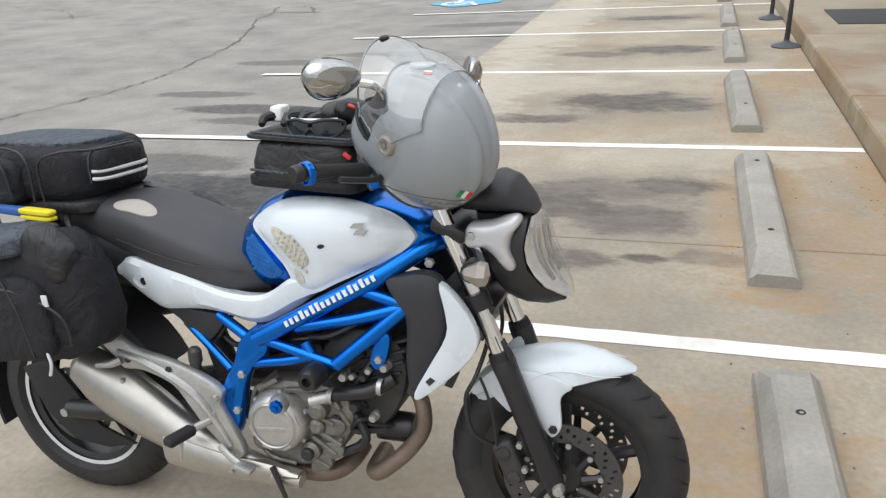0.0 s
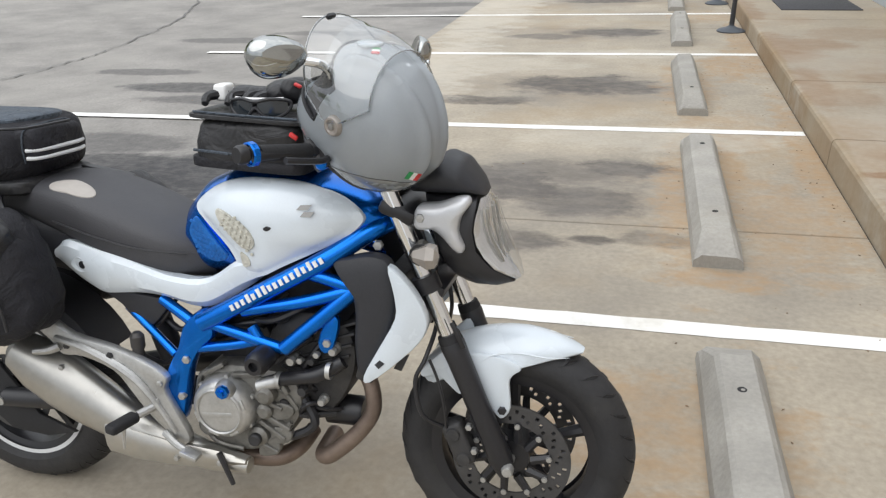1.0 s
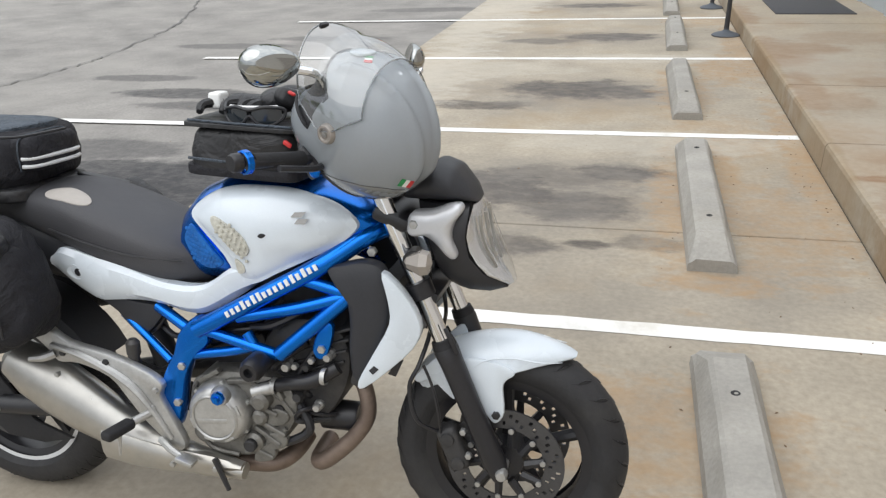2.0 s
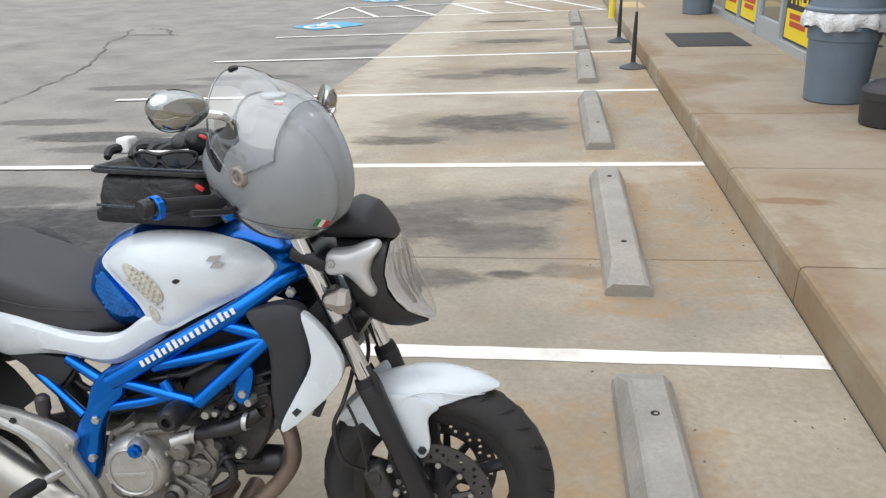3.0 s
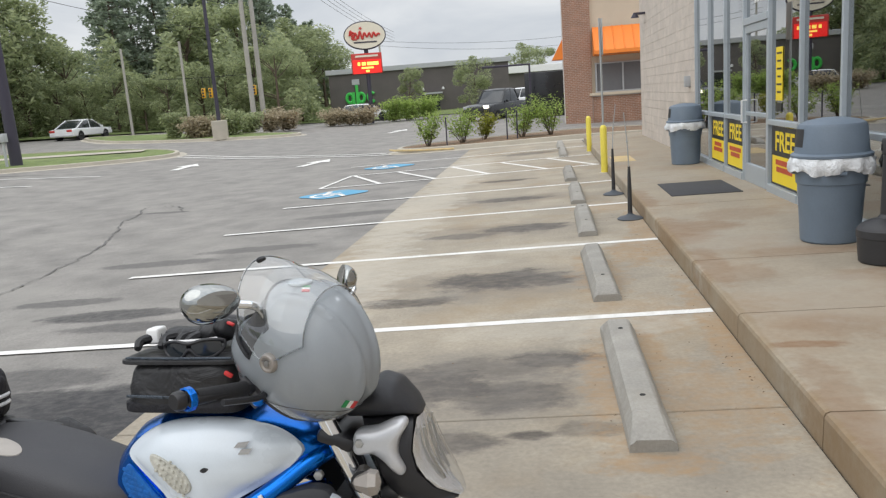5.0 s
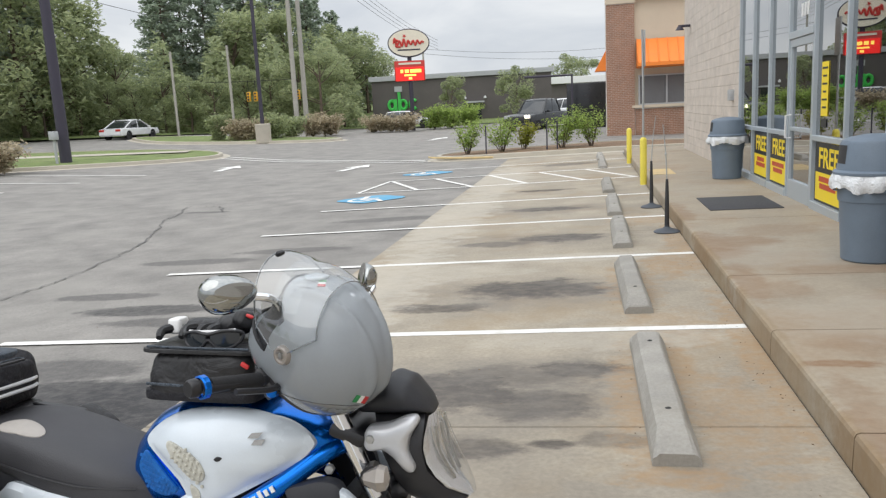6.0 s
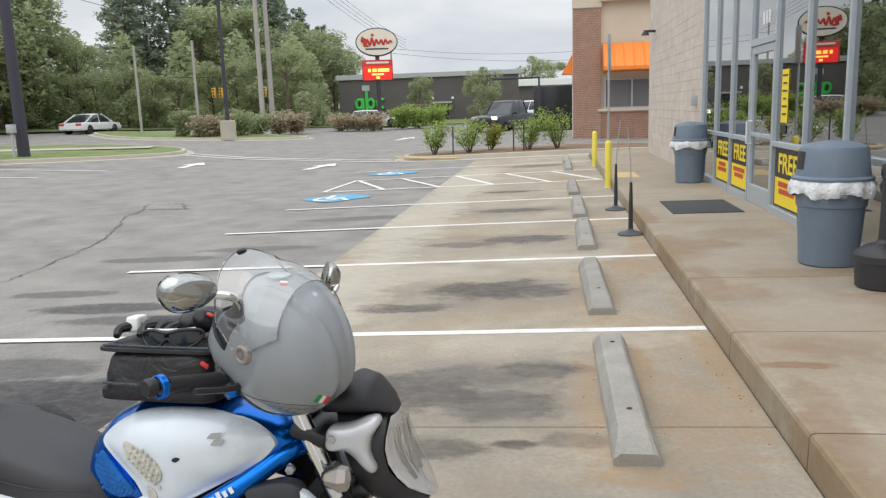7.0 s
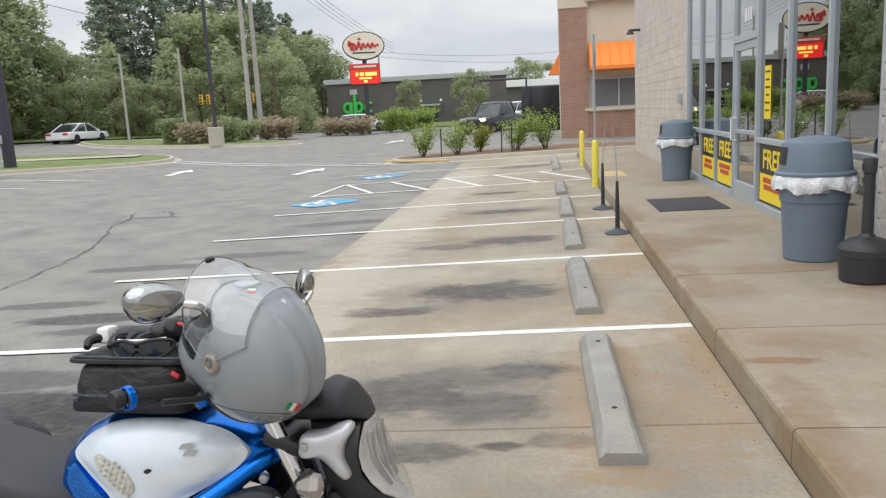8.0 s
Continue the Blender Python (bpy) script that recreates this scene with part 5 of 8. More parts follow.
def vehicle(name, m, L, W, H, paint, label, category, hood, cabin, lit=False, group=""):
    """A car: lower body with arches, glazed cabin, four wheels, lamps and bumper."""
    t = thing(name, m, label, category, group)
    zb, zs = 0.3, H * 0.56
    body = [(-L / 2, zb + 0.1), (-L / 2 + 0.05, zs * 0.98), (cabin[0] - 0.2, zs * 1.04), (hood, zs), (L / 2 - 0.6, zs * 0.95), (L / 2 - 0.2, zs * 0.87), (L / 2, zs * 0.68), (L / 2 - 0.04, zb), (-L / 2 + 0.08, zb)]
    part("body", plate(body, W, 0.09, "xz", seg=3), paint, t)
    c0, c1, c2, c3 = cabin
    line = smooth_line([(c0, zs * 0.97, 0), (c0 * 0.45 + c1 * 0.55, (zs + H) / 2 + 0.04, 0), (c1, H - 0.07, 0), ((c1 + c2) / 2, H - 0.02, 0), (c2, H - 0.07, 0), (c3 * 0.5 + c2 * 0.5, (zs + H) / 2 + 0.02, 0), (c3, zs * 0.97, 0)], steps=4)
    across = ((W / 2 - 0.05, 0.0), (W / 2 - 0.1, 0.45), (W / 2 - 0.17, 0.88), (W / 2 - 0.3, 0.98), (0.0, 1.0))
    levels = [(-y, k) for y, k in across] + [(y, k) for y, k in across[-2::-1]]
    part("glazing", rings_mesh([[(p.x, y, zs * 0.97 + (p.y - zs * 0.97) * k) for p in line] for y, k in levels], closed=False, cap=False), CAR_GLASS, t, "dark tinted windows", angle=60)
    top = [p for p in line if c1 - 0.15 <= p.x <= c2 + 0.15]
    part("roof", rings_mesh([[(p.x, y, zs * 0.97 + (p.y - zs * 0.97) * k + 0.018) for p in top] for y, k in levels[2:-2]], closed=False, cap=False), paint, t, angle=60)
    for s in (-1, 1):
        for xa, xb in ((c0, c1), (c3, c2), ((c0 + c3) / 2, (c1 + c2) / 2)):
            part("pillar", tube([(xa, s * (W / 2 - 0.07), zs), (xb, s * (W / 2 - 0.2), H - 0.05)], 0.04, 6, curve=False), paint, t)
        for x in (L / 2 - 0.9, -L / 2 + 0.95):
            w = part("wheel", lathe([(0.0, 0.1), (0.17, 0.1), (0.2, 0.08), (0.2, -0.08), (0.0, -0.08)], 18, axis="y", at=(x, s * (W / 2 - 0.1), 0.34)), FASCIA, t)
            part("tyre", lathe([(0.2, 0.1), (0.32, 0.11), (0.345, 0.08), (0.345, -0.08), (0.32, -0.11), (0.2, -0.1)], 20, axis="y", at=(x, s * (W / 2 - 0.1), 0.34)), RUBBER, w)
        part("headlight", box(0.12, 0.38, 0.18, (L / 2 - 0.06, s * (W / 2 - 0.28), zs * 0.82), 0.03), LAMP_GLOW if lit and s > 0 else FASCIA, t)
        part("taillight", box(0.1, 0.4, 0.15, (-L / 2 + 0.05, s * (W / 2 - 0.26), zs * 0.86), 0.03), SIGN_RED, t)
        part("door_mirror", box(0.12, 0.2, 0.14, (c3 - 0.4, s * (W / 2 + 0.08), zs + 0.06), 0.03), paint, t)
    part("grille", box(0.06, W * 0.6, 0.26, (L / 2, 0, zs * 0.72), 0.02), BLACK_PL, t)
    part("bumper", box(0.14, W * 0.96, 0.2, (L / 2 + 0.01, 0, zb + 0.12), 0.05), BLACK_PL, t)
    return t


x, y = spot(32.25, 62)
vehicle("white_sedan", pose(x, y, ground_z(x, y) - 0.05, 0, 0, 88), 4.8, 1.83, 1.45, CAR_WHITE, "white four-door sedan on the road", "car", 1.2, (-1.85, -0.65, 0.25, 1.35))
x, y = spot(3.3, 50)
tr = vehicle("black_pickup", pose(x, y, ground_z(x, y) - 0.1, 0, 0, -118), 5.6, 2.0, 1.95, CAR_BLACK, "black pickup truck with a lit headlamp", "truck", 1.1, (-0.9, -0.6, 0.5, 1.2), lit=True)
x, y = spot(12.95, 65)
vehicle("white_suv", pose(x, y, ground_z(x, y), 0, 0, 10), 4.4, 1.8, 1.42, CAR_WHITE, "white car mostly hidden behind dry shrubs", "car", 1.1, (-2.0, -1.6, 0.3, 1.1))
x, y = spot(1.9, 62)
vehicle("white_suv", pose(x, y, ground_z(x, y), 0, 0, 160), 4.6, 1.85, 1.7, CAR_WHITE, "white car parked beyond the pickup", "car", 1.1, (-2.0, -1.6, 0.3, 1.1))

# ---- the motorcycle ----
BIKE = LOT @ pose(-2.83, -3.94, 0, -7, 0, 0)  # leans on its side stand
PEARL = mat("pearl_white", (0.64, 0.70, 0.755), 0.28, var=0.04, fine=300, coarse=6, bump=0.02, coat=0.7, tint=(0.57, 0.62, 0.67), amount=0.35)
BLUE = mat("metallic_blue", (0.0, 0.155, 0.64), 0.22, 0.85, var=0.08, fine=300, coarse=8, bump=0.02, coat=0.2)
BLUE_GRIP = mat("blue_knee_rubber", (0.004, 0.12, 0.42), 0.6, var=0.25, fine=110, coarse=30, bump=0.8)
CLEAR_GRIP = mat("clear_stomp_grip", (0.52, 0.51, 0.45), 0.45, var=0.2, fine=150, coarse=60, bump=0.8)
SILVER = mat("cast_aluminium", (0.49, 0.49, 0.48), 0.42, 0.75, var=0.16, fine=90, coarse=12, bump=0.15, tint=(0.38, 0.37, 0.35), amount=0.5)
STEEL = mat("brushed_muffler", (0.44, 0.43, 0.405), 0.33, 0.85, var=0.12, fine=40, coarse=6, bump=0.08, tint=(0.50, 0.45, 0.37), amount=0.7)
CHROME = mat("chrome", (0.82, 0.83, 0.84), 0.08, 1.0, var=0.05, bump=0.0)
HEADER = mat("burnt_header", (0.22, 0.17, 0.14), 0.5, 0.6, var=0.25, fine=40, coarse=9, bump=0.2, tint=(0.12, 0.09, 0.08), amount=0.6)
SATIN = mat("satin_black", (0.018, 0.018, 0.021), 0.36, var=0.15, fine=140, coarse=10, bump=0.1)
BRACKET = mat("silver_paint", (0.60, 0.61, 0.63), 0.34, 0.4, var=0.04, fine=200, coarse=8, bump=0.02, coat=0.3)
SHELL_BLACK = mat("lamp_shell_black", (0.022, 0.022, 0.025), 0.45, var=0.12, fine=160, coarse=10, bump=0.1)
CASE = mat("sooty_cast_case", (0.20, 0.195, 0.18), 0.5, 0.6, var=0.3, fine=70, coarse=14, bump=0.3, tint=(0.12, 0.11, 0.10), amount=0.7)
FAIRING = mat("grey_black_plastic", (0.030, 0.031, 0.036), 0.5, spec=0.4, var=0.12, fine=160, coarse=10, bump=0.12)
VINYL = mat("seat_vinyl", (0.052, 0.052, 0.058), 0.6, var=0.12, fine=260, coarse=7, bump=0.25)
CORDURA = mat("black_cordura", (0.021, 0.021, 0.025), 0.7, spec=0.25, var=0.35, fine=220, coarse=6, bump=0.5, folds=0.018)
CORDURA_G = mat("grey_blue_mesh", (0.06, 0.075, 0.095), 0.7, var=0.25, fine=200, coarse=9, bump=0.4, folds=0.03)
LEATHER = mat("black_leatherette", (0.024, 0.024, 0.026), 0.42, spec=0.4, var=0.25, fine=90, coarse=6, bump=0.3, folds=0.012)
REFLECTOR = mat("faceted_reflector", (0.90, 0.91, 0.92), 0.16, 0.8, var=0.06, fine=10, coarse=22, bump=0.3, depth=0.006)
# Mirror chrome: the dark surroundings it would reflect are put into its base colour.
MIRROR_BACK = mat("dimmed_chrome", (0.40, 0.41, 0.40), 0.06, 1.0, var=0.05, bump=0.0)
REFLECT = mat("grey_reflective_tape", (0.62, 0.63, 0.64), 0.4, var=0.08, bump=0.05)
GROOVE_SHADE = mat("groove_shade_black", (0.006, 0.006, 0.007), 0.8, var=0.1, bump=0.1)
TYRE = mat("tyre_rubber", (0.021, 0.021, 0.023), 0.65, var=0.25, fine=70, coarse=14, bump=0.35, tint=(0.045, 0.043, 0.04), amount=0.5)
DISC = mat("brake_disc_steel", (0.10, 0.10, 0.105), 0.42, 0.75, var=0.12, fine=120, coarse=20, bump=0.05)
ENGINE_DARK = mat("engine_black", (0.032, 0.032, 0.034), 0.55, 0.2, var=0.3, fine=70, coarse=14, bump=0.3, tint=(0.08, 0.075, 0.07), amount=0.6)
LENS = glass_mat("lamp_lens", (0.93, 0.94, 0.95), 1.45)
VISOR = glass_mat("visor_clear", (0.95, 0.96, 0.96), 1.45, boost=0.14)
SMOKE = mat("indicator_lens", (0.30, 0.27, 0.24), 0.2, var=0.1, bump=0.1, coat=0.5)
HELMET = mat("helmet_grey", (0.54, 0.58, 0.615), 0.1, var=0.03, fine=200, coarse=6, bump=0.0, coat=0.9)
LINING = mat("helmet_lining", (0.05, 0.05, 0.055), 0.9, var=0.2, fine=150, bump=0.4)
FLAG_R = mat("flag_red", (0.55, 0.03, 0.03), 0.4, bump=0)
FLAG_G = mat("flag_green", (0.02, 0.28, 0.08), 0.4, bump=0)
YELLOW_STRAP = mat("yellow_strap", (0.78, 0.66, 0.03), 0.6, var=0.1, fine=200, bump=0.3)
BLUE_STRAP = mat("blue_strap", (0.03, 0.11, 0.36), 0.6, var=0.1, fine=200, bump=0.3)

moto = thing("motorcycle", BIKE, "white and blue naked motorcycle leaning on its side stand", "motorcycle")
FX, FZ, RX, RZ = 1.468, 0.297, 0.012, 0.31  # front and rear axles


def span(u, us, vs):
    return float(np.interp(u, us, vs))


def loft_x(us, tops, bots, halves, n=28, power=2.6, waist=0.5, cap=True):
    """A body along the machine: superellipse sections of the given top, bottom and half width."""
    line = np.linspace(us[0], us[-1], 22)
    rings = []
    for u in line:
        t, b_, w = span(u, us, tops), span(u, us, bots), span(u, us, halves)
        mid = b_ + (t - b_) * waist
        ring = []
        for i in range(n):
            a = 2 * math.pi * i / n
            c, s = math.cos(a), math.sin(a)
            y = w * math.copysign(abs(c) ** (2 / power), c)
            z = mid + (t - mid if s > 0 else mid - b_) * math.copysign(abs(s) ** (2 / power), s)
            ring.append((u, y, z))
        rings.append(ring)
    return rings_mesh(rings, cap=cap)


def shell(outline, wf, side=-1, thick=0.012, dome=0.0, steps=4, levels=(1.0, 1.0, 0.965, 0.85, 0.65, 0.4, 0.15), lifts=None):
    """A panel on the flank: a smooth outline seen from the side, laid on the width wf(u, h), with a rolled edge."""
    pts = smooth_line([(u, h, 0) for u, h in outline], closed=True, steps=steps)
    cu, ch = sum(p.x for p in pts) / len(pts), sum(p.y for p in pts) / len(pts)
    rings = []
    for k, f in enumerate(levels):
        lift = -thick if k == 0 else (-thick * 0.35 if k == 1 else dome * (1 - f * f))
        lift = lifts[k] if lifts else lift
        rings.append([(cu + (p.x - cu) * f, side * (wf(cu + (p.x - cu) * f, ch + (p.y - ch) * f) + lift), ch + (p.y - ch) * f) for p in pts])
    return rings_mesh(rings)


def band(us, ups, los, ws, thick=0.03, side=-1):
    """A curved strip along the flank between an upper and a lower edge."""
    line = np.linspace(us[0], us[-1], 44)
    rings = []
    for u in line:
        near = [min(max(u + d, us[0]), us[-1]) for d in (-0.018, -0.012, -0.006, 0.0, 0.006, 0.012, 0.018)]
        t, b_, w = (sum(span(q, us, vs) for q in near) / 7 for vs in (ups, los, ws))
        m, h = (t + b_) / 2, (t - b_) / 2
        rings.append([(u, side * (w - thick), m + h * 0.9), (u, side * (w - thick * 0.35), m + h), (u, side * (w - 0.004), m + h * 0.72), (u, side * w, m + h * 0.2), (u, side * (w - 0.003), m - h * 0.5),
                      (u, side * (w - thick * 0.4), m - h), (u, side * (w - thick), m - h * 0.9)])
    return rings_mesh(rings)


def flank(outline, w, thick, bevel=0.006, side=-1, smooth=True, bm=None):
    pts = outline
    if smooth:
        pts = [(p.x, p.y) for p in smooth_line([(u, h, 0) for u, h in outline], closed=True, steps=3)]
    return plate(pts, thick, bevel, "xz", side * (w - thick / 2), bm=bm)


def bolt(parent, u, h, w, r=0.009, material=None, side=-1):
    part("bolt", lathe([(r * 0.3, 0.006), (r * 0.85, 0.0055), (r, 0.003), (r, -0.008)], 6, axis="y", at=(0, 0, 0)), material or SILVER, parent, smooth=False).matrix_basis = pose(u, side * w, h, 0, 0, 180 if side < 0 else 0)


# wheels
def tyre_mesh(x, z, R, width, rim):
    prof = []
    for a in np.linspace(-100, 100, 15):
        q = radians(a)
        prof.append((R - width * 0.5 * 0.92 + width * 0.5 * 0.92 * math.cos(q), width / 2 * math.sin(q)))
    prof = [(rim - 0.004, -width * 0.36)] + prof + [(rim - 0.004, width * 0.36)]
    return lathe(prof, 64, axis="y", at=(x, 0, z), cap=False)


def wheel(x, z, R, width, rim, spokes, name_label, lip=None):
    bm = lathe([(rim - 0.03, -width * 0.3), (rim - 0.004, -width * 0.36), (rim + 0.008, -width * 0.38), (rim + 0.008, -width * 0.33), (rim - 0.022, -width * 0.26), (rim - 0.03, 0), (rim - 0.022, width * 0.26),
                (rim + 0.008, width * 0.33), (rim + 0.008, width * 0.38), (rim - 0.004, width * 0.36), (rim - 0.03, width * 0.3)], 56, axis="y", at=(x, 0, z), cap=False)
    lathe([(0.015, -0.07), (0.045, -0.068), (0.05, -0.03), (0.05, 0.03), (0.045, 0.068), (0.015, 0.07)], 20, axis="y", at=(x, 0, z), bm=bm)
    w = part("wheel", bm, SATIN, moto, name_label)
    for i in range(spokes):
        a = 2 * math.pi * i / spokes + 0.35
        c, s = math.cos(a), math.sin(a)
        part("spoke", tube([(x + 0.04 * c, 0, z + 0.04 * s), (x + 0.11 * c, 0, z + 0.11 * s), (x + (rim - 0.02) * c, 0, z + (rim - 0.02) * s)], [0.022, 0.015, 0.017], 8, curve=False), SATIN, w)
    part("tyre", tyre_mesh(x, z, R, width, rim), TYRE, w)
    # Groove shade put into colour: blacker strips just proud of the smooth tyre.
    k, verts, faces = width * 0.5, [], []
    for i in range(30):
        for side in (-1, 1):
            base = len(verts)
            for q in np.linspace(0.0, 1.0, 5):
                p = radians(14 + 48 * q)
                for d in (-0.0022, 0.0022):
                    a = 2 * math.pi * (i + (0.5 if side > 0 else 0.0)) / 30 + 0.13 * q * q + d * math.sin(math.pi * (0.12 + 0.8 * q)) / R
                    r = R - k * 0.92 + (k * 0.92 + 0.0009) * math.cos(p)
                    verts.append((x + r * math.cos(a), side * (k + 0.0009) * math.sin(p), z + r * math.sin(a)))
            faces += [(base + 2 * j, base + 2 * j + 1, base + 2 * j + 3, base + 2 * j + 2) for j in range(4)]
    me = bpy.data.meshes.new("tread_groove")
    me.from_pydata(verts, [], faces)
    bm = bmesh.new()
    bm.from_mesh(me)
    bpy.data.meshes.remove(me)
    tagged(part("tread_groove", bm, GROOVE_SHADE, w), kind="stuff")
    if lip:
        for s in (-1, 1):
            part("rim_stripe", lathe([(rim - 0.012, s * (width * 0.37 + 0.002)), (rim + 0.0, s * (width * 0.38 + 0.002))], 56, axis="y", at=(x, 0, z), cap=False), lip, w, "polished grey rim stripe")
    return w


fw = wheel(FX, FZ, 0.30, 0.118, 0.216, 5, "black five-spoke front wheel")
rw = wheel(RX, RZ, 0.314, 0.158, 0.216, 5, "black rear wheel with pale rim stripe", REFLECT)


def tread(parent, x, z, R, width, n):
    """Slanted sipes pressed along the shoulders, as thin dark ribs just proud of the rubber."""
    bm = None
    for i in range(n):
        for s in (-1, 1):
            a = 2 * math.pi * (i + (0.5 if s > 0 else 0)) / n
            pts = []
            for k, q in ((0.0, 18), (0.05, 34), (0.08, 52)):
                rr = R - width * 0.46 + width * 0.46 * math.cos(radians(q)) + 0.0006
                y = s * width / 2 * math.sin(radians(q))
                pts.append((x + rr * math.cos(a + k), y, z + rr * math.sin(a + k)))
            bm = tube(pts, [0.0012, 0.0022, 0.0012], 4, steps=2, bm=bm)
    tagged(part("tread_sipes", bm, SATIN, parent), kind="stuff")


tread(fw, FX, FZ, 0.30, 0.118, 30)
tread(rw, RX, RZ, 0.314, 0.158, 26)


def brake_disc(parent, x, y, z, r0, r1, seg=96, bands=5):
    """A drilled ring: cells left open make the holes."""
    b = bmesh.new()
    rs = np.linspace(r0, r1, bands + 1)
    t = 0.0025
    grids = []
    for s in (-t, t):
        grids.append([[b.verts.new((x + r * math.cos(2 * math.pi * i / seg), y + s, z + r * math.sin(2 * math.pi * i / seg))) for i in range(seg)] for r in rs])
    for k in range(bands):
        for i in range(seg):
            j = (i + 1) % seg
            hole = 0 < k < bands - 1 and ((k == 1 and i % 6 == 0) or (k == 2 and i % 6 == 2) or (k == 3 and i % 6 == 4))
            if hole:
                for p, q in (((k, i), (k, j)), ((k, j), (k + 1, j)), ((k + 1, j), (k + 1, i)), ((k + 1, i), (k, i))):
                    b.faces.new((grids[0][p[0]][p[1]], grids[0][q[0]][q[1]], grids[1][q[0]][q[1]], grids[1][p[0]][p[1]]))
                continue
            for g in grids:
                b.faces.new((g[k][i], g[k][j], g[k + 1][j], g[k + 1][i]))
    for k in (0, bands):
        for i in range(seg):
            j = (i + 1) % seg
            b.faces.new((grids[0][k][i], grids[0][k][j], grids[1][k][j], grids[1][k][i]))
    part("brake_disc", b, DISC, parent, "drilled steel brake disc", smooth=False)


for s in (-1, 1):
    brake_disc(fw, FX, s * 0.072, FZ, 0.098, 0.148)
    for i in range(10):
        a = 2 * math.pi * i / 10
        part("carrier_arm", tube([(FX + 0.05 * math.cos(a), s * 0.07, FZ + 0.05 * math.sin(a)), (FX + 0.1 * math.cos(a + 0.15), s * 0.072, FZ + 0.1 * math.sin(a + 0.15))], [0.012, 0.01], 6, curve=False), SATIN, fw)
    for i in range(10):
        a = 2 * math.pi * i / 10 + 0.15
        part("bobbin", lathe([(0.0, s * 0.004), (0.007, s * 0.0035), (0.008, 0.0)], 8, axis="y", at=(FX + 0.096 * math.cos(a), s * 0.081, FZ + 0.096 * math.sin(a))), SILVER, fw)
brake_disc(rw, RX, -0.085, RZ, 0.08, 0.12, 72, 4)

# fork and front end
TOPF, BOT = Vector((1.185, 0, 0.965)), Vector((FX - 0.006, 0, FZ - 0.02))
fdir = (BOT - TOPF).normalized()
fork_at = lambda d, y: tuple(TOPF + fdir * d + Vector((0, y, 0)))
for s in (-1, 1):
    y = s * 0.103
    part("fork_tube", tube([fork_at(-0.03, y), fork_at(0.40, y)], 0.0205, 18, curve=False), CHROME, moto, "polished fork stanchion")
    part("fork_slider", tube([fork_at(0.372, y), fork_at(0.385, y), fork_at(0.42, y), fork_at(0.55, y), fork_at(0.70, y), fork_at(0.745, y)], [0.026, 0.031, 0.029, 0.027, 0.03, 0.022], 18, curve=False), SATIN, moto, "black fork slider")
    part("dust_seal", tube([fork_at(0.358, y), fork_at(0.378, y)], [0.027, 0.03], 18, curve=False), RUBBER, moto)
    part("fork_clamp", tube([fork_at(0.205, y), fork_at(0.245, y)], 0.031, 18, curve=False), SATIN, moto)
    part("axle_nut", lathe([(0.0, s * 0.012), (0.012, s * 0.011), (0.016, 0.0), (0.016, -s * 0.01)], 12, axis="y", at=(FX, s * 0.128, FZ)), SILVER, moto)
    part("fork_cap", tube([fork_at(-0.045, y), fork_at(-0.025, y)], 0.019, 12, curve=False), SATIN, moto)
    # caliper behind the leg
    cal = part("brake_caliper", box(0.055, 0.05, 0.12, (1.345, s * 0.098, 0.345), 0.014, 3, rot=(0, -22, 0)), ENGINE_DARK, moto)
    for h in (0.31, 0.375):
        part("piston_cap", lathe([(0.0, s * 0.006), (0.016, s * 0.005), (0.018, 0.0)], 14, axis="y", at=(1.345 - (h - 0.345) * 0.4, s * 0.124, h)), ENGINE_DARK, cal)
    part("brake_hose", tube([(1.31, s * 0.11, 0.385), (1.262, s * 0.14, 0.43), (1.244, s * 0.135, 0.515), (1.268, s * 0.12, 0.575), (1.285, s * 0.07, 0.66), (1.27, s * 0.03, 0.8)], 0.0055, 8), SATIN, moto)
    part("sensor_cable", tube([(1.316, s * 0.12, 0.39), (1.312, s * 0.13, 0.46), (1.296, s * 0.125, 0.523), (1.276, s * 0.12, 0.568)], 0.004, 6), SATIN, moto)
    bolt(cal, 1.372, 0.40, 0.122, 0.009, side=s)
    bolt(cal, 1.385, 0.335, 0.122, 0.009, side=s)
part("axle", tube([(FX, -0.12, FZ), (FX, 0.12, FZ)], 0.011, 12, curve=False), SILVER, moto)
part("triple_clamp", box(0.09, 0.25, 0.035, (1.205, 0, 0.925), 0.012, rot=(0, 22, 0)), SATIN, moto)
part("triple_clamp", box(0.075, 0.215, 0.036, (1.275, 0, 0.742), 0.012, rot=(0, 22, 0)), SATIN, moto)
part("reflector", box(0.012, 0.004, 0.07, (1.35, -0.137, 0.645), 0.003, rot=(0, -24, 0)), SATIN, moto)

# front mudguard: a crowned arch over the tyre with leaf-shaped sides
rings = []
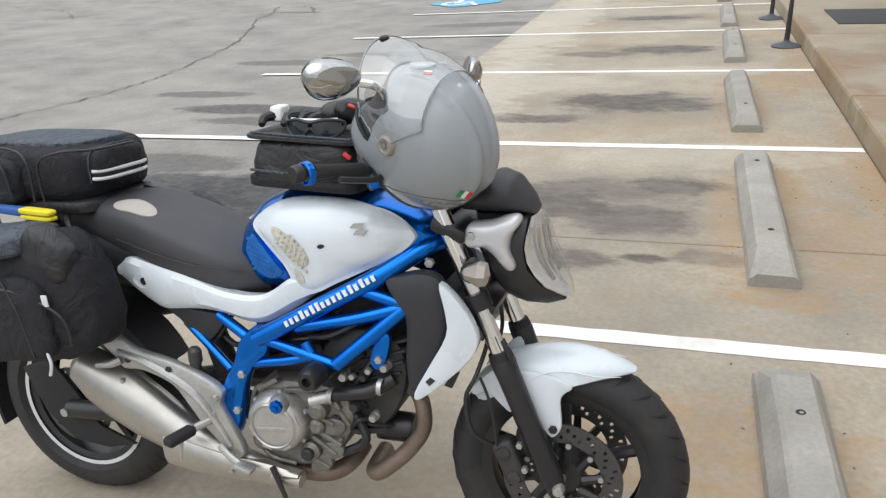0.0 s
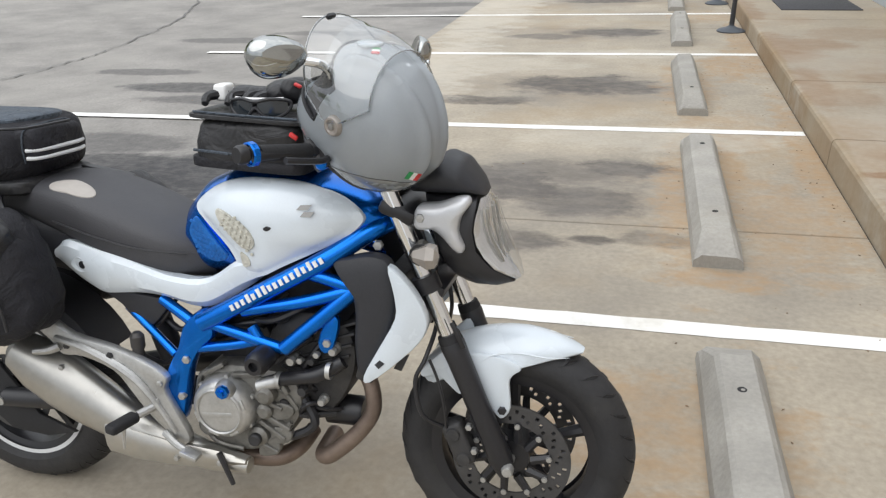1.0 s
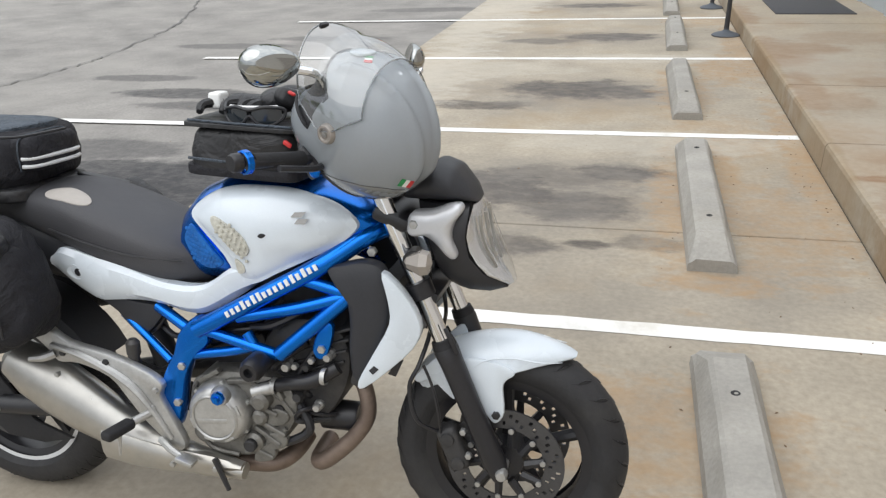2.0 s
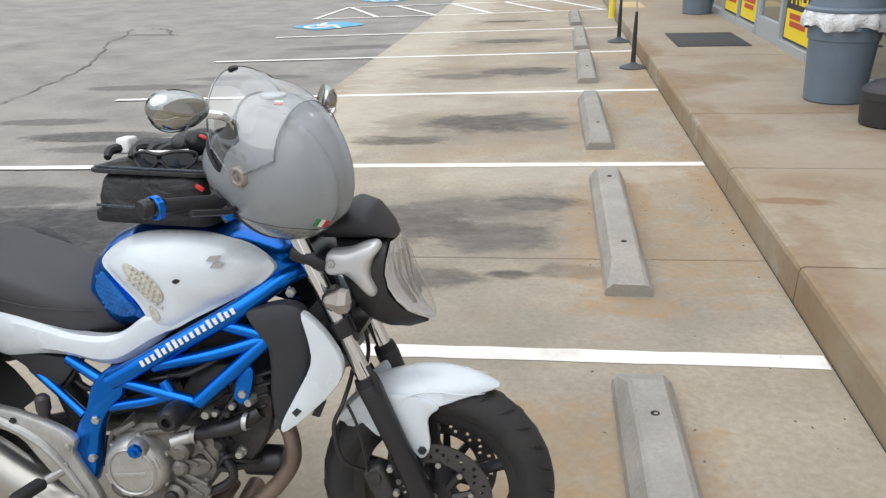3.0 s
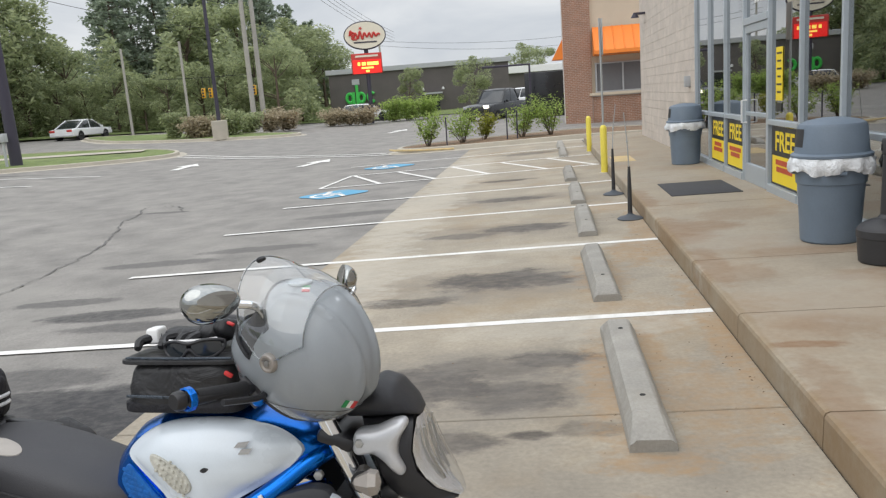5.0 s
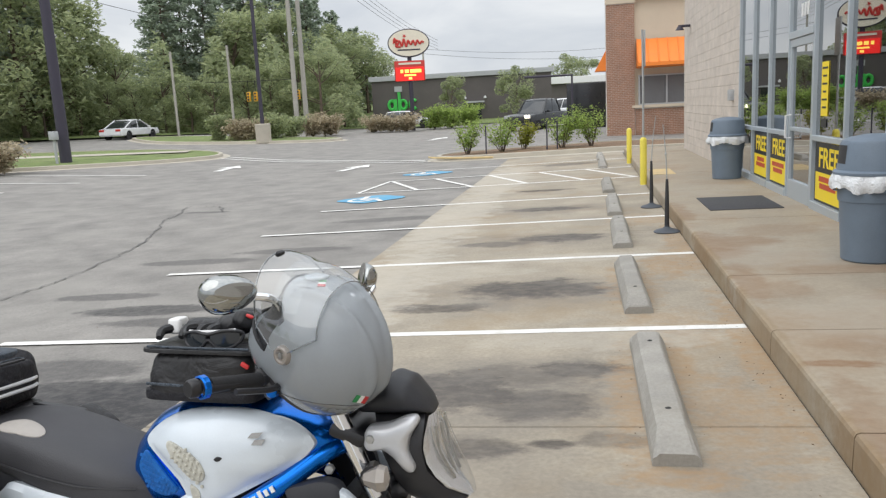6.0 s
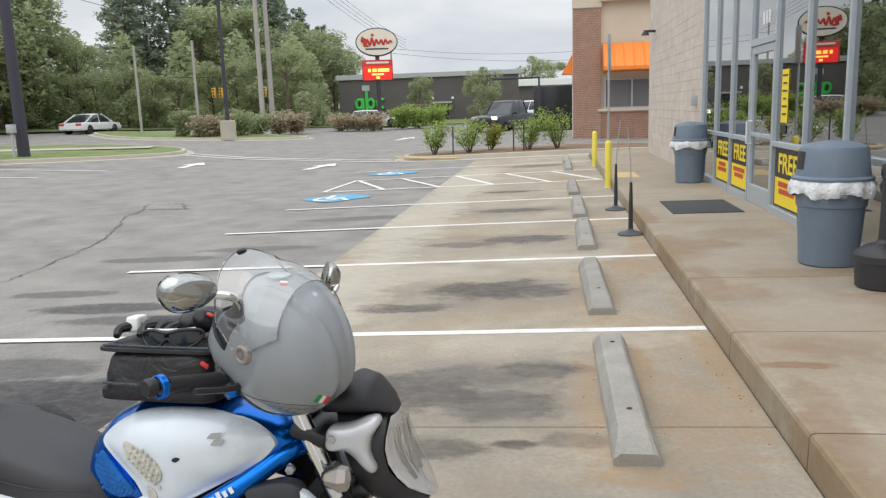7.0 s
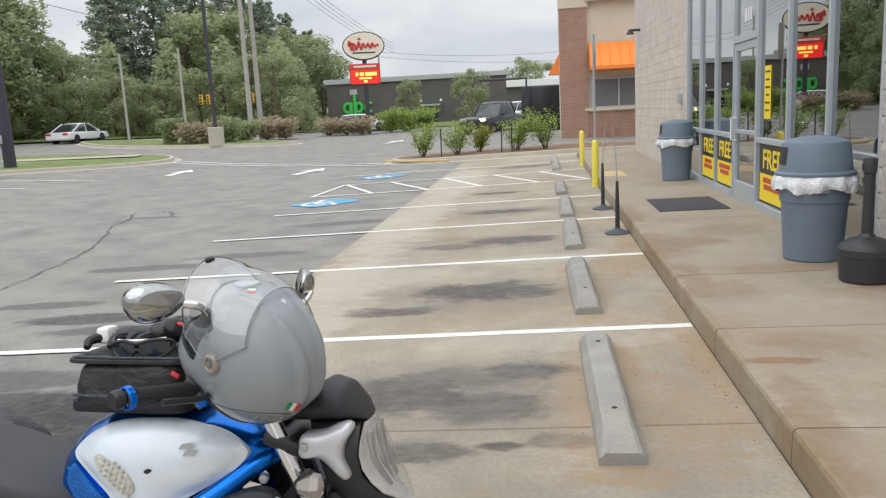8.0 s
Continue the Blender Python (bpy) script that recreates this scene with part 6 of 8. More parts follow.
for a in np.linspace(60, 141, 30):
    q = radians(a)
    k = min(1.0, math.sqrt((a - 59) / 26)) * (1.0 if a < 125 else max(0.55, 1 - (a - 125) / 40))
    R0, hw = 0.326 - 0.012 * max(0, (a - 120) / 25), 0.082 * k
    drop = span(a, (60, 64, 70, 79, 90, 110, 141), (0.004, 0.018, 0.038, 0.062, 0.082, 0.08, 0.05))
    ring = []
    for j in range(13):
        b_ = radians(-88 + 176 * j / 12)
        rr = R0 - drop * (1 - math.cos(b_))
        ring.append((FX + rr * math.cos(q), hw * math.sin(b_), FZ + rr * math.sin(q)))
    inner = [(FX + (math.hypot(p[0] - FX, p[2] - FZ) - 0.004) * math.cos(q), p[1] * 0.94, FZ + (math.hypot(p[0] - FX, p[2] - FZ) - 0.004) * math.sin(q)) for p in reversed(ring)]
    rings.append(ring + inner)
guard = part("front_mudguard", rings_mesh(rings), PEARL, moto, "pearl white front mudguard")
for s in (-1, 1):
    part("mudguard_leaf", flank([(1.365, 0.575), (1.42, 0.578), (1.48, 0.562), (1.49, 0.545), (1.472, 0.53), (1.463, 0.507), (1.467, 0.443), (1.45, 0.413), (1.431, 0.419), (1.402, 0.468), (1.373, 0.537)], 0.0865, 0.014, 0.006, side=s), PEARL, guard)
    bolt(guard, 1.447, 0.436, 0.089, 0.011, SATIN, side=s)
    part("guard_crease", tube([(1.385, s * 0.0865, 0.55), (1.42, s * 0.085, 0.578), (1.48, s * 0.081, 0.588), (1.55, s * 0.075, 0.58), (1.60, s * 0.058, 0.578)], [0.0006, 0.002, 0.0022, 0.002, 0.0006], 6), PEARL, guard)
    part("mudguard_rear", flank([(1.335, 0.60), (1.30, 0.575), (1.245, 0.52), (1.25, 0.50), (1.285, 0.51), (1.33, 0.47), (1.345, 0.47), (1.35, 0.54)], 0.083, 0.012, 0.004, side=s), PEARL, guard)

# headlamp
rings = []
for h, e, w, wm, ur in ((0.957, 1.378, 0.055, 0.068, 1.25), (0.94, 1.380, 0.078, 0.088, 1.255), (0.885, 1.373, 0.094, 0.099, 1.268), (0.834, 1.381, 0.087, 0.096, 1.283), (0.79, 1.411, 0.066, 0.086, 1.303), (0.762, 1.448, 0.036, 0.068, 1.324), (0.746, 1.462, 0.02, 0.05, 1.345), (0.738, 1.44, 0.012, 0.035, 1.365)):
    side = [(e, w), (e - 0.012, w * 0.75 + wm * 0.25 + 0.004), ((e + ur) / 2 + 0.02, wm), ((e + ur) / 2 - 0.03, wm * 0.97), (ur + 0.008, wm * 0.8), (ur, wm * 0.5)]
    rings.append([(u, -y, h) for u, y in side] + [(u, y, h) for u, y in reversed(side)])
part("headlamp_shell", rings_mesh(rings), SHELL_BLACK, moto, "black headlamp shell wrapping the lens", angle=50)


def lamp_face(bulge, inset, n=20, facet=0.0):
    """The lens: a narrow tall shield, drawn to a point below, bowed forwards across its width."""
    rings = []
    for h, e, f, w in ((0.952, 1.381, 1.396, 0.056), (0.935, 1.380, 1.408, 0.080), (0.91, 1.376, 1.420, 0.091), (0.885, 1.374, 1.430, 0.0935), (0.85, 1.378, 1.446, 0.089), (0.815, 1.394, 1.462, 0.076), (0.785, 1.417, 1.473, 0.060), (0.765, 1.444, 1.477, 0.038), (0.752, 1.462, 1.475, 0.02)):
        rings.append([(e + inset + (f - e) * bulge * (1 - abs(t) ** 2.4) + facet * abs((t * 4.5 + h * 9) % 1 - 0.5), w * t * 0.99, h) for t in np.linspace(-1, 1, n)])
    return rings_mesh(rings, closed=False, cap=False)


hl = part("headlamp_reflector", lamp_face(0.52, 0.003, 46, 0.0045), REFLECTOR, moto, "bright faceted headlamp reflector", angle=25)
lens = part("headlamp_lens", lamp_face(0.95, 0.004), LENS, moto, "clear headlamp lens", angle=80)
lens.visible_shadow = False
for y in (-0.06, -0.025, 0.025, 0.06):
    part("reflector_rib", tube([(1.397 + 0.014 * (1 - abs(y) * 12), y, 0.93), (1.403 + 0.02 * (1 - abs(y) * 12), y * 0.95, 0.87), (1.437, y * 0.6, 0.80)], 0.004, 6), STEEL, hl)
part("bulb_shroud", lathe([(0.022, 0.0), (0.02, 0.014), (0.002, 0.02)], 16, axis="x", at=(1.393, 0, 0.875)), STEEL, hl)
for s in (-1, 1):
    br = part("headlamp_bracket", shell([(1.246, 0.93), (1.26, 0.945), (1.302, 0.95), (1.34, 0.964), (1.366, 0.966), (1.372, 0.95), (1.352, 0.92), (1.346, 0.886), (1.359, 0.85), (1.352, 0.836), (1.336, 0.843), (1.31, 0.872), (1.285, 0.889), (1.252, 0.888), (1.241, 0.905)],
                                        lambda u, h: 0.116 + 0.05 * max(0.0, 1.31 - u) * 0.4, s, 0.03, 0.0, levels=(1.0, 1.0, 0.96, 0.86, 0.7, 0.45, 0.2), lifts=(-0.03, -0.01, 0.0, 0.005, 0.009, 0.011, 0.011)), BRACKET, moto, "smooth silver headlamp bracket", angle=60)
    bolt(br, 1.262, 0.918, 0.124, 0.011, side=s)
    ind = part("indicator_stalk", tube([(1.26, s * 0.10, 0.845), (1.27, s * 0.15, 0.848), (1.275, s * 0.175, 0.848)], [0.016, 0.02, 0.026], 10), SATIN, moto)
    part("indicator_lens", lathe([(0.0, -0.04), (0.014, -0.032), (0.03, 0.0), (0.026, 0.018), (0.0, 0.026)], 6, axis="x", at=(1.295, s * 0.185, 0.85)), SMOKE, ind, "clear-grey faceted indicator", smooth=False)
part("instrument_cowl", loft_x((1.225, 1.26, 1.30, 1.34, 1.375, 1.392), (1.0, 1.03, 1.05, 1.035, 0.99, 0.96), (0.955, 0.955, 0.955, 0.955, 0.955, 0.953), (0.07, 0.095, 0.105, 0.10, 0.075, 0.04), 24, 2.2), FAIRING, moto, "dark instrument cowl")

# tank
TU, TT, TB, TW = (0.615, 0.64, 0.69, 0.78, 0.90, 1.02, 1.12, 1.17, 1.185), (0.85, 0.905, 0.96, 0.998, 1.003, 0.985, 0.95, 0.92, 0.895), (0.74, 0.725, 0.72, 0.735, 0.755, 0.79, 0.835, 0.86, 0.87), (0.05, 0.085, 0.105, 0.135, 0.15, 0.14, 0.105, 0.07, 0.04)


def tank_w(u, h):
    t, b_, w = span(u, TU, TT), span(u, TU, TB), span(u, TU, TW)
    q = min(0.985, abs(2 * (h - (t + b_) / 2) / (t - b_)))
    return w * (1 - q ** 2.6) ** (1 / 2.6)


part("tank", loft_x(TU, TT, TB, TW, 36), BLUE, moto, "metallic blue fuel tank")
lower = lambda u, h: min(max(h, 0.825), span(u, TU, TT) - 0.012)
for s in (-1, 1):
    panel = part("tank_panel", shell([(0.688, 0.922), (0.735, 0.958), (0.805, 0.982), (0.92, 0.986), (1.02, 0.969), (1.085, 0.943), (1.122, 0.912), (1.118, 0.89), (1.08, 0.858), (1.01, 0.822), (0.93, 0.785), (0.87, 0.755), (0.822, 0.75), (0.80, 0.795), (0.775, 0.832), (0.722, 0.876), (0.688, 0.902)],
                                   lambda u, h: tank_w(u, lower(u, h)) + 0.006, s, 0.02, 0.0, levels=(1.0, 1.0, 0.985, 0.90, 0.87, 0.80, 0.65, 0.4, 0.15), lifts=(-0.02, -0.006, 0.0, 0.0, 0.0015, 0.006, 0.009, 0.011, 0.011)), PEARL, moto, "pearl white tank side panel")
    part("knee_pad", shell([(0.685, 0.91), (0.648, 0.872), (0.64, 0.825), (0.663, 0.775), (0.69, 0.735), (0.73, 0.735), (0.778, 0.765), (0.79, 0.795), (0.765, 0.832), (0.715, 0.876)], lambda u, h: tank_w(u, h) + 0.004, s, 0.02, 0.002), BLUE, moto)
    part("knee_grip", shell([(0.686, 0.885), (0.665, 0.86), (0.662, 0.835), (0.69, 0.795), (0.73, 0.772), (0.778, 0.795), (0.752, 0.83), (0.712, 0.868)], lambda u, h: tank_w(u, h) + 0.009, s, 0.01, 0.001), BLUE_GRIP, moto, "textured dark blue knee grip")
    bm = None
    for i in range(9):
        for j in range(7):
            u0, h0 = 0.672 + 0.0115 * i + 0.0025 * j, 0.872 - 0.0085 * i - 0.0125 * j + 0.006 * (i % 2)
            if h0 > 0.772 + 0.42 * abs(u0 - 0.735) and h0 < 0.882 - 0.9 * (u0 - 0.686) and h0 > 0.782:
                bm = lathe([(0.0, s * 0.0025), (0.0042, s * 0.002), (0.005, 0.0)], 6, axis="y", at=(u0, s * (tank_w(u0, h0) + 0.0095), h0), bm=bm)
    tagged(part("grip_texture", bm, BLUE_GRIP, moto), kind="stuff")
    part("stomp_grip", shell([(0.778, 0.918), (0.767, 0.902), (0.828, 0.834), (0.857, 0.828), (0.868, 0.85), (0.845, 0.885)], lambda u, h: tank_w(u, h) + 0.0215, s, 0.01, 0.001), CLEAR_GRIP, panel, "translucent studded grip pad")
    part("stomp_grip", shell([(0.824, 0.817), (0.845, 0.806), (0.848, 0.786), (0.832, 0.781), (0.826, 0.795)], lambda u, h: tank_w(u, lower(u, h)) + 0.0175, s, 0.01, 0.001), CLEAR_GRIP, panel)
    bm = None
    for i in range(8):
        for j in range(4):
            u0, h0 = 0.784 + 0.0105 * i + 0.006 * j, 0.896 - 0.0098 * i + 0.013 * j - 0.012
            if h0 > 0.912 or u0 > 0.862:
                continue
            bm = lathe([(0.0, s * 0.004), (0.004, s * 0.003), (0.0045, 0.0)], 6, axis="y", at=(u0, s * (tank_w(u0, h0) + 0.0222), h0), bm=bm)
    tagged(part("grip_texture", bm, CLEAR_GRIP, panel), kind="stuff")
    # plain badge: two interlocked chrome bars
    wb = tank_w(1.0, 0.925) + 0.019
    bm = plate([(0.978, 0.930), (0.99, 0.942), (1.018, 0.944), (1.006, 0.930)], 0.004, 0, "xz", s * wb)
    plate([(0.986, 0.914), (0.996, 0.926), (1.022, 0.928), (1.012, 0.914)], 0.004, 0, "xz", s * wb, bm=bm)
    part("badge", bm, CHROME, panel, "small chrome badge", smooth=False)
    part("vent_nick", shell([(0.895, 0.882), (0.905, 0.889), (0.916, 0.885), (0.905, 0.877)], lambda u, h: tank_w(u, h) + 0.0178, s, 0.004, 0.0), SATIN, panel)
part("filler_cap", lathe([(0.05, 0.0), (0.05, 0.012), (0.04, 0.018), (0.0, 0.02)], 24, at=(0.93, 0, 0.975)), SILVER, moto)

# seat and tail
SU, ST, SB, SW = (0.06, 0.15, 0.25, 0.33, 0.44, 0.54, 0.60, 0.66, 0.705), (0.93, 0.95, 0.955, 0.95, 0.915, 0.875, 0.85, 0.83, 0.80), (0.86, 0.84, 0.81, 0.785, 0.735, 0.715, 0.708, 0.708, 0.715), (0.08, 0.10, 0.125, 0.14, 0.15, 0.148, 0.14, 0.115, 0.08)


def seat_top(u, y):
    t, b_ = span(u, SU, ST), span(u, SU, SB)
    mid = b_ + (t - b_) * 0.62
    return mid + (t - mid) * max(0.0, 1 - (abs(y) / span(u, SU, SW)) ** 3) ** (1 / 3)


part("seat", loft_x(SU, ST, SB, SW, 32, 3.0, 0.62), VINYL, moto, "worn dark grey vinyl seat")
rings = []
for r, lift in ((1.0, -0.004), (1.0, 0.002), (0.9, 0.0035), (0.6, 0.004), (0.3, 0.004), (0.02, 0.004)):
    row = []
    for i in range(28):
        a = 2 * math.pi * i / 28
        u, y = 0.338 + 0.064 * r * math.cos(a), -0.097 + r * (0.029 * math.sin(a) - 0.004 * math.cos(2 * a))
        row.append((u, y, seat_top(u, y) + lift))
    rings.append(row)
part("seat_patch", rings_mesh(rings), mat("seat_patch_grey", (0.42, 0.39, 0.36), 0.7, var=0.08), moto, "pale beige seat patch")
part("seat_seam", tube([(0.30, -0.143, 0.86), (0.42, -0.152, 0.83), (0.54, -0.15, 0.805), (0.66, -0.12, 0.79)], 0.0022, 5), SATIN, moto)
for s in (-1, 1):
    tp = part("tail_panel", band((0.277, 0.29, 0.313, 0.353, 0.418, 0.47, 0.523, 0.57, 0.61, 0.675, 0.723, 0.76, 0.793, 0.815, 0.84, 0.88), (0.775, 0.795, 0.811, 0.806, 0.791, 0.781, 0.767, 0.752, 0.74, 0.735, 0.739, 0.757, 0.785, 0.795, 0.79, 0.772), (0.757, 0.742, 0.728, 0.705, 0.674, 0.68, 0.686, 0.686, 0.681, 0.664, 0.664, 0.682, 0.70, 0.714, 0.73, 0.76),
                             (0.128, 0.135, 0.145, 0.152, 0.158, 0.16, 0.162, 0.163, 0.164, 0.166, 0.164, 0.159, 0.155, 0.152, 0.149, 0.146), 0.05, s), PEARL, moto, "pearl white tail side panel")
    part("lock_recess", shell([(0.342, 0.752), (0.362, 0.772), (0.384, 0.76), (0.386, 0.738), (0.366, 0.732)], lambda u, h: 0.1535, s, 0.006, -0.004), PEARL, tp)
    part("tail_lock", lathe([(0.0, s * 0.003), (0.01, s * 0.002), (0.012, 0.0)], 12, axis="y", at=(0.376, s * 0.152, 0.752)), SATIN, tp)
    part("tail_inner", flank([(0.42, 0.68), (0.56, 0.672), (0.60, 0.66), (0.54, 0.59), (0.50, 0.60), (0.46, 0.645)], 0.135, 0.02, 0.004, side=s), FAIRING, moto)
part("tail_unit", loft_x((-0.12, 0.0, 0.15, 0.35), (0.86, 0.88, 0.88, 0.85), (0.80, 0.77, 0.72, 0.68), (0.06, 0.10, 0.12, 0.12), 20, 3.0), FAIRING, moto)
part("rear_plate_arm", tube([(-0.1, 0, 0.80), (-0.2, 0, 0.72), (-0.26, 0, 0.60)], [0.05, 0.04, 0.03], 8), SATIN, moto)

# trellis frame, both sides
for s in (-1, 1):
    y = lambda w: s * w
    part("frame_spar", tube([(1.17, y(0.05), 0.885), (1.13, y(0.09), 0.868), (1.03, y(0.135), 0.805), (0.91, y(0.155), 0.74), (0.797, y(0.165), 0.678), (0.71, y(0.17), 0.632)], 0.0235, 14), BLUE, moto, "metallic blue frame spar")
    part("frame_pivot_plate", flank([(0.735, 0.655), (0.70, 0.66), (0.655, 0.615), (0.635, 0.56), (0.60, 0.50), (0.575, 0.42), (0.59, 0.345), (0.625, 0.35), (0.645, 0.42), (0.665, 0.50), (0.70, 0.56), (0.74, 0.60)], 0.178, 0.045, 0.012, side=s), BLUE, moto)
    for pts, r in (([(0.975, y(0.14), 0.775), (1.105, y(0.135), 0.742)], 0.016), ([(0.82, y(0.16), 0.67), (0.97, y(0.15), 0.70), (1.105, y(0.135), 0.738)], 0.0165), ([(1.11, y(0.135), 0.742), (0.925, y(0.17), 0.583)], 0.0185),
                   ([(0.735, y(0.165), 0.628), (0.925, y(0.17), 0.583)], 0.0145), ([(0.70, y(0.16), 0.612), (0.58, y(0.13), 0.668)], 0.0145), ([(0.615, y(0.155), 0.53), (0.47, y(0.12), 0.635)], 0.0115),
                   ([(0.68, y(0.16), 0.555), (0.80, y(0.165), 0.58), (0.86, y(0.165), 0.598)], 0.013), ([(0.86, y(0.165), 0.60), (0.84, y(0.16), 0.63)], 0.014)):
        part("frame_tube", tube(pts, r, 12), BLUE, moto)
    part("engine_mount", flank([(1.035, 0.665), (1.062, 0.66), (1.045, 0.59), (1.02, 0.57), (1.005, 0.60)], 0.15, 0.02, 0.005, side=s), BLUE, moto)
    for u, h in ((0.635, 0.425), (0.66, 0.53), (1.03, 0.60), (0.612, 0.37)):
        bolt(moto, u, h, 0.18 if u < 0.9 else 0.152, 0.011, side=s)
    bolt(moto, 1.155, 0.842, 0.11, 0.012, side=s)
    # maker's lettering on the spar, as plain bars
    rnd = random.Random(2)
    bars = None
    a0, a1 = Vector((0.808, 0, 0.687)), Vector((1.032, 0, 0.812))
    for i in range(17):
        f = i / 16
        p = a0.lerp(a1, f)
        hh = rnd.choice((0.012, 0.012, 0.017, 0.013))
        w = span(f, (0, 0.5, 1), (0.1885, 0.1785, 0.161))
        bars = box(0.0102, 0.002, hh * 1.25, (p.x, s * w, p.z + (hh - 0.012) / 2), rot=(0, -29, s * 7.5), bm=bars)
    tagged(part("lettering", bars, WHITE, moto, "small white lettering on the spar", smooth=False), kind="stuff")

# engine
part("crankcase", flank([(0.645, 0.43), (0.70, 0.50), (0.80, 0.515), (0.92, 0.50), (0.955, 0.43), (0.93, 0.36), (0.88, 0.30), (0.80, 0.265), (0.70, 0.27), (0.645, 0.34)], 0.15, 0.30, 0.02), CASE, moto, "cast aluminium crankcase")
cover = part("clutch_cover", lathe([(0.0, -0.036), (0.055, -0.036), (0.068, -0.033), (0.078, -0.022), (0.082, 0.0), (0.086, 0.02), (0.088, 0.04)], 40, axis="y", at=(0.748, -0.165, 0.405)), SILVER, moto, "round silver clutch cover")
part("cover_boss", lathe([(0.0, -0.012), (0.022, -0.011), (0.026, 0.0), (0.026, 0.01)], 20, axis="y", at=(0.77, -0.198, 0.468)), SILVER, cover)
part("filler_plug", lathe([(0.0, -0.022), (0.008, -0.022), (0.01, -0.014), (0.017, -0.013), (0.018, 0.0)], 8, axis="y", at=(0.772, -0.206, 0.47)), BLUE, cover, "blue anodised oil filler plug", smooth=False)
part("cover_text_bar", box(0.085, 0.004, 0.014, (0.742, -0.2, 0.395), 0.002, rot=(0, -6, 0)), SILVER, cover)
for i in range(6):
    a = 2 * math.pi * i / 6 + 0.4
    bolt(cover, 0.748 + 0.082 * math.cos(a), 0.405 + 0.082 * math.sin(a), 0.162, 0.007)
for q in (((0.855, -0.155, 0.40), 0.022, 0.04), ((0.865, -0.16, 0.45), 0.026, 0.05), ((0.83, -0.155, 0.325), 0.028, 0.035), ((0.69, -0.155, 0.335), 0.03, 0.03)):
    part("case_boss", lathe([(0.0, -q[2] / 2), (q[1] * 0.6, -q[2] / 2), (q[1] * 0.95, -q[2] / 2 + 0.008), (q[1], 0.02)], 20, axis="y", at=q[0]), CASE, moto)
part("case_bolt_hole", lathe([(0.0, -0.004), (0.014, -0.004), (0.017, 0.0), (0.017, 0.01)], 14, axis="y", at=(0.83, -0.185, 0.325)), ENGINE_DARK, moto)
part("engine_block", flank([(0.86, 0.50), (0.86, 0.60), (0.95, 0.66), (1.06, 0.64), (1.09, 0.55), (1.06, 0.45), (1.0, 0.38), (0.92, 0.36)], 0.115, 0.23, 0.02), ENGINE_DARK, moto)
part("rear_cylinder", box(0.17, 0.20, 0.22, (0.76, 0, 0.60), 0.025, rot=(0, -20, 0)), ENGINE_DARK, moto)
part("airbox", box(0.36, 0.17, 0.16, (0.86, 0, 0.70), 0.03, rot=(0, -22, 0)), ENGINE_DARK, moto)
for k in range(5):
    part("cooling_fin", box(0.17, 0.245, 0.008, (0.985 + 0.008 * k, 0, 0.50 + 0.03 * k), 0.003, rot=(0, -18, 0)), ENGINE_DARK, moto)
    part("cooling_fin", box(0.19, 0.22, 0.008, (0.745 + 0.008 * k, 0, 0.54 + 0.03 * k), 0.003, rot=(0, -20, 0)), ENGINE_DARK, moto)
part("water_hose", tube([(0.86, -0.15, 0.475), (0.93, -0.155, 0.498), (1.0, -0.15, 0.512), (1.06, -0.13, 0.545)], [0.017, 0.018, 0.02, 0.018], 12), SATIN, moto)
part("hose_pipe", tube([(0.845, -0.165, 0.47), (0.90, -0.158, 0.488)], 0.0165, 12, curve=False), SILVER, moto)
for u, h in ((0.90, 0.489), (1.035, 0.53)):
    part("hose_clip", lathe([(0.021, -0.006), (0.022, 0.0), (0.021, 0.006)], 14, axis="x", at=(u, -0.156, h), cap=False), SILVER, moto)
for pts, r in (([(0.95, -0.13, 0.43), (0.98, -0.14, 0.37), (0.93, -0.14, 0.33), (0.88, -0.13, 0.31)], 0.012), ([(0.98, -0.12, 0.60), (0.93, -0.14, 0.57), (0.89, -0.14, 0.53)], 0.01), ([(1.05, -0.1, 0.62), (1.0, -0.13, 0.58), (0.96, -0.135, 0.52)], 0.008),
               ([(0.70, -0.11, 0.64), (0.78, -0.13, 0.655), (0.88, -0.12, 0.66)], 0.007), ([(0.72, -0.12, 0.60), (0.80, -0.14, 0.625), (0.9, -0.13, 0.64)], 0.006), ([(0.52, -0.09, 0.64), (0.60, -0.11, 0.58), (0.66, -0.12, 0.60)], 0.008),
               ([(0.45, -0.1, 0.50), (0.55, -0.12, 0.48), (0.62, -0.12, 0.52)], 0.007), ([(0.50, -0.1, 0.57), (0.56, -0.12, 0.60), (0.60, -0.1, 0.66)], 0.006)):
    part("cable", tube(pts, r, 8), SATIN, moto)
part("crash_bobbin", lathe([(0.026, 0.0), (0.03, -0.02), (0.03, -0.07), (0.022, -0.085), (0.012, -0.085), (0.011, -0.07)], 24, axis="y", at=(0.88, -0.16, 0.565)), SATIN, moto, "black crash bobbin")
bolt(moto, 0.99, 0.625, 0.135, 0.012)
bolt(moto, 0.955, 0.545, 0.15, 0.009)
bolt(moto, 1.0, 0.565, 0.15, 0.009)
part("oil_filter", lathe([(0.0, 0.06), (0.036, 0.058), (0.04, 0.05), (0.04, -0.04), (0.03, -0.045)], 20, axis="x", at=(1.02, -0.04, 0.36)), SATIN, moto)
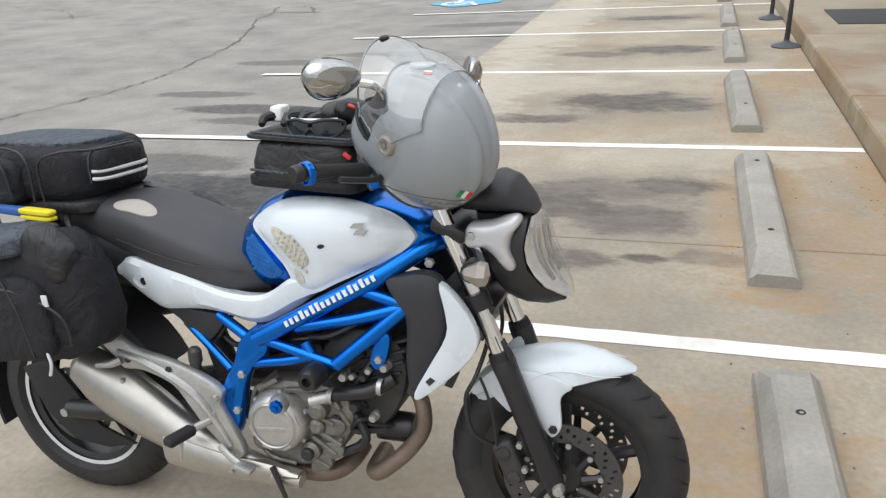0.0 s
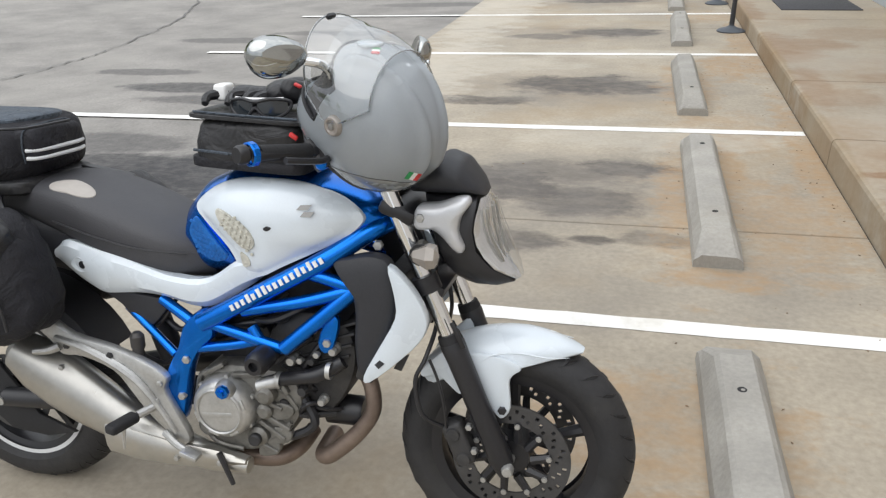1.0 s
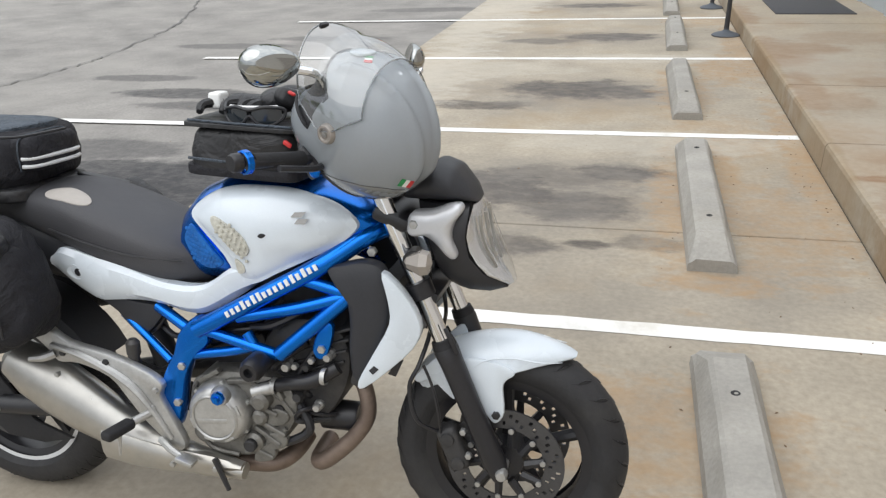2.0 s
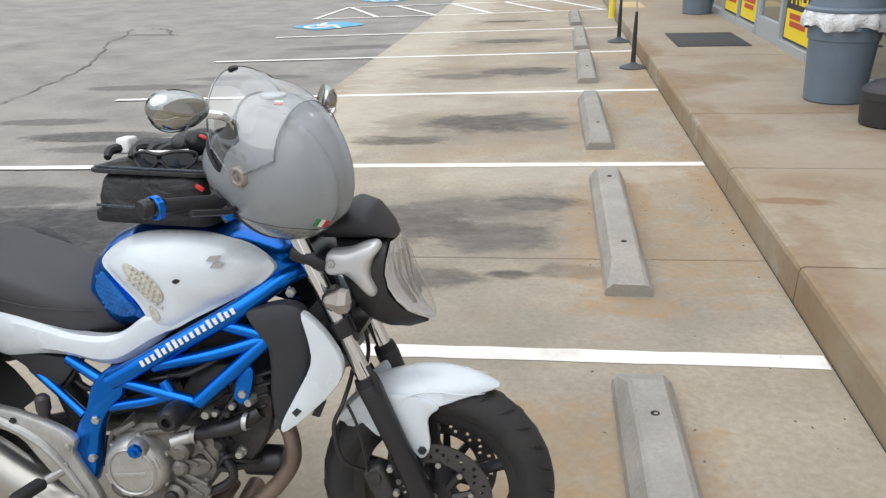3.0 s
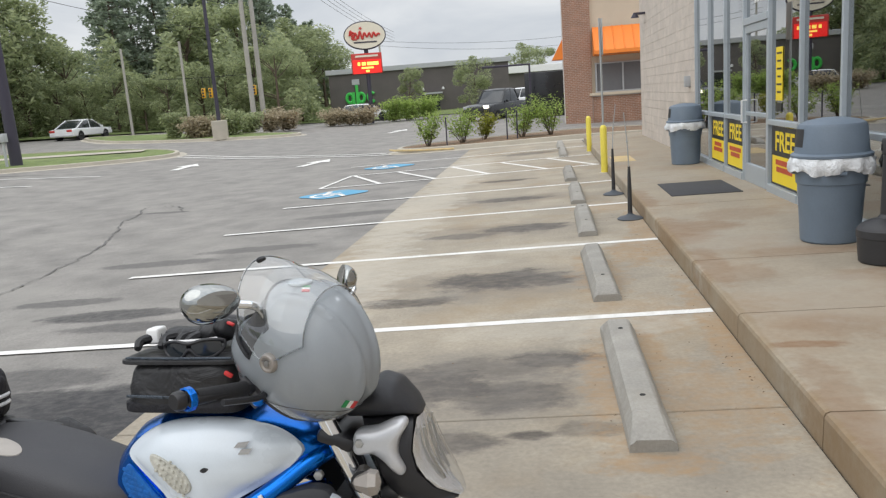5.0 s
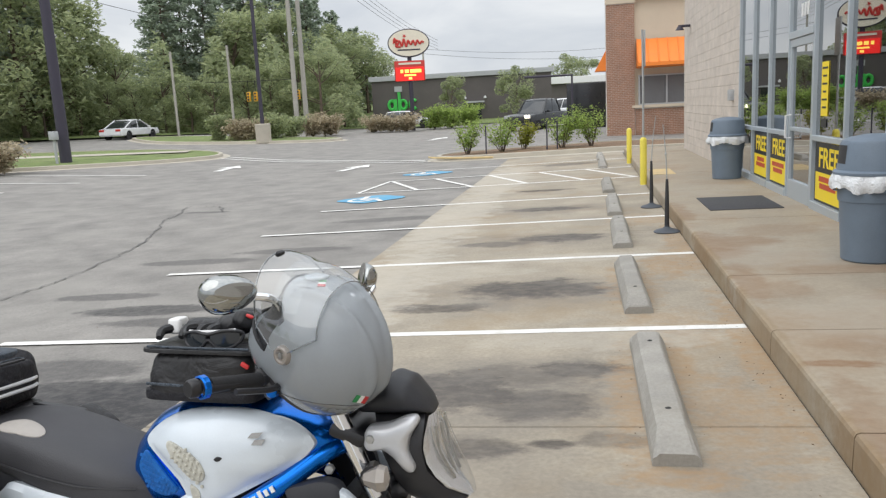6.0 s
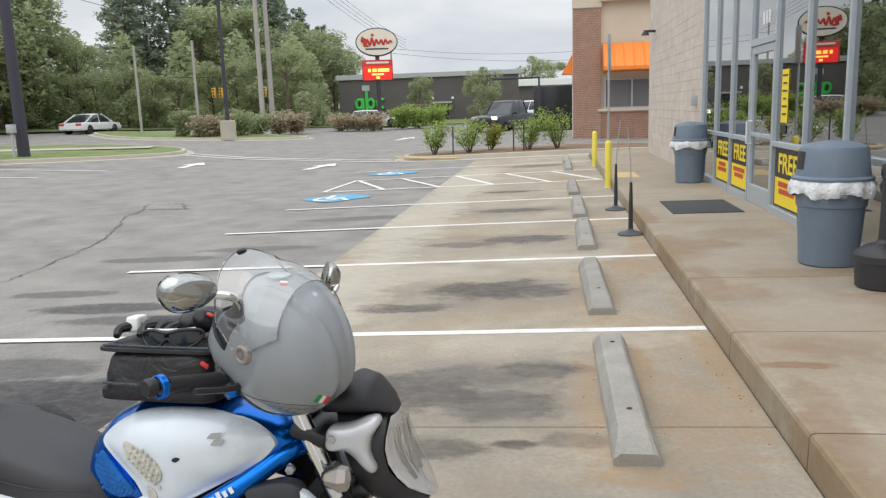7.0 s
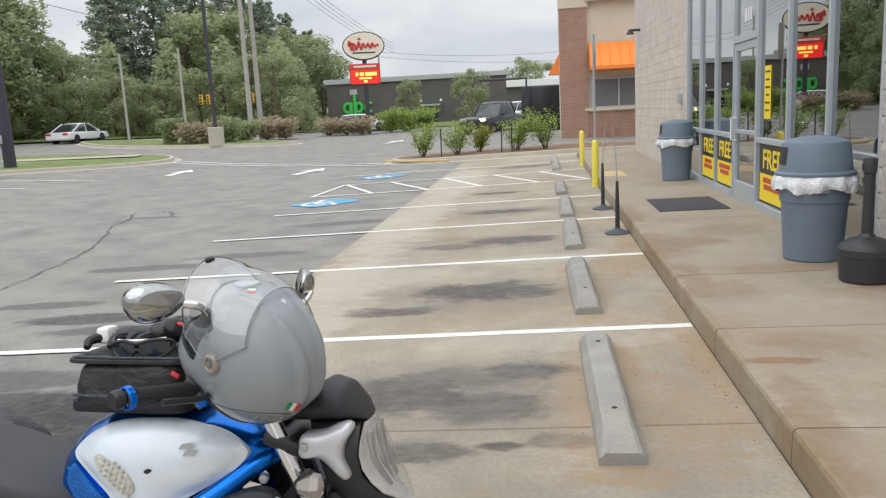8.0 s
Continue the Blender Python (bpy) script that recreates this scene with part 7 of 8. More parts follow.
part("exhaust_header", tube([(1.08, -0.06, 0.50), (1.11, -0.075, 0.46), (1.115, -0.085, 0.39), (1.07, -0.09, 0.32), (1.0, -0.09, 0.255), (0.97, -0.075, 0.238), (0.962, -0.03, 0.236), (0.96, 0.03, 0.24)], [0.021, 0.021, 0.021, 0.022, 0.024, 0.025, 0.024, 0.024], 14), HEADER, moto, "heat-browned exhaust header")
part("exhaust_link", tube([(0.90, 0.02, 0.25), (0.885, -0.05, 0.232), (0.84, -0.085, 0.218), (0.74, -0.10, 0.22), (0.62, -0.15, 0.235)], [0.022, 0.024, 0.026, 0.027, 0.03], 14), HEADER, moto)
part("radiator", box(0.045, 0.30, 0.28, (1.155, 0, 0.64), 0.008, rot=(0, 16, 0)), ENGINE_DARK, moto)
part("horn", lathe([(0.0, 0.03), (0.035, 0.028), (0.04, 0.0), (0.03, -0.03)], 18, axis="x", at=(1.23, -0.03, 0.66)), SATIN, moto)
for s in (-1, 1):
    part("radiator_shroud", shell([(1.055, 0.803), (1.10, 0.82), (1.15, 0.829), (1.19, 0.815), (1.205, 0.76), (1.20, 0.69), (1.17, 0.60), (1.135, 0.525), (1.108, 0.52), (1.10, 0.60), (1.105, 0.68), (1.095, 0.75)], lambda u, h: 0.148, s, 0.03, 0.0, levels=(1.0, 1.0, 0.97, 0.88, 0.7, 0.45, 0.2), lifts=(-0.03, -0.008, 0.0, 0.006, 0.011, 0.014, 0.015)), FAIRING, moto, "grey-black radiator shroud")
    part("shroud_panel", flank([(1.195, 0.812), (1.245, 0.768), (1.282, 0.70), (1.276, 0.648), (1.225, 0.588), (1.14, 0.515), (1.125, 0.53), (1.165, 0.605), (1.208, 0.686), (1.207, 0.745)], 0.168, 0.03, 0.004, side=s), PEARL, moto, "scuffed pearl white shroud panel")
    part("scuff", flank([(1.155, 0.565), (1.168, 0.578), (1.18, 0.57), (1.165, 0.555)], 0.1695, 0.003, 0.0, side=s, smooth=False), FAIRING, moto, "dark scrape mark")
    part("deflector_tab", flank([(1.21, 0.575), (1.235, 0.59), (1.215, 0.545), (1.195, 0.55)], 0.15, 0.01, 0.002, side=s, smooth=False), SATIN, moto)

# exhaust, hanger, pegs, rear end
muf = [(0.128, 0.507, 0.03, 0.026), (0.145, 0.498, 0.05, 0.056), (0.20, 0.462, 0.058, 0.078), (0.27, 0.42, 0.06, 0.083), (0.35, 0.372, 0.058, 0.077), (0.43, 0.33, 0.052, 0.064), (0.51, 0.298, 0.046, 0.051), (0.60, 0.268, 0.04, 0.044), (0.70, 0.245, 0.034, 0.036), (0.80, 0.235, 0.022, 0.022)]
rings = []
for i, (u, h, ry, rz) in enumerate(muf):
    d = Vector((muf[min(i + 1, 9)][0] - muf[max(i - 1, 0)][0], 0, muf[min(i + 1, 9)][1] - muf[max(i - 1, 0)][1])).normalized()
    up = Vector((-d.z, 0, d.x))
    rings.append([Vector((u, -0.165, h)) + Vector((0, -ry * math.cos(2 * math.pi * k / 28), 0)) + up * rz * math.sin(2 * math.pi * k / 28) for k in range(28)])
mf = part("muffler", rings_mesh(rings), STEEL, moto, "brushed steel muffler with worn heat shield")
part("exhaust_guard", band((0.42, 0.50, 0.60, 0.72, 0.80), (0.345, 0.325, 0.30, 0.283, 0.262), (0.255, 0.238, 0.228, 0.228, 0.248), (0.225, 0.222, 0.212, 0.20, 0.19), 0.03), STEEL, mf)
bolt(mf, 0.62, 0.262, 0.214, 0.008)
bolt(mf, 0.735, 0.256, 0.202, 0.008)
bolt(mf, 0.30, 0.478, 0.20, 0.008)
hang = part("footrest_hanger", flank([(0.225, 0.605), (0.245, 0.632), (0.285, 0.615), (0.345, 0.575), (0.45, 0.553), (0.56, 0.515), (0.608, 0.48), (0.598, 0.445), (0.625, 0.385), (0.655, 0.318), (0.635, 0.292), (0.60, 0.315), (0.54, 0.375), (0.50, 0.43), (0.455, 0.485), (0.37, 0.515), (0.31, 0.515), (0.285, 0.545)], 0.20, 0.028, 0.008), SILVER, moto, "cast aluminium footrest hanger")
part("hanger_rib", tube([(0.30, -0.203, 0.565), (0.40, -0.205, 0.54), (0.50, -0.204, 0.49), (0.56, -0.204, 0.43), (0.62, -0.203, 0.33)], [0.008, 0.01, 0.012, 0.01, 0.006], 8), SILVER, hang)
for u, h in ((0.59, 0.465), (0.455, 0.53), (0.575, 0.415), (0.60, 0.36), (0.33, 0.545), (0.52, 0.475)):
    bolt(hang, u, h, 0.202, 0.009, ENGINE_DARK if h > 0.5 else None)
part("pillion_peg", tube([(0.305, -0.20, 0.54), (0.28, -0.215, 0.532), (0.245, -0.225, 0.53)], [0.012, 0.011, 0.008], 8), SILVER, moto)
peg = part("rider_peg", tube([(0.57, -0.20, 0.40), (0.545, -0.245, 0.395)], 0.011, 10, curve=False), SILVER, moto)
part("peg_rubber", box(0.035, 0.085, 0.026, (0.53, -0.285, 0.392), 0.009, 3, rot=(0, 0, -14)), RUBBER, peg)
part("brake_pedal", tube([(0.585, -0.20, 0.325), (0.62, -0.215, 0.308), (0.655, -0.225, 0.297)], [0.01, 0.01, 0.008], 8), SILVER, moto)
part("pedal_pad", box(0.05, 0.035, 0.014, (0.672, -0.23, 0.291), 0.004, rot=(0, 18, 0)), SILVER, moto)
part("peg_feeler", tube([(0.535, -0.29, 0.38), (0.53, -0.292, 0.325)], [0.006, 0.003], 6, curve=False), SILVER, moto)
part("master_cylinder", lathe([(0.012, -0.06), (0.016, -0.02), (0.013, 0.0), (0.018, 0.01), (0.018, 0.04), (0.01, 0.05)], 12, at=(0.515, -0.165, 0.535)), ENGINE_DARK, moto)
part("swingarm", tube([(0.62, -0.10, 0.40), (0.40, -0.11, 0.36), (0.2, -0.11, 0.325), (RX, -0.11, RZ)], [0.04, 0.036, 0.03, 0.028], 12), SATIN, moto)
part("swingarm", tube([(0.62, 0.10, 0.40), (0.40, 0.11, 0.36), (0.2, 0.11, 0.325), (RX, 0.11, RZ)], [0.04, 0.036, 0.03, 0.028], 12), SATIN, moto)
part("rear_axle", tube([(RX, -0.14, RZ), (RX, 0.14, RZ)], 0.013, 12, curve=False), SILVER, moto)
part("shock_absorber", tube([(0.52, -0.02, 0.42), (0.44, -0.02, 0.70)], 0.035, 14, curve=False), ENGINE_DARK, moto)
rings = []
for a in np.linspace(25, 200, 20):
    q = radians(a)
    rings.append([(RX + rr * math.cos(q), y, RZ + rr * math.sin(q)) for rr, y in ((0.322, -0.088), (0.338, -0.07), (0.342, 0.0), (0.338, 0.07), (0.322, 0.088), (0.318, 0.082), (0.334, 0.0), (0.318, -0.082))])
part("rear_hugger", rings_mesh(rings), FAIRING, moto)
part("mud_flap", plate([(-0.155, 0.42), (-0.05, 0.46), (0.03, 0.36), (0.10, 0.26), (0.22, 0.215), (0.12, 0.19), (0.0, 0.2), (-0.09, 0.28)], 0.012, 0.003, "xz", -0.095), RUBBER, moto)
part("side_stand", tube([(0.62, 0.13, 0.30), (0.60, 0.22, 0.16), (0.585, 0.285, 0.045)], [0.014, 0.012, 0.01], 10), SATIN, moto)
part("stand_foot", box(0.07, 0.05, 0.012, (0.585, 0.29, 0.042), 0.004, rot=(7, 0, 0)), SATIN, moto)
part("brake_rod", tube([(0.735, -0.20, 0.285), (0.77, -0.205, 0.20)], [0.008, 0.006], 6, curve=False), SATIN, moto)

rnd = random.Random(21)
for k in range(16):
    hi = k % 2
    u0, h0 = (rnd.uniform(0.70, 0.86), rnd.uniform(0.60, 0.66)) if hi else (rnd.uniform(0.88, 0.96), rnd.uniform(0.38, 0.56))
    u1, h1 = (u0 + rnd.uniform(0.1, 0.22), h0 + rnd.uniform(0.02, 0.08)) if hi else (u0 + rnd.uniform(0.05, 0.13), h0 + rnd.uniform(-0.06, 0.08))
    w0 = rnd.uniform(0.105, 0.14)
    part("cable", tube([(u0, -w0, h0), ((u0 + u1) / 2 + rnd.uniform(-0.03, 0.03), -w0 - rnd.uniform(0.0, 0.02), (h0 + h1) / 2 + rnd.uniform(-0.03, 0.03)), (u1, -w0 + 0.02, h1)], rnd.choice((0.004, 0.006, 0.009)), 7), rnd.choice((SATIN, ENGINE_DARK, RUBBER)), moto)
for u, h, r, q in ((0.93, 0.54, 0.014, 0.03), (0.985, 0.545, 0.012, 0.03), (1.04, 0.575, 0.013, 0.025), (0.955, 0.46, 0.016, 0.03), (1.0, 0.43, 0.012, 0.02), (0.905, 0.42, 0.018, 0.03), (0.97, 0.62, 0.012, 0.03)):
    part("engine_fitting", lathe([(0.0, -q), (r * 0.7, -q), (r, -q * 0.6), (r * 0.8, -q * 0.3), (r * 1.1, 0.0), (r * 1.1, 0.03)], 10, axis="y", at=(u, -0.125, h)), rnd.choice((SILVER, ENGINE_DARK, SILVER)), moto, smooth=False)
for pts in ([(0.66, -0.153, 0.40), (0.68, -0.154, 0.48), (0.74, -0.154, 0.505)], [(0.83, -0.153, 0.49), (0.90, -0.153, 0.46), (0.94, -0.152, 0.41)], [(0.80, -0.153, 0.285), (0.87, -0.153, 0.32), (0.92, -0.152, 0.37)], [(0.66, -0.153, 0.36), (0.70, -0.153, 0.29), (0.78, -0.153, 0.275)]):
    part("case_rib", tube(pts, 0.006, 6), CASE, moto)
for u, h, L, tilt in ((0.86, 0.425, 0.09, 22), (0.875, 0.375, 0.10, 28), (0.87, 0.345, 0.08, 35), (0.84, 0.30, 0.09, 25), (0.81, 0.495, 0.08, -8), (0.72, 0.50, 0.07, -30), (0.905, 0.48, 0.06, 60)):
    part("case_fin", box(L, 0.022, 0.012, (u, -0.153, h), 0.003, rot=(0, tilt, 0)), CASE, moto, smooth=False)
for u, h in ((0.90, 0.395), (0.89, 0.325), (0.855, 0.285)):
    part("case_web", flank([(u - 0.03, h - 0.02), (u + 0.02, h - 0.012), (u + 0.03, h + 0.02), (u - 0.015, h + 0.028)], 0.158, 0.02, 0.004), CASE, moto, smooth=False)
part("cover_ring", lathe([(0.056, -0.0375), (0.06, -0.04), (0.064, -0.0365)], 40, axis="y", at=(0.748, -0.165, 0.405), cap=False), SILVER, cover)
for a in (200, 250, 300, 20):
    q = radians(a)
    part("cover_notch", box(0.03, 0.006, 0.01, (0.748 + 0.068 * math.cos(q), -0.196, 0.405 + 0.068 * math.sin(q)), 0.003, rot=(0, 90 - a, 0)), SILVER, cover)

# handlebar, grips, mirrors
part("handlebar", tube([(0.99, -0.34, 1.09), (1.06, -0.2, 1.075), (1.13, -0.11, 1.045), (1.165, 0, 1.03), (1.13, 0.11, 1.045), (1.06, 0.2, 1.075), (0.99, 0.34, 1.09)], 0.0115, 12), SATIN, moto)
part("bar_riser", box(0.05, 0.11, 0.08, (1.175, 0, 0.985), 0.012), SATIN, moto)
for s in (-1, 1):
    g = part("grip", tube([(0.985, s * 0.33, 1.092), (1.045, s * 0.215, 1.078)], [0.0185, 0.0175], 16, curve=False), RUBBER, moto, "ribbed black grip")
    part("bar_end", lathe([(0.0, -0.016), (0.014, -0.016), (0.02, -0.008), (0.02, 0.006), (0.016, 0.012)], 16), SATIN, g).matrix_basis = pose(0.967, s * 0.362, 1.096, 90, 0, s * 27)
    part("bar_end_ring", lathe([(0.022, -0.008), (0.0255, -0.006), (0.0255, 0.006), (0.022, 0.008)], 12, cap=False), BLUE, g, "blue anodised bar-end ring", smooth=False).matrix_basis = pose(0.978, s * 0.343, 1.094, 90, 0, s * 27)
    part("switch_cluster", box(0.05, 0.07, 0.05, (1.075, s * 0.175, 1.07), 0.014, rot=(0, 0, s * 27)), SATIN, moto)
    part("lever", tube([(1.085, s * 0.19, 1.065), (1.09, s * 0.26, 1.068), (1.055, s * 0.35, 1.085)], [0.009, 0.007, 0.007], 8), SATIN, moto)
    part("lever_adjuster", lathe([(0.009, -0.014), (0.013, -0.01), (0.013, 0.01), (0.009, 0.014)], 10, axis="y", at=(1.07, s * 0.205, 1.05)), BLUE, moto, "blue lever adjuster")
    stem = part("mirror_stem", tube([(1.10, -0.16, 1.08), (1.11, -0.19, 1.18), (1.10, -0.225, 1.252), (1.065, -0.25, 1.268)] if s < 0 else [(1.10, 0.16, 1.08), (1.14, 0.19, 1.15), (1.165, 0.22, 1.195), (1.178, 0.26, 1.225), (1.16, 0.29, 1.235)], 0.009, 10), CHROME, moto)
rings = []
for k, (x, sc) in enumerate(((0.012, 0.9), (0.016, 1.0), (0.004, 1.0), (-0.012, 0.86), (-0.024, 0.55), (-0.029, 0.15))):
    rings.append([(-x, sc * 0.068 * math.cos(a) * (1 + 0.12 * math.sin(a)), sc * 0.045 * math.sin(a) * (1 - 0.22 * math.cos(a))) for a in np.linspace(0, 2 * math.pi, 30, endpoint=False)])
mir = rings_mesh(rings)
me = bpy.data.meshes.new("mirror")
bmesh.ops.recalc_face_normals(mir, faces=mir.faces)
mir.to_mesh(me)
mir.free()
me.materials.append(MIRROR_BACK)
me.polygons.foreach_set("use_smooth", [True] * len(me.polygons))
for s in (-1, 1):
    ob = new("mirror", me)
    ob.parent = moto
    ob.matrix_basis = pose(1.034, -0.305, 1.277, 0, 16, -42) @ Matrix.Scale(0.93, 4) if s < 0 else pose(1.148, 0.3, 1.245, 0, 14, 24)
    tagged(ob, "chrome-backed teardrop mirror")

# ---- luggage and riding gear ----


def soft(sx, sy, sz, e=0.35, bulge=0.006, seed=0, n=36, m=20, sag=0.0):
    """A stuffed, rounded bag: a super-ellipsoid with uneven cloth."""
    rings = []
    for j in range(m + 1):
        b_ = -math.pi / 2 + math.pi * (j + 0.02) / (m + 0.04)
        cb, sb = math.cos(b_), math.sin(b_)
        ring = []
        for i in range(n):
            a = 2 * math.pi * i / n
            ca, sa = math.cos(a), math.sin(a)
            p = Vector((sx / 2 * abs(cb) ** e * math.copysign(abs(ca) ** e, ca), sy / 2 * abs(cb) ** e * math.copysign(abs(sa) ** e, sa), sz / 2 * math.copysign(abs(sb) ** e, sb)))
            d = noise.noise(p * 9 + Vector((seed, 0, 0))) * bulge + noise.noise(p * 28 + Vector((0, seed, 0))) * bulge * 0.4
            q = p + p.normalized() * d
            q.z -= sag * abs(p.x / sx) ** 2
            ring.append(q)
        rings.append(ring)
    return rings_mesh(rings)


def bike_thing(name, m, label, category, group=""):
    return thing(name, BIKE @ m, label, category, group)


# tail bag
tb = bike_thing("tail_bag", pose(0.03, 0.0, 1.022), "black fabric tail bag with reflective stripes strapped on the seat", "bag")
part("body", soft(0.42, 0.35, 0.17, 0.48, 0.016, 1), CORDURA, tb).matrix_basis = pose(-0.018, 0, 0)
part("base", soft(0.43, 0.32, 0.05, 0.4, 0.004, 2), LEATHER, tb).matrix_basis = pose(-0.01, 0, -0.085)
part("front_pocket", soft(0.09, 0.19, 0.095, 0.5, 0.005, 3), CORDURA, tb).matrix_basis = pose(0.198, -0.024, 0.022)
part("side_pocket", soft(0.24, 0.09, 0.13, 0.45, 0.006, 4), CORDURA, tb, "grey-blue side pocket").matrix_basis = pose(-0.09, -0.165, -0.015)
part("top_panel", soft(0.36, 0.26, 0.03, 0.45, 0.003, 5), CORDURA_G, tb, "slate grey padded top").matrix_basis = pose(-0.02, 0, 0.074)
for z in (0.012, -0.008):
    part("reflective_stripe", tube([(0.205, -0.119, z - 0.002), (0.230, -0.108, z - 0.001), (0.2425, -0.07, z), (0.244, -0.02, z), (0.2425, 0.03, z), (0.230, 0.061, z)], 0.0052, 8), REFLECT, tb, "pale reflective stripe")
part("piping", tube([(0.2, -0.121, -0.022), (0.2, -0.123, 0.03), (0.204, -0.11, 0.062), (0.208, -0.05, 0.07), (0.208, 0.02, 0.072), (0.2, 0.06, 0.062)], 0.002, 6), CORDURA_G, tb, "grey piping round the pocket")
part("loose_strap", soft(0.15, 0.03, 0.018, 0.4, 0.004, 6), SATIN, tb).matrix_basis = pose(0.262, 0.105, -0.088, 0, 12, 12)
for pts in ([(-0.24, -0.16, 0.03), (-0.15, -0.185, 0.07), (0.0, -0.18, 0.075), (0.06, -0.185, 0.04), (0.07, -0.188, -0.06)], [(-0.2, -0.213, -0.05), (-0.19, -0.212, 0.03), (-0.1, -0.215, 0.045), (0.0, -0.212, 0.035), (0.02, -0.21, -0.05)],
            [(0.1, -0.186, -0.06), (0.1, -0.187, 0.04), (0.17, -0.18, 0.07), (0.23, -0.13, 0.07), (0.25, 0.0, 0.072)]):
    part("zip", tube(pts, 0.0035, 6), SATIN, tb)
for x in (-0.12, 0.12):
    part("strap", tube([(x, -0.14, -0.1), (x + 0.03, -0.17, -0.13), (x + 0.06, -0.165, -0.17)], 0.008, 6), SATIN, tb)


def pannier(side, seed):
    s = -side
    t = bike_thing("pannier", pose(0.14, side * (0.265 if side < 0 else 0.235), 0.735 if side < 0 else 0.69, 0, -6, 0), "black fabric saddlebag hung over the rear seat", "saddlebag", "saddlebags")
    part("body", soft(0.42, 0.21, 0.35, 0.55, 0.024, seed), CORDURA, t)
    part("outer_pocket", soft(0.30, 0.08, 0.22, 0.5, 0.01, seed + 1), CORDURA, t).matrix_basis = pose(-0.02, side * 0.09, -0.03)
    part("top_flap", soft(0.34, 0.2, 0.07, 0.5, 0.012, seed + 2), CORDURA_G, t, "grey-blue padded flap").matrix_basis = pose(-0.08, side * 0.03, 0.155)
    part("side_flap", soft(0.15, 0.07, 0.12, 0.6, 0.012, seed + 3), LEATHER, t).matrix_basis = pose(0.13, side * 0.06, 0.12, 0, 35, 0)
    part("zip", tube([(-0.2, side * 0.1, 0.02), (-0.1, side * 0.125, 0.06), (0.05, side * 0.125, 0.05), (0.16, side * 0.105, -0.02), (0.17, side * 0.1, -0.1)], 0.004, 6), SATIN, t)
    part("seam", tube([(0.02, side * 0.125, 0.1), (0.06, side * 0.13, 0.0), (0.07, side * 0.125, -0.12)], 0.003, 6), SATIN, t)
    part("badge_bar", box(0.018, 0.004, 0.03, (0.135, side * 0.113, 0.02), 0.002), REFLECT, t)
    part("buckle", box(0.03, 0.012, 0.02, (-0.06, side * 0.11, 0.12), 0.004), SATIN, t)
    part("tag", box(0.02, 0.006, 0.02, (0.02, side * 0.115, 0.14), 0.004), FLAG_R, t, "small red tag")
    part("pull_cord", tube([(0.1, side * 0.115, -0.1), (0.11, side * 0.12, -0.14), (0.1, side * 0.122, -0.17)], 0.004, 6), REFLECT, t)
    return t


pannier(-1, 10)
pannier(1, 20)
st = bike_thing("tie_down_strap", pose(0.05, -0.22, 0.945, 0, 3, 0), "blue and yellow webbing strap folded on the saddlebag", "strap")
part("blue_webbing", soft(0.16, 0.03, 0.022, 0.5, 0.004, 31), BLUE_STRAP, st)
part("yellow_webbing", soft(0.1, 0.035, 0.014, 0.4, 0.003, 32), YELLOW_STRAP, st, "bright yellow webbing").matrix_basis = pose(0.09, -0.004, 0.006)
part("yellow_webbing", soft(0.1, 0.035, 0.012, 0.4, 0.003, 33), YELLOW_STRAP, st).matrix_basis = pose(0.092, -0.004, -0.009)

# tank bag with gloves and goggles on it
kb = bike_thing("tank_bag", pose(0.845, 0.0, 1.065, 0, 3, 0), "black leatherette tank bag on the fuel tank", "bag")
part("body", soft(0.28, 0.25, 0.12, 0.3, 0.012, 40), LEATHER, kb)
part("flap", soft(0.30, 0.265, 0.013, 0.25, 0.004, 41), LEATHER, kb).matrix_basis = pose(0, 0, 0.062)
part("base_band", soft(0.295, 0.262, 0.03, 0.25, 0.003, 42), CORDURA, kb).matrix_basis = pose(0, 0, -0.045)
part("zip", tube([(-0.13, -0.126, -0.018), (0.0, -0.129, -0.02), (0.13, -0.126, -0.022)], 0.004, 6), CORDURA_G, kb)
part("map_edge", tube([(-0.13, -0.12, 0.071), (0.0, -0.125, 0.071), (0.13, -0.12, 0.071)], 0.003, 6), CORDURA_G, kb)
part("red_tag", box(0.022, 0.008, 0.012, (0.125, -0.13, 0.035), 0.004, rot=(0, 30, 0)), FLAG_R, kb, "small red tag")
gl = bike_thing("riding_gloves", pose(0.845, 0.03, 1.155), "black riding gloves heaped on the tank bag", "gloves")
for i, (x, y, z, sx, sy, sz, ry) in enumerate(((-0.03, 0.0, 0.005, 0.13, 0.1, 0.05, 10), (0.05, 0.01, 0.02, 0.12, 0.11, 0.06, -12), (0.08, -0.03, 0.025, 0.09, 0.05, 0.05, 25))):
    part("glove_palm", soft(sx, sy, sz, 0.7, 0.012, 50 + i), LEATHER, gl).matrix_basis = pose(x, y, z, 0, ry, i * 30)
for i in (0, 1, 3, 6):
    part("finger", tube([(0.02 - 0.02 * i, -0.03 + 0.01 * (i % 3), 0.015), (0.0 - 0.022 * i, -0.065, 0.012 + 0.004 * (i % 2)), (-0.01 - 0.02 * i, -0.09, -0.003)], [0.014, 0.012, 0.008], 8), LEATHER, gl)
part("white_cuff", soft(0.035, 0.05, 0.04, 0.35, 0.004, 60), WHITE, gl, "white glove cuff").matrix_basis = pose(-0.11, -0.03, 0.02)
part("red_pull", box(0.02, 0.012, 0.008, (0.1, -0.06, 0.04), 0.004, rot=(0, 25, 0)), FLAG_R, gl)
gg = bike_thing("goggles", pose(0.87, -0.085, 1.15, 0, 0, 0), "black riding goggles lying on the tank bag", "goggles")
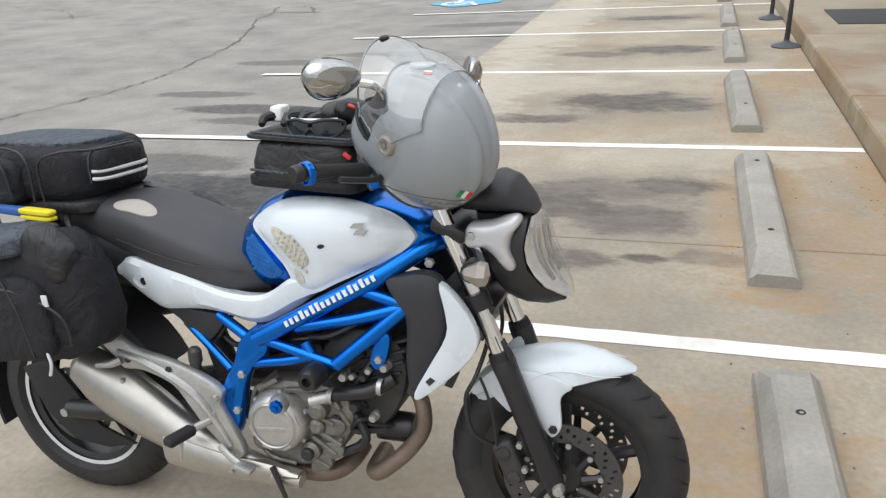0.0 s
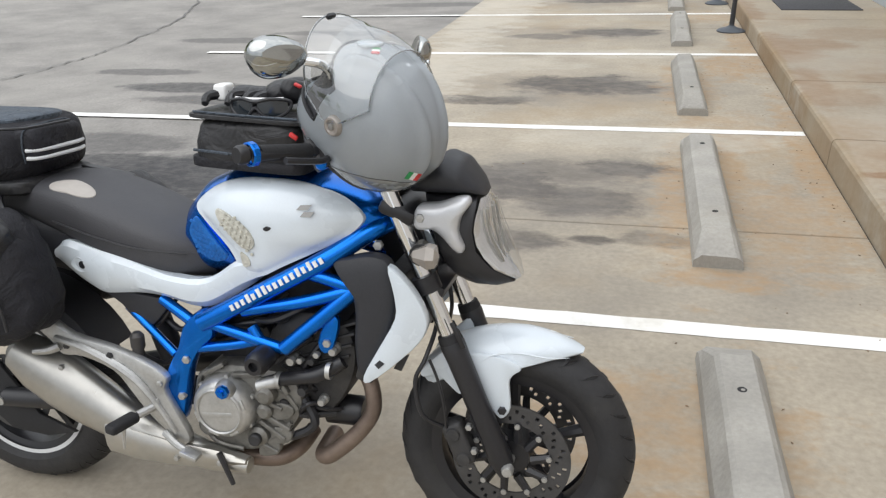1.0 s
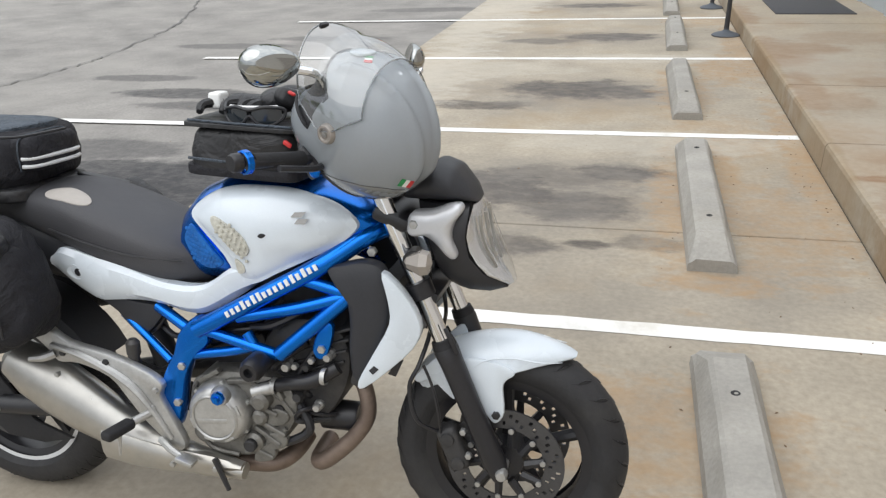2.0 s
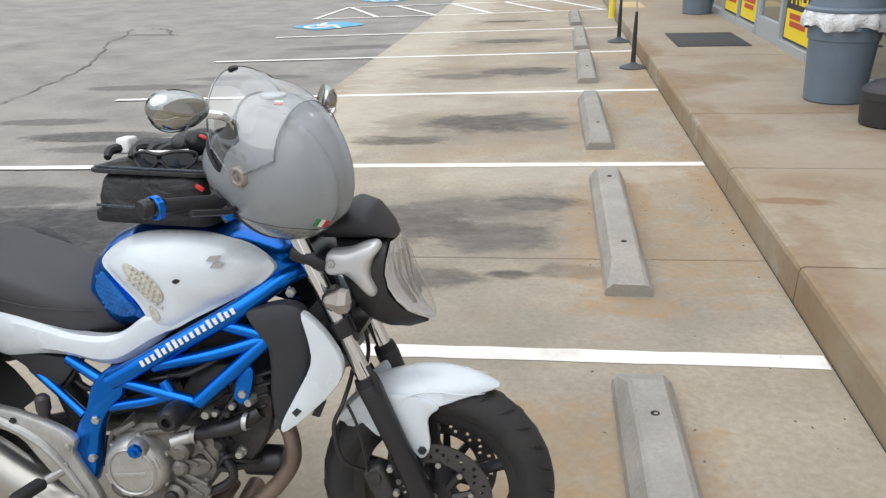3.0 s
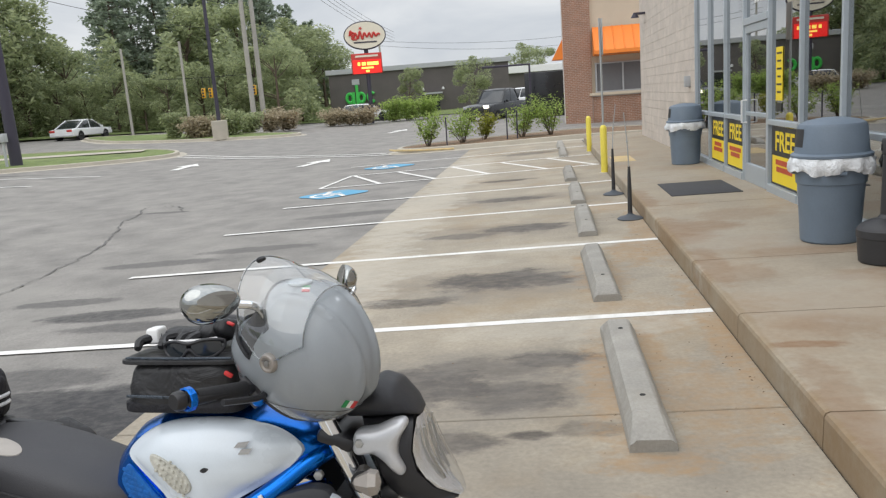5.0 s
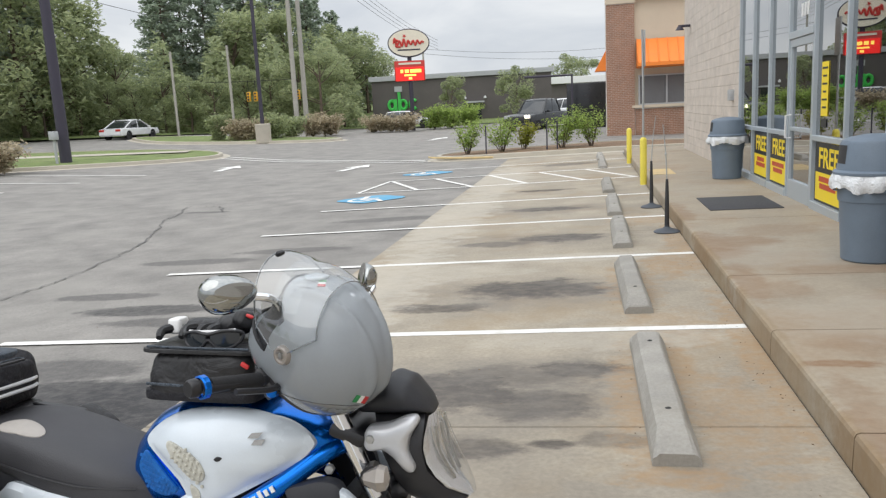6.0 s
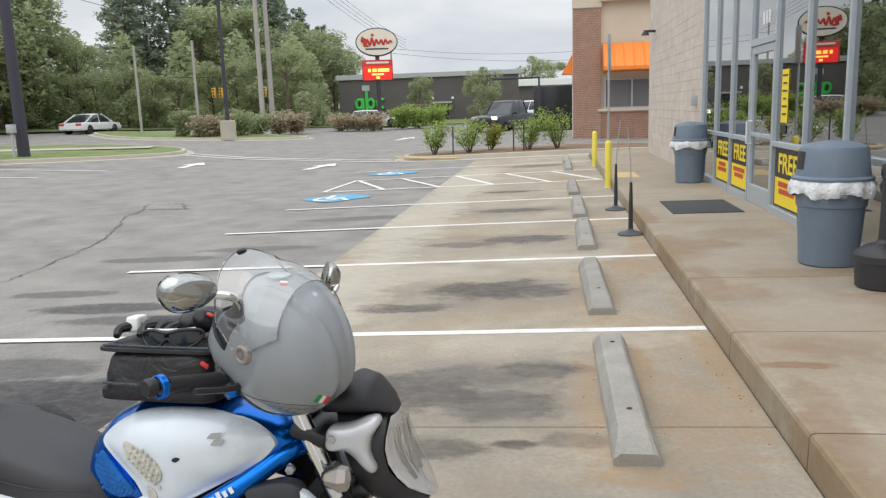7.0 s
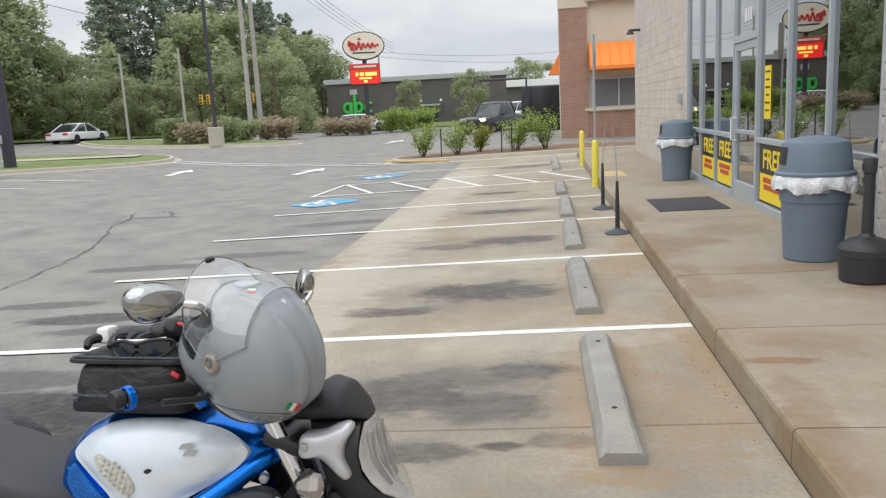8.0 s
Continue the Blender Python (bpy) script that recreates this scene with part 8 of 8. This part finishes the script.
rim_line = [(-0.074, 0.014), (-0.035, 0.021), (0.0, 0.015), (0.035, 0.021), (0.074, 0.014), (0.071, -0.006), (0.046, -0.022), (0.02, -0.017), (0.0, 0.001), (-0.02, -0.017), (-0.046, -0.022), (-0.071, -0.006)]
bow = lambda x: -0.02 + 0.028 * (x / 0.074) ** 2
part("eye_frame", tube([(x, bow(x), z) for x, z in rim_line + rim_line[:1]], 0.0042, 8), SATIN, gg)
for s in (-1, 1):
    part("eye_lens", rings_mesh([[(s * x, bow(x) - 0.001, z0 + (z1 - z0) * t) for t in (0.0, 0.5, 1.0)] for x, z0, z1 in ((0.006, -0.002, 0.014), (0.02, -0.016, 0.018), (0.046, -0.021, 0.019), (0.07, -0.005, 0.013))], closed=False, cap=False), CAR_GLASS, gg, "dark goggle lens")
part("brow_pad", tube([(x, bow(x) + 0.008, 0.02) for x in (-0.06, -0.03, 0.0, 0.03, 0.06)], 0.004, 6), WHITE, gg, "white inner edge")
part("temple_arm", tube([(-0.07, 0.0, 0.01), (-0.09, 0.05, 0.025), (-0.06, 0.1, 0.02)], 0.004, 6), SATIN, gg)

# helmet, resting on the right-hand mirror stem and bar, facing the seat with its visor raised
HM = pose(1.178, -0.147, 1.151, 0, 0, 162) @ pose(0, 0, 0, 0, -42, 0) @ pose(0, 0, 0, -7, 0, 0) @ Matrix.Scale(1.02, 4)
he = bike_thing("helmet", HM, "glossy grey full-face helmet with clear visor raised", "helmet")


def head_point(az, el, k=1.0):
    """The shell's surface: az from the face, el from the ear line, both in degrees."""
    a, e = radians(az), radians(el)
    d = Vector((math.cos(e) * math.cos(a), math.cos(e) * math.sin(a), math.sin(e)))
    rx = 0.158 if d.x > 0 else 0.168
    rz = 0.142 if d.z > 0 else 0.165
    r = 1 / math.sqrt((d.x / rx) ** 2 + (d.y / 0.126) ** 2 + (d.z / rz) ** 2)
    if d.x > 0 and el < -6:
        r *= 1 + 0.24 * min(1.0, (-6 - el) / 28) * math.cos(a) ** 2
    ridge = (max(0.0, 1 - abs(abs(d.y) - 0.36 - 0.2 * d.x) / 0.10) * 0.009 if d.x < 0.6 else 0.0) * min(1.0, max(0.0, (d.z + 0.15) / 0.3))
    return d * (r * k + ridge)


NA, LOW, HIGH = 120, -56, 88
els = [LOW, *range(-53, 88, 3), HIGH]


def in_port(az, el):
    az = (az + 180) % 360 - 180
    return abs(az) < 64 and -16 - 4 * math.cos(radians(az)) < el < 30 - abs(az) * 0.12


b = bmesh.new()
grid = [[b.verts.new(head_point(360 * i / NA, el)) for i in range(NA)] for el in els]
for j in range(len(els) - 1):
    for i in range(NA):
        k = (i + 1) % NA
        if not in_port(360 * (i + 0.5) / NA, (els[j] + els[j + 1]) / 2):
            b.faces.new((grid[j][i], grid[j][k], grid[j + 1][k], grid[j + 1][i]))
b.faces.new(grid[-1])
bmesh.ops.solidify(b, geom=b.faces[:], thickness=0.006)
part("shell", b, HELMET, he, "glossy mid-grey shell", angle=50)
rings = [[head_point(360 * i / NA, el, 0.93) * 0.995 for i in range(NA)] for el in els]
part("liner", rings_mesh(rings, cap=False), LINING, he, "dark padded lining")
part("neck_roll", tube([head_point(a, LOW, 0.96) for a in range(0, 361, 12)], 0.011, 8, curve=False), LINING, he)
seam_at = lambda az: float(np.interp(min(az, 360 - az), (84, 98, 112, 132, 153, 180), (-55, -53, -43, -26, -12, -8)))
band_az = list(range(84, 277, 6))
rings = [[head_point(a, -55 + (seam_at(a) + 55) * t, 1.007 if t < 1 else 1.001) for a in band_az] for t in (0.0, 0.3, 0.6, 0.93, 1.0)]
part("lower_trim", rings_mesh(rings, closed=False, cap=False), mat("gunmetal_trim", (0.22, 0.23, 0.23), 0.2, var=0.04, coat=0.8, bump=0), he, "darker gunmetal lower band")
part("trim_seam", tube([head_point(a, seam_at(a) + 0.3, 1.003) for a in band_az], 0.0006, 5, curve=False), SATIN, he)
edge = []
for a in range(-64, 65, 4):
    edge.append(head_point(a, 30 - abs(a) * 0.12, 1.0))
for a in range(64, -65, -4):
    edge.append(head_point(a, -16 - 4 * math.cos(radians(a)), 1.0))
part("port_gasket", tube(edge + [edge[0]], 0.004, 6, curve=False), RUBBER, he)

LIFT = Matrix.Rotation(radians(-46), 4, "Y")


def visor_point(az, el):
    """The swung-up shield: it stands off the shell more and more towards its free edge."""
    return LIFT @ head_point(az, el, 1.04 + 0.17 * max(0.0, (24 - el) / 46) ** 1.2 * math.cos(radians(az * 0.9)))


visor_rows = (-24, -18, -12, -6, 0, 6, 12, 18, 24, 30, 35)
half_at = lambda el: 86 - max(0.0, el - 8) * 0.45 - max(0.0, -10 - el) * 1.6
b = rings_mesh([[visor_point(a, el) for a in np.linspace(-half_at(el), half_at(el), 44)] for el in visor_rows], closed=False, cap=False)
v = part("visor", b, VISOR, he, "clear visor swung up", angle=80)
v.visible_shadow = False
VISOR_RIM = glass_mat("visor_rim", (0.55, 0.57, 0.58), 1.5, boost=0.22)
rim = [visor_point(a, -24) for a in np.linspace(-half_at(-24), half_at(-24), 36)]
loop = [visor_point(half_at(el), el) for el in visor_rows] + [visor_point(a, 35) for a in np.linspace(half_at(35), -half_at(35), 24)] + [visor_point(-half_at(el), el) for el in reversed(visor_rows)]
part("visor_edge", tube(rim, 0.0022, 6, curve=False), VISOR_RIM, v)
part("visor_edge", tube(loop, 0.0016, 6, curve=False), VISOR_RIM, v)
part("visor_tab", soft(0.010, 0.024, 0.012, 0.5, 0.001, 71), SATIN, v).matrix_basis = Matrix.Translation(visor_point(4, -22))
inner = [[visor_point(a, el) * 0.985 for a in np.linspace(-52, 52, 26)] for el in (-10, -2, 6, 14)]
fog = part("inner_lens", rings_mesh(inner, closed=False, cap=False), glass_mat("fog_insert", (0.90, 0.92, 0.93), 1.45, boost=0.06), v, "anti-fog inner lens", angle=80)
fog.visible_shadow = False
for s in (-1, 1):
    p = head_point(s * 88, 0, 1.03)
    hub = part("visor_pivot", lathe([(0.0, s * 0.003), (0.012, s * 0.003), (0.014, s * 0.006), (0.018, s * 0.006), (0.021, s * 0.001), (0.022, -s * 0.006)], 24, axis="y", at=p), SMOKE, he, "round smoky visor pivot")
    part("pivot_screw", lathe([(0.0, s * 0.007), (0.006, s * 0.0065), (0.007, s * 0.002)], 8, axis="y", at=p), STEEL, hub, smooth=False)
part("top_vent", soft(0.05, 0.05, 0.012, 0.7, 0.001, 70), HELMET, he).matrix_basis = Matrix.Translation(head_point(8, 52, 1.0)) @ pose(0, 0, 0, 0, 35, 0)


def decal(az, el, s=1.0):
    p = head_point(az, el, 1.006)
    nrm = (head_point(az + 4, el) - head_point(az - 4, el)).cross(head_point(az, el + 4) - head_point(az, el - 4)).normalized()
    m = Matrix.Translation(p) @ nrm.to_track_quat("Z", "Y").to_matrix().to_4x4()
    for mt, x in ((FLAG_G, -0.008), (WHITE, 0.0), (FLAG_R, 0.008)):
        part("flag_decal", box(0.008 * s, 0.018 * s, 0.002, (x * s, 0, 0)), mt, he, smooth=False).matrix_basis = m


decal(26, 62, 0.9)
decal(166, -1, 1.2)
part("intercom", tube([head_point(62, -44, 1.03), head_point(76, -48, 1.04), head_point(90, -52, 1.06), head_point(97, -53, 1.07)], [0.012, 0.015, 0.021, 0.019], 14), BLACK_PL, he, "black clip-on intercom")

# ---- block courses of the store wall ----
wall_face = thing("block_facing", Matrix(), "split-face concrete block facing of the store wall", "wall", kind="structure")
variants = [block_mesh(i, 0.006) for i in range(6)]
rnd = random.Random(5)
for r in range(16):
    for k in range(13):
        y = 0.96 - 0.2 - 0.4 * k - (0.2 if r % 2 else 0.0)
        ob = new("block", rnd.choice(variants))
        ob.parent = wall_face
        ob.matrix_basis = pose(XW, y, 0.19 + 0.1 + 0.2 * r, 180 if rnd.random() < 0.5 else 0)
        if r % 2 and k == 0:
            half = new("block", variants[0])
            half.parent = wall_face
            half.matrix_basis = pose(XW, 0.86, 0.29 + 0.2 * r) @ Matrix.Diagonal((1, 0.48, 1, 1))


def far_blocks():
    """The courses of the wall beyond the glass front, joined."""
    rnd = random.Random(8)
    vs, fs = [], []
    for r in range(25):
        for k in range(21):
            y0 = 9.25 + 0.4 * k - (0.2 if r % 2 else 0)
            a, c = max(y0, 9.25) + 0.0015, min(y0 + 0.4, 17.2) - 0.0015
            z0, z1 = 0.19 + 0.2 * r + 0.002, 0.19 + 0.2 * r + 0.198
            if c - a < 0.05:
                continue
            x = XW - 0.002 + rnd.uniform(-0.0015, 0.0015)
            i = len(vs)
            vs += [(x, a, z0), (x, c, z0), (x, c, z1), (x, a, z1), (XW + 0.031, a, z0), (XW + 0.031, c, z0), (XW + 0.031, c, z1), (XW + 0.031, a, z1)]
            fs += [(i, i + 1, i + 2, i + 3), (i, i + 4, i + 5, i + 1), (i + 3, i + 2, i + 6, i + 7), (i, i + 3, i + 7, i + 4), (i + 1, i + 5, i + 6, i + 2)]
    me = bpy.data.meshes.new("block_courses")
    me.from_pydata(vs, [], fs)
    me.materials.append(BLOCK_FAR)
    ob = new("block_courses", me)
    ob.parent = wall_face
    tagged(ob, "pale buff concrete block courses", kind="stuff")


far_blocks()
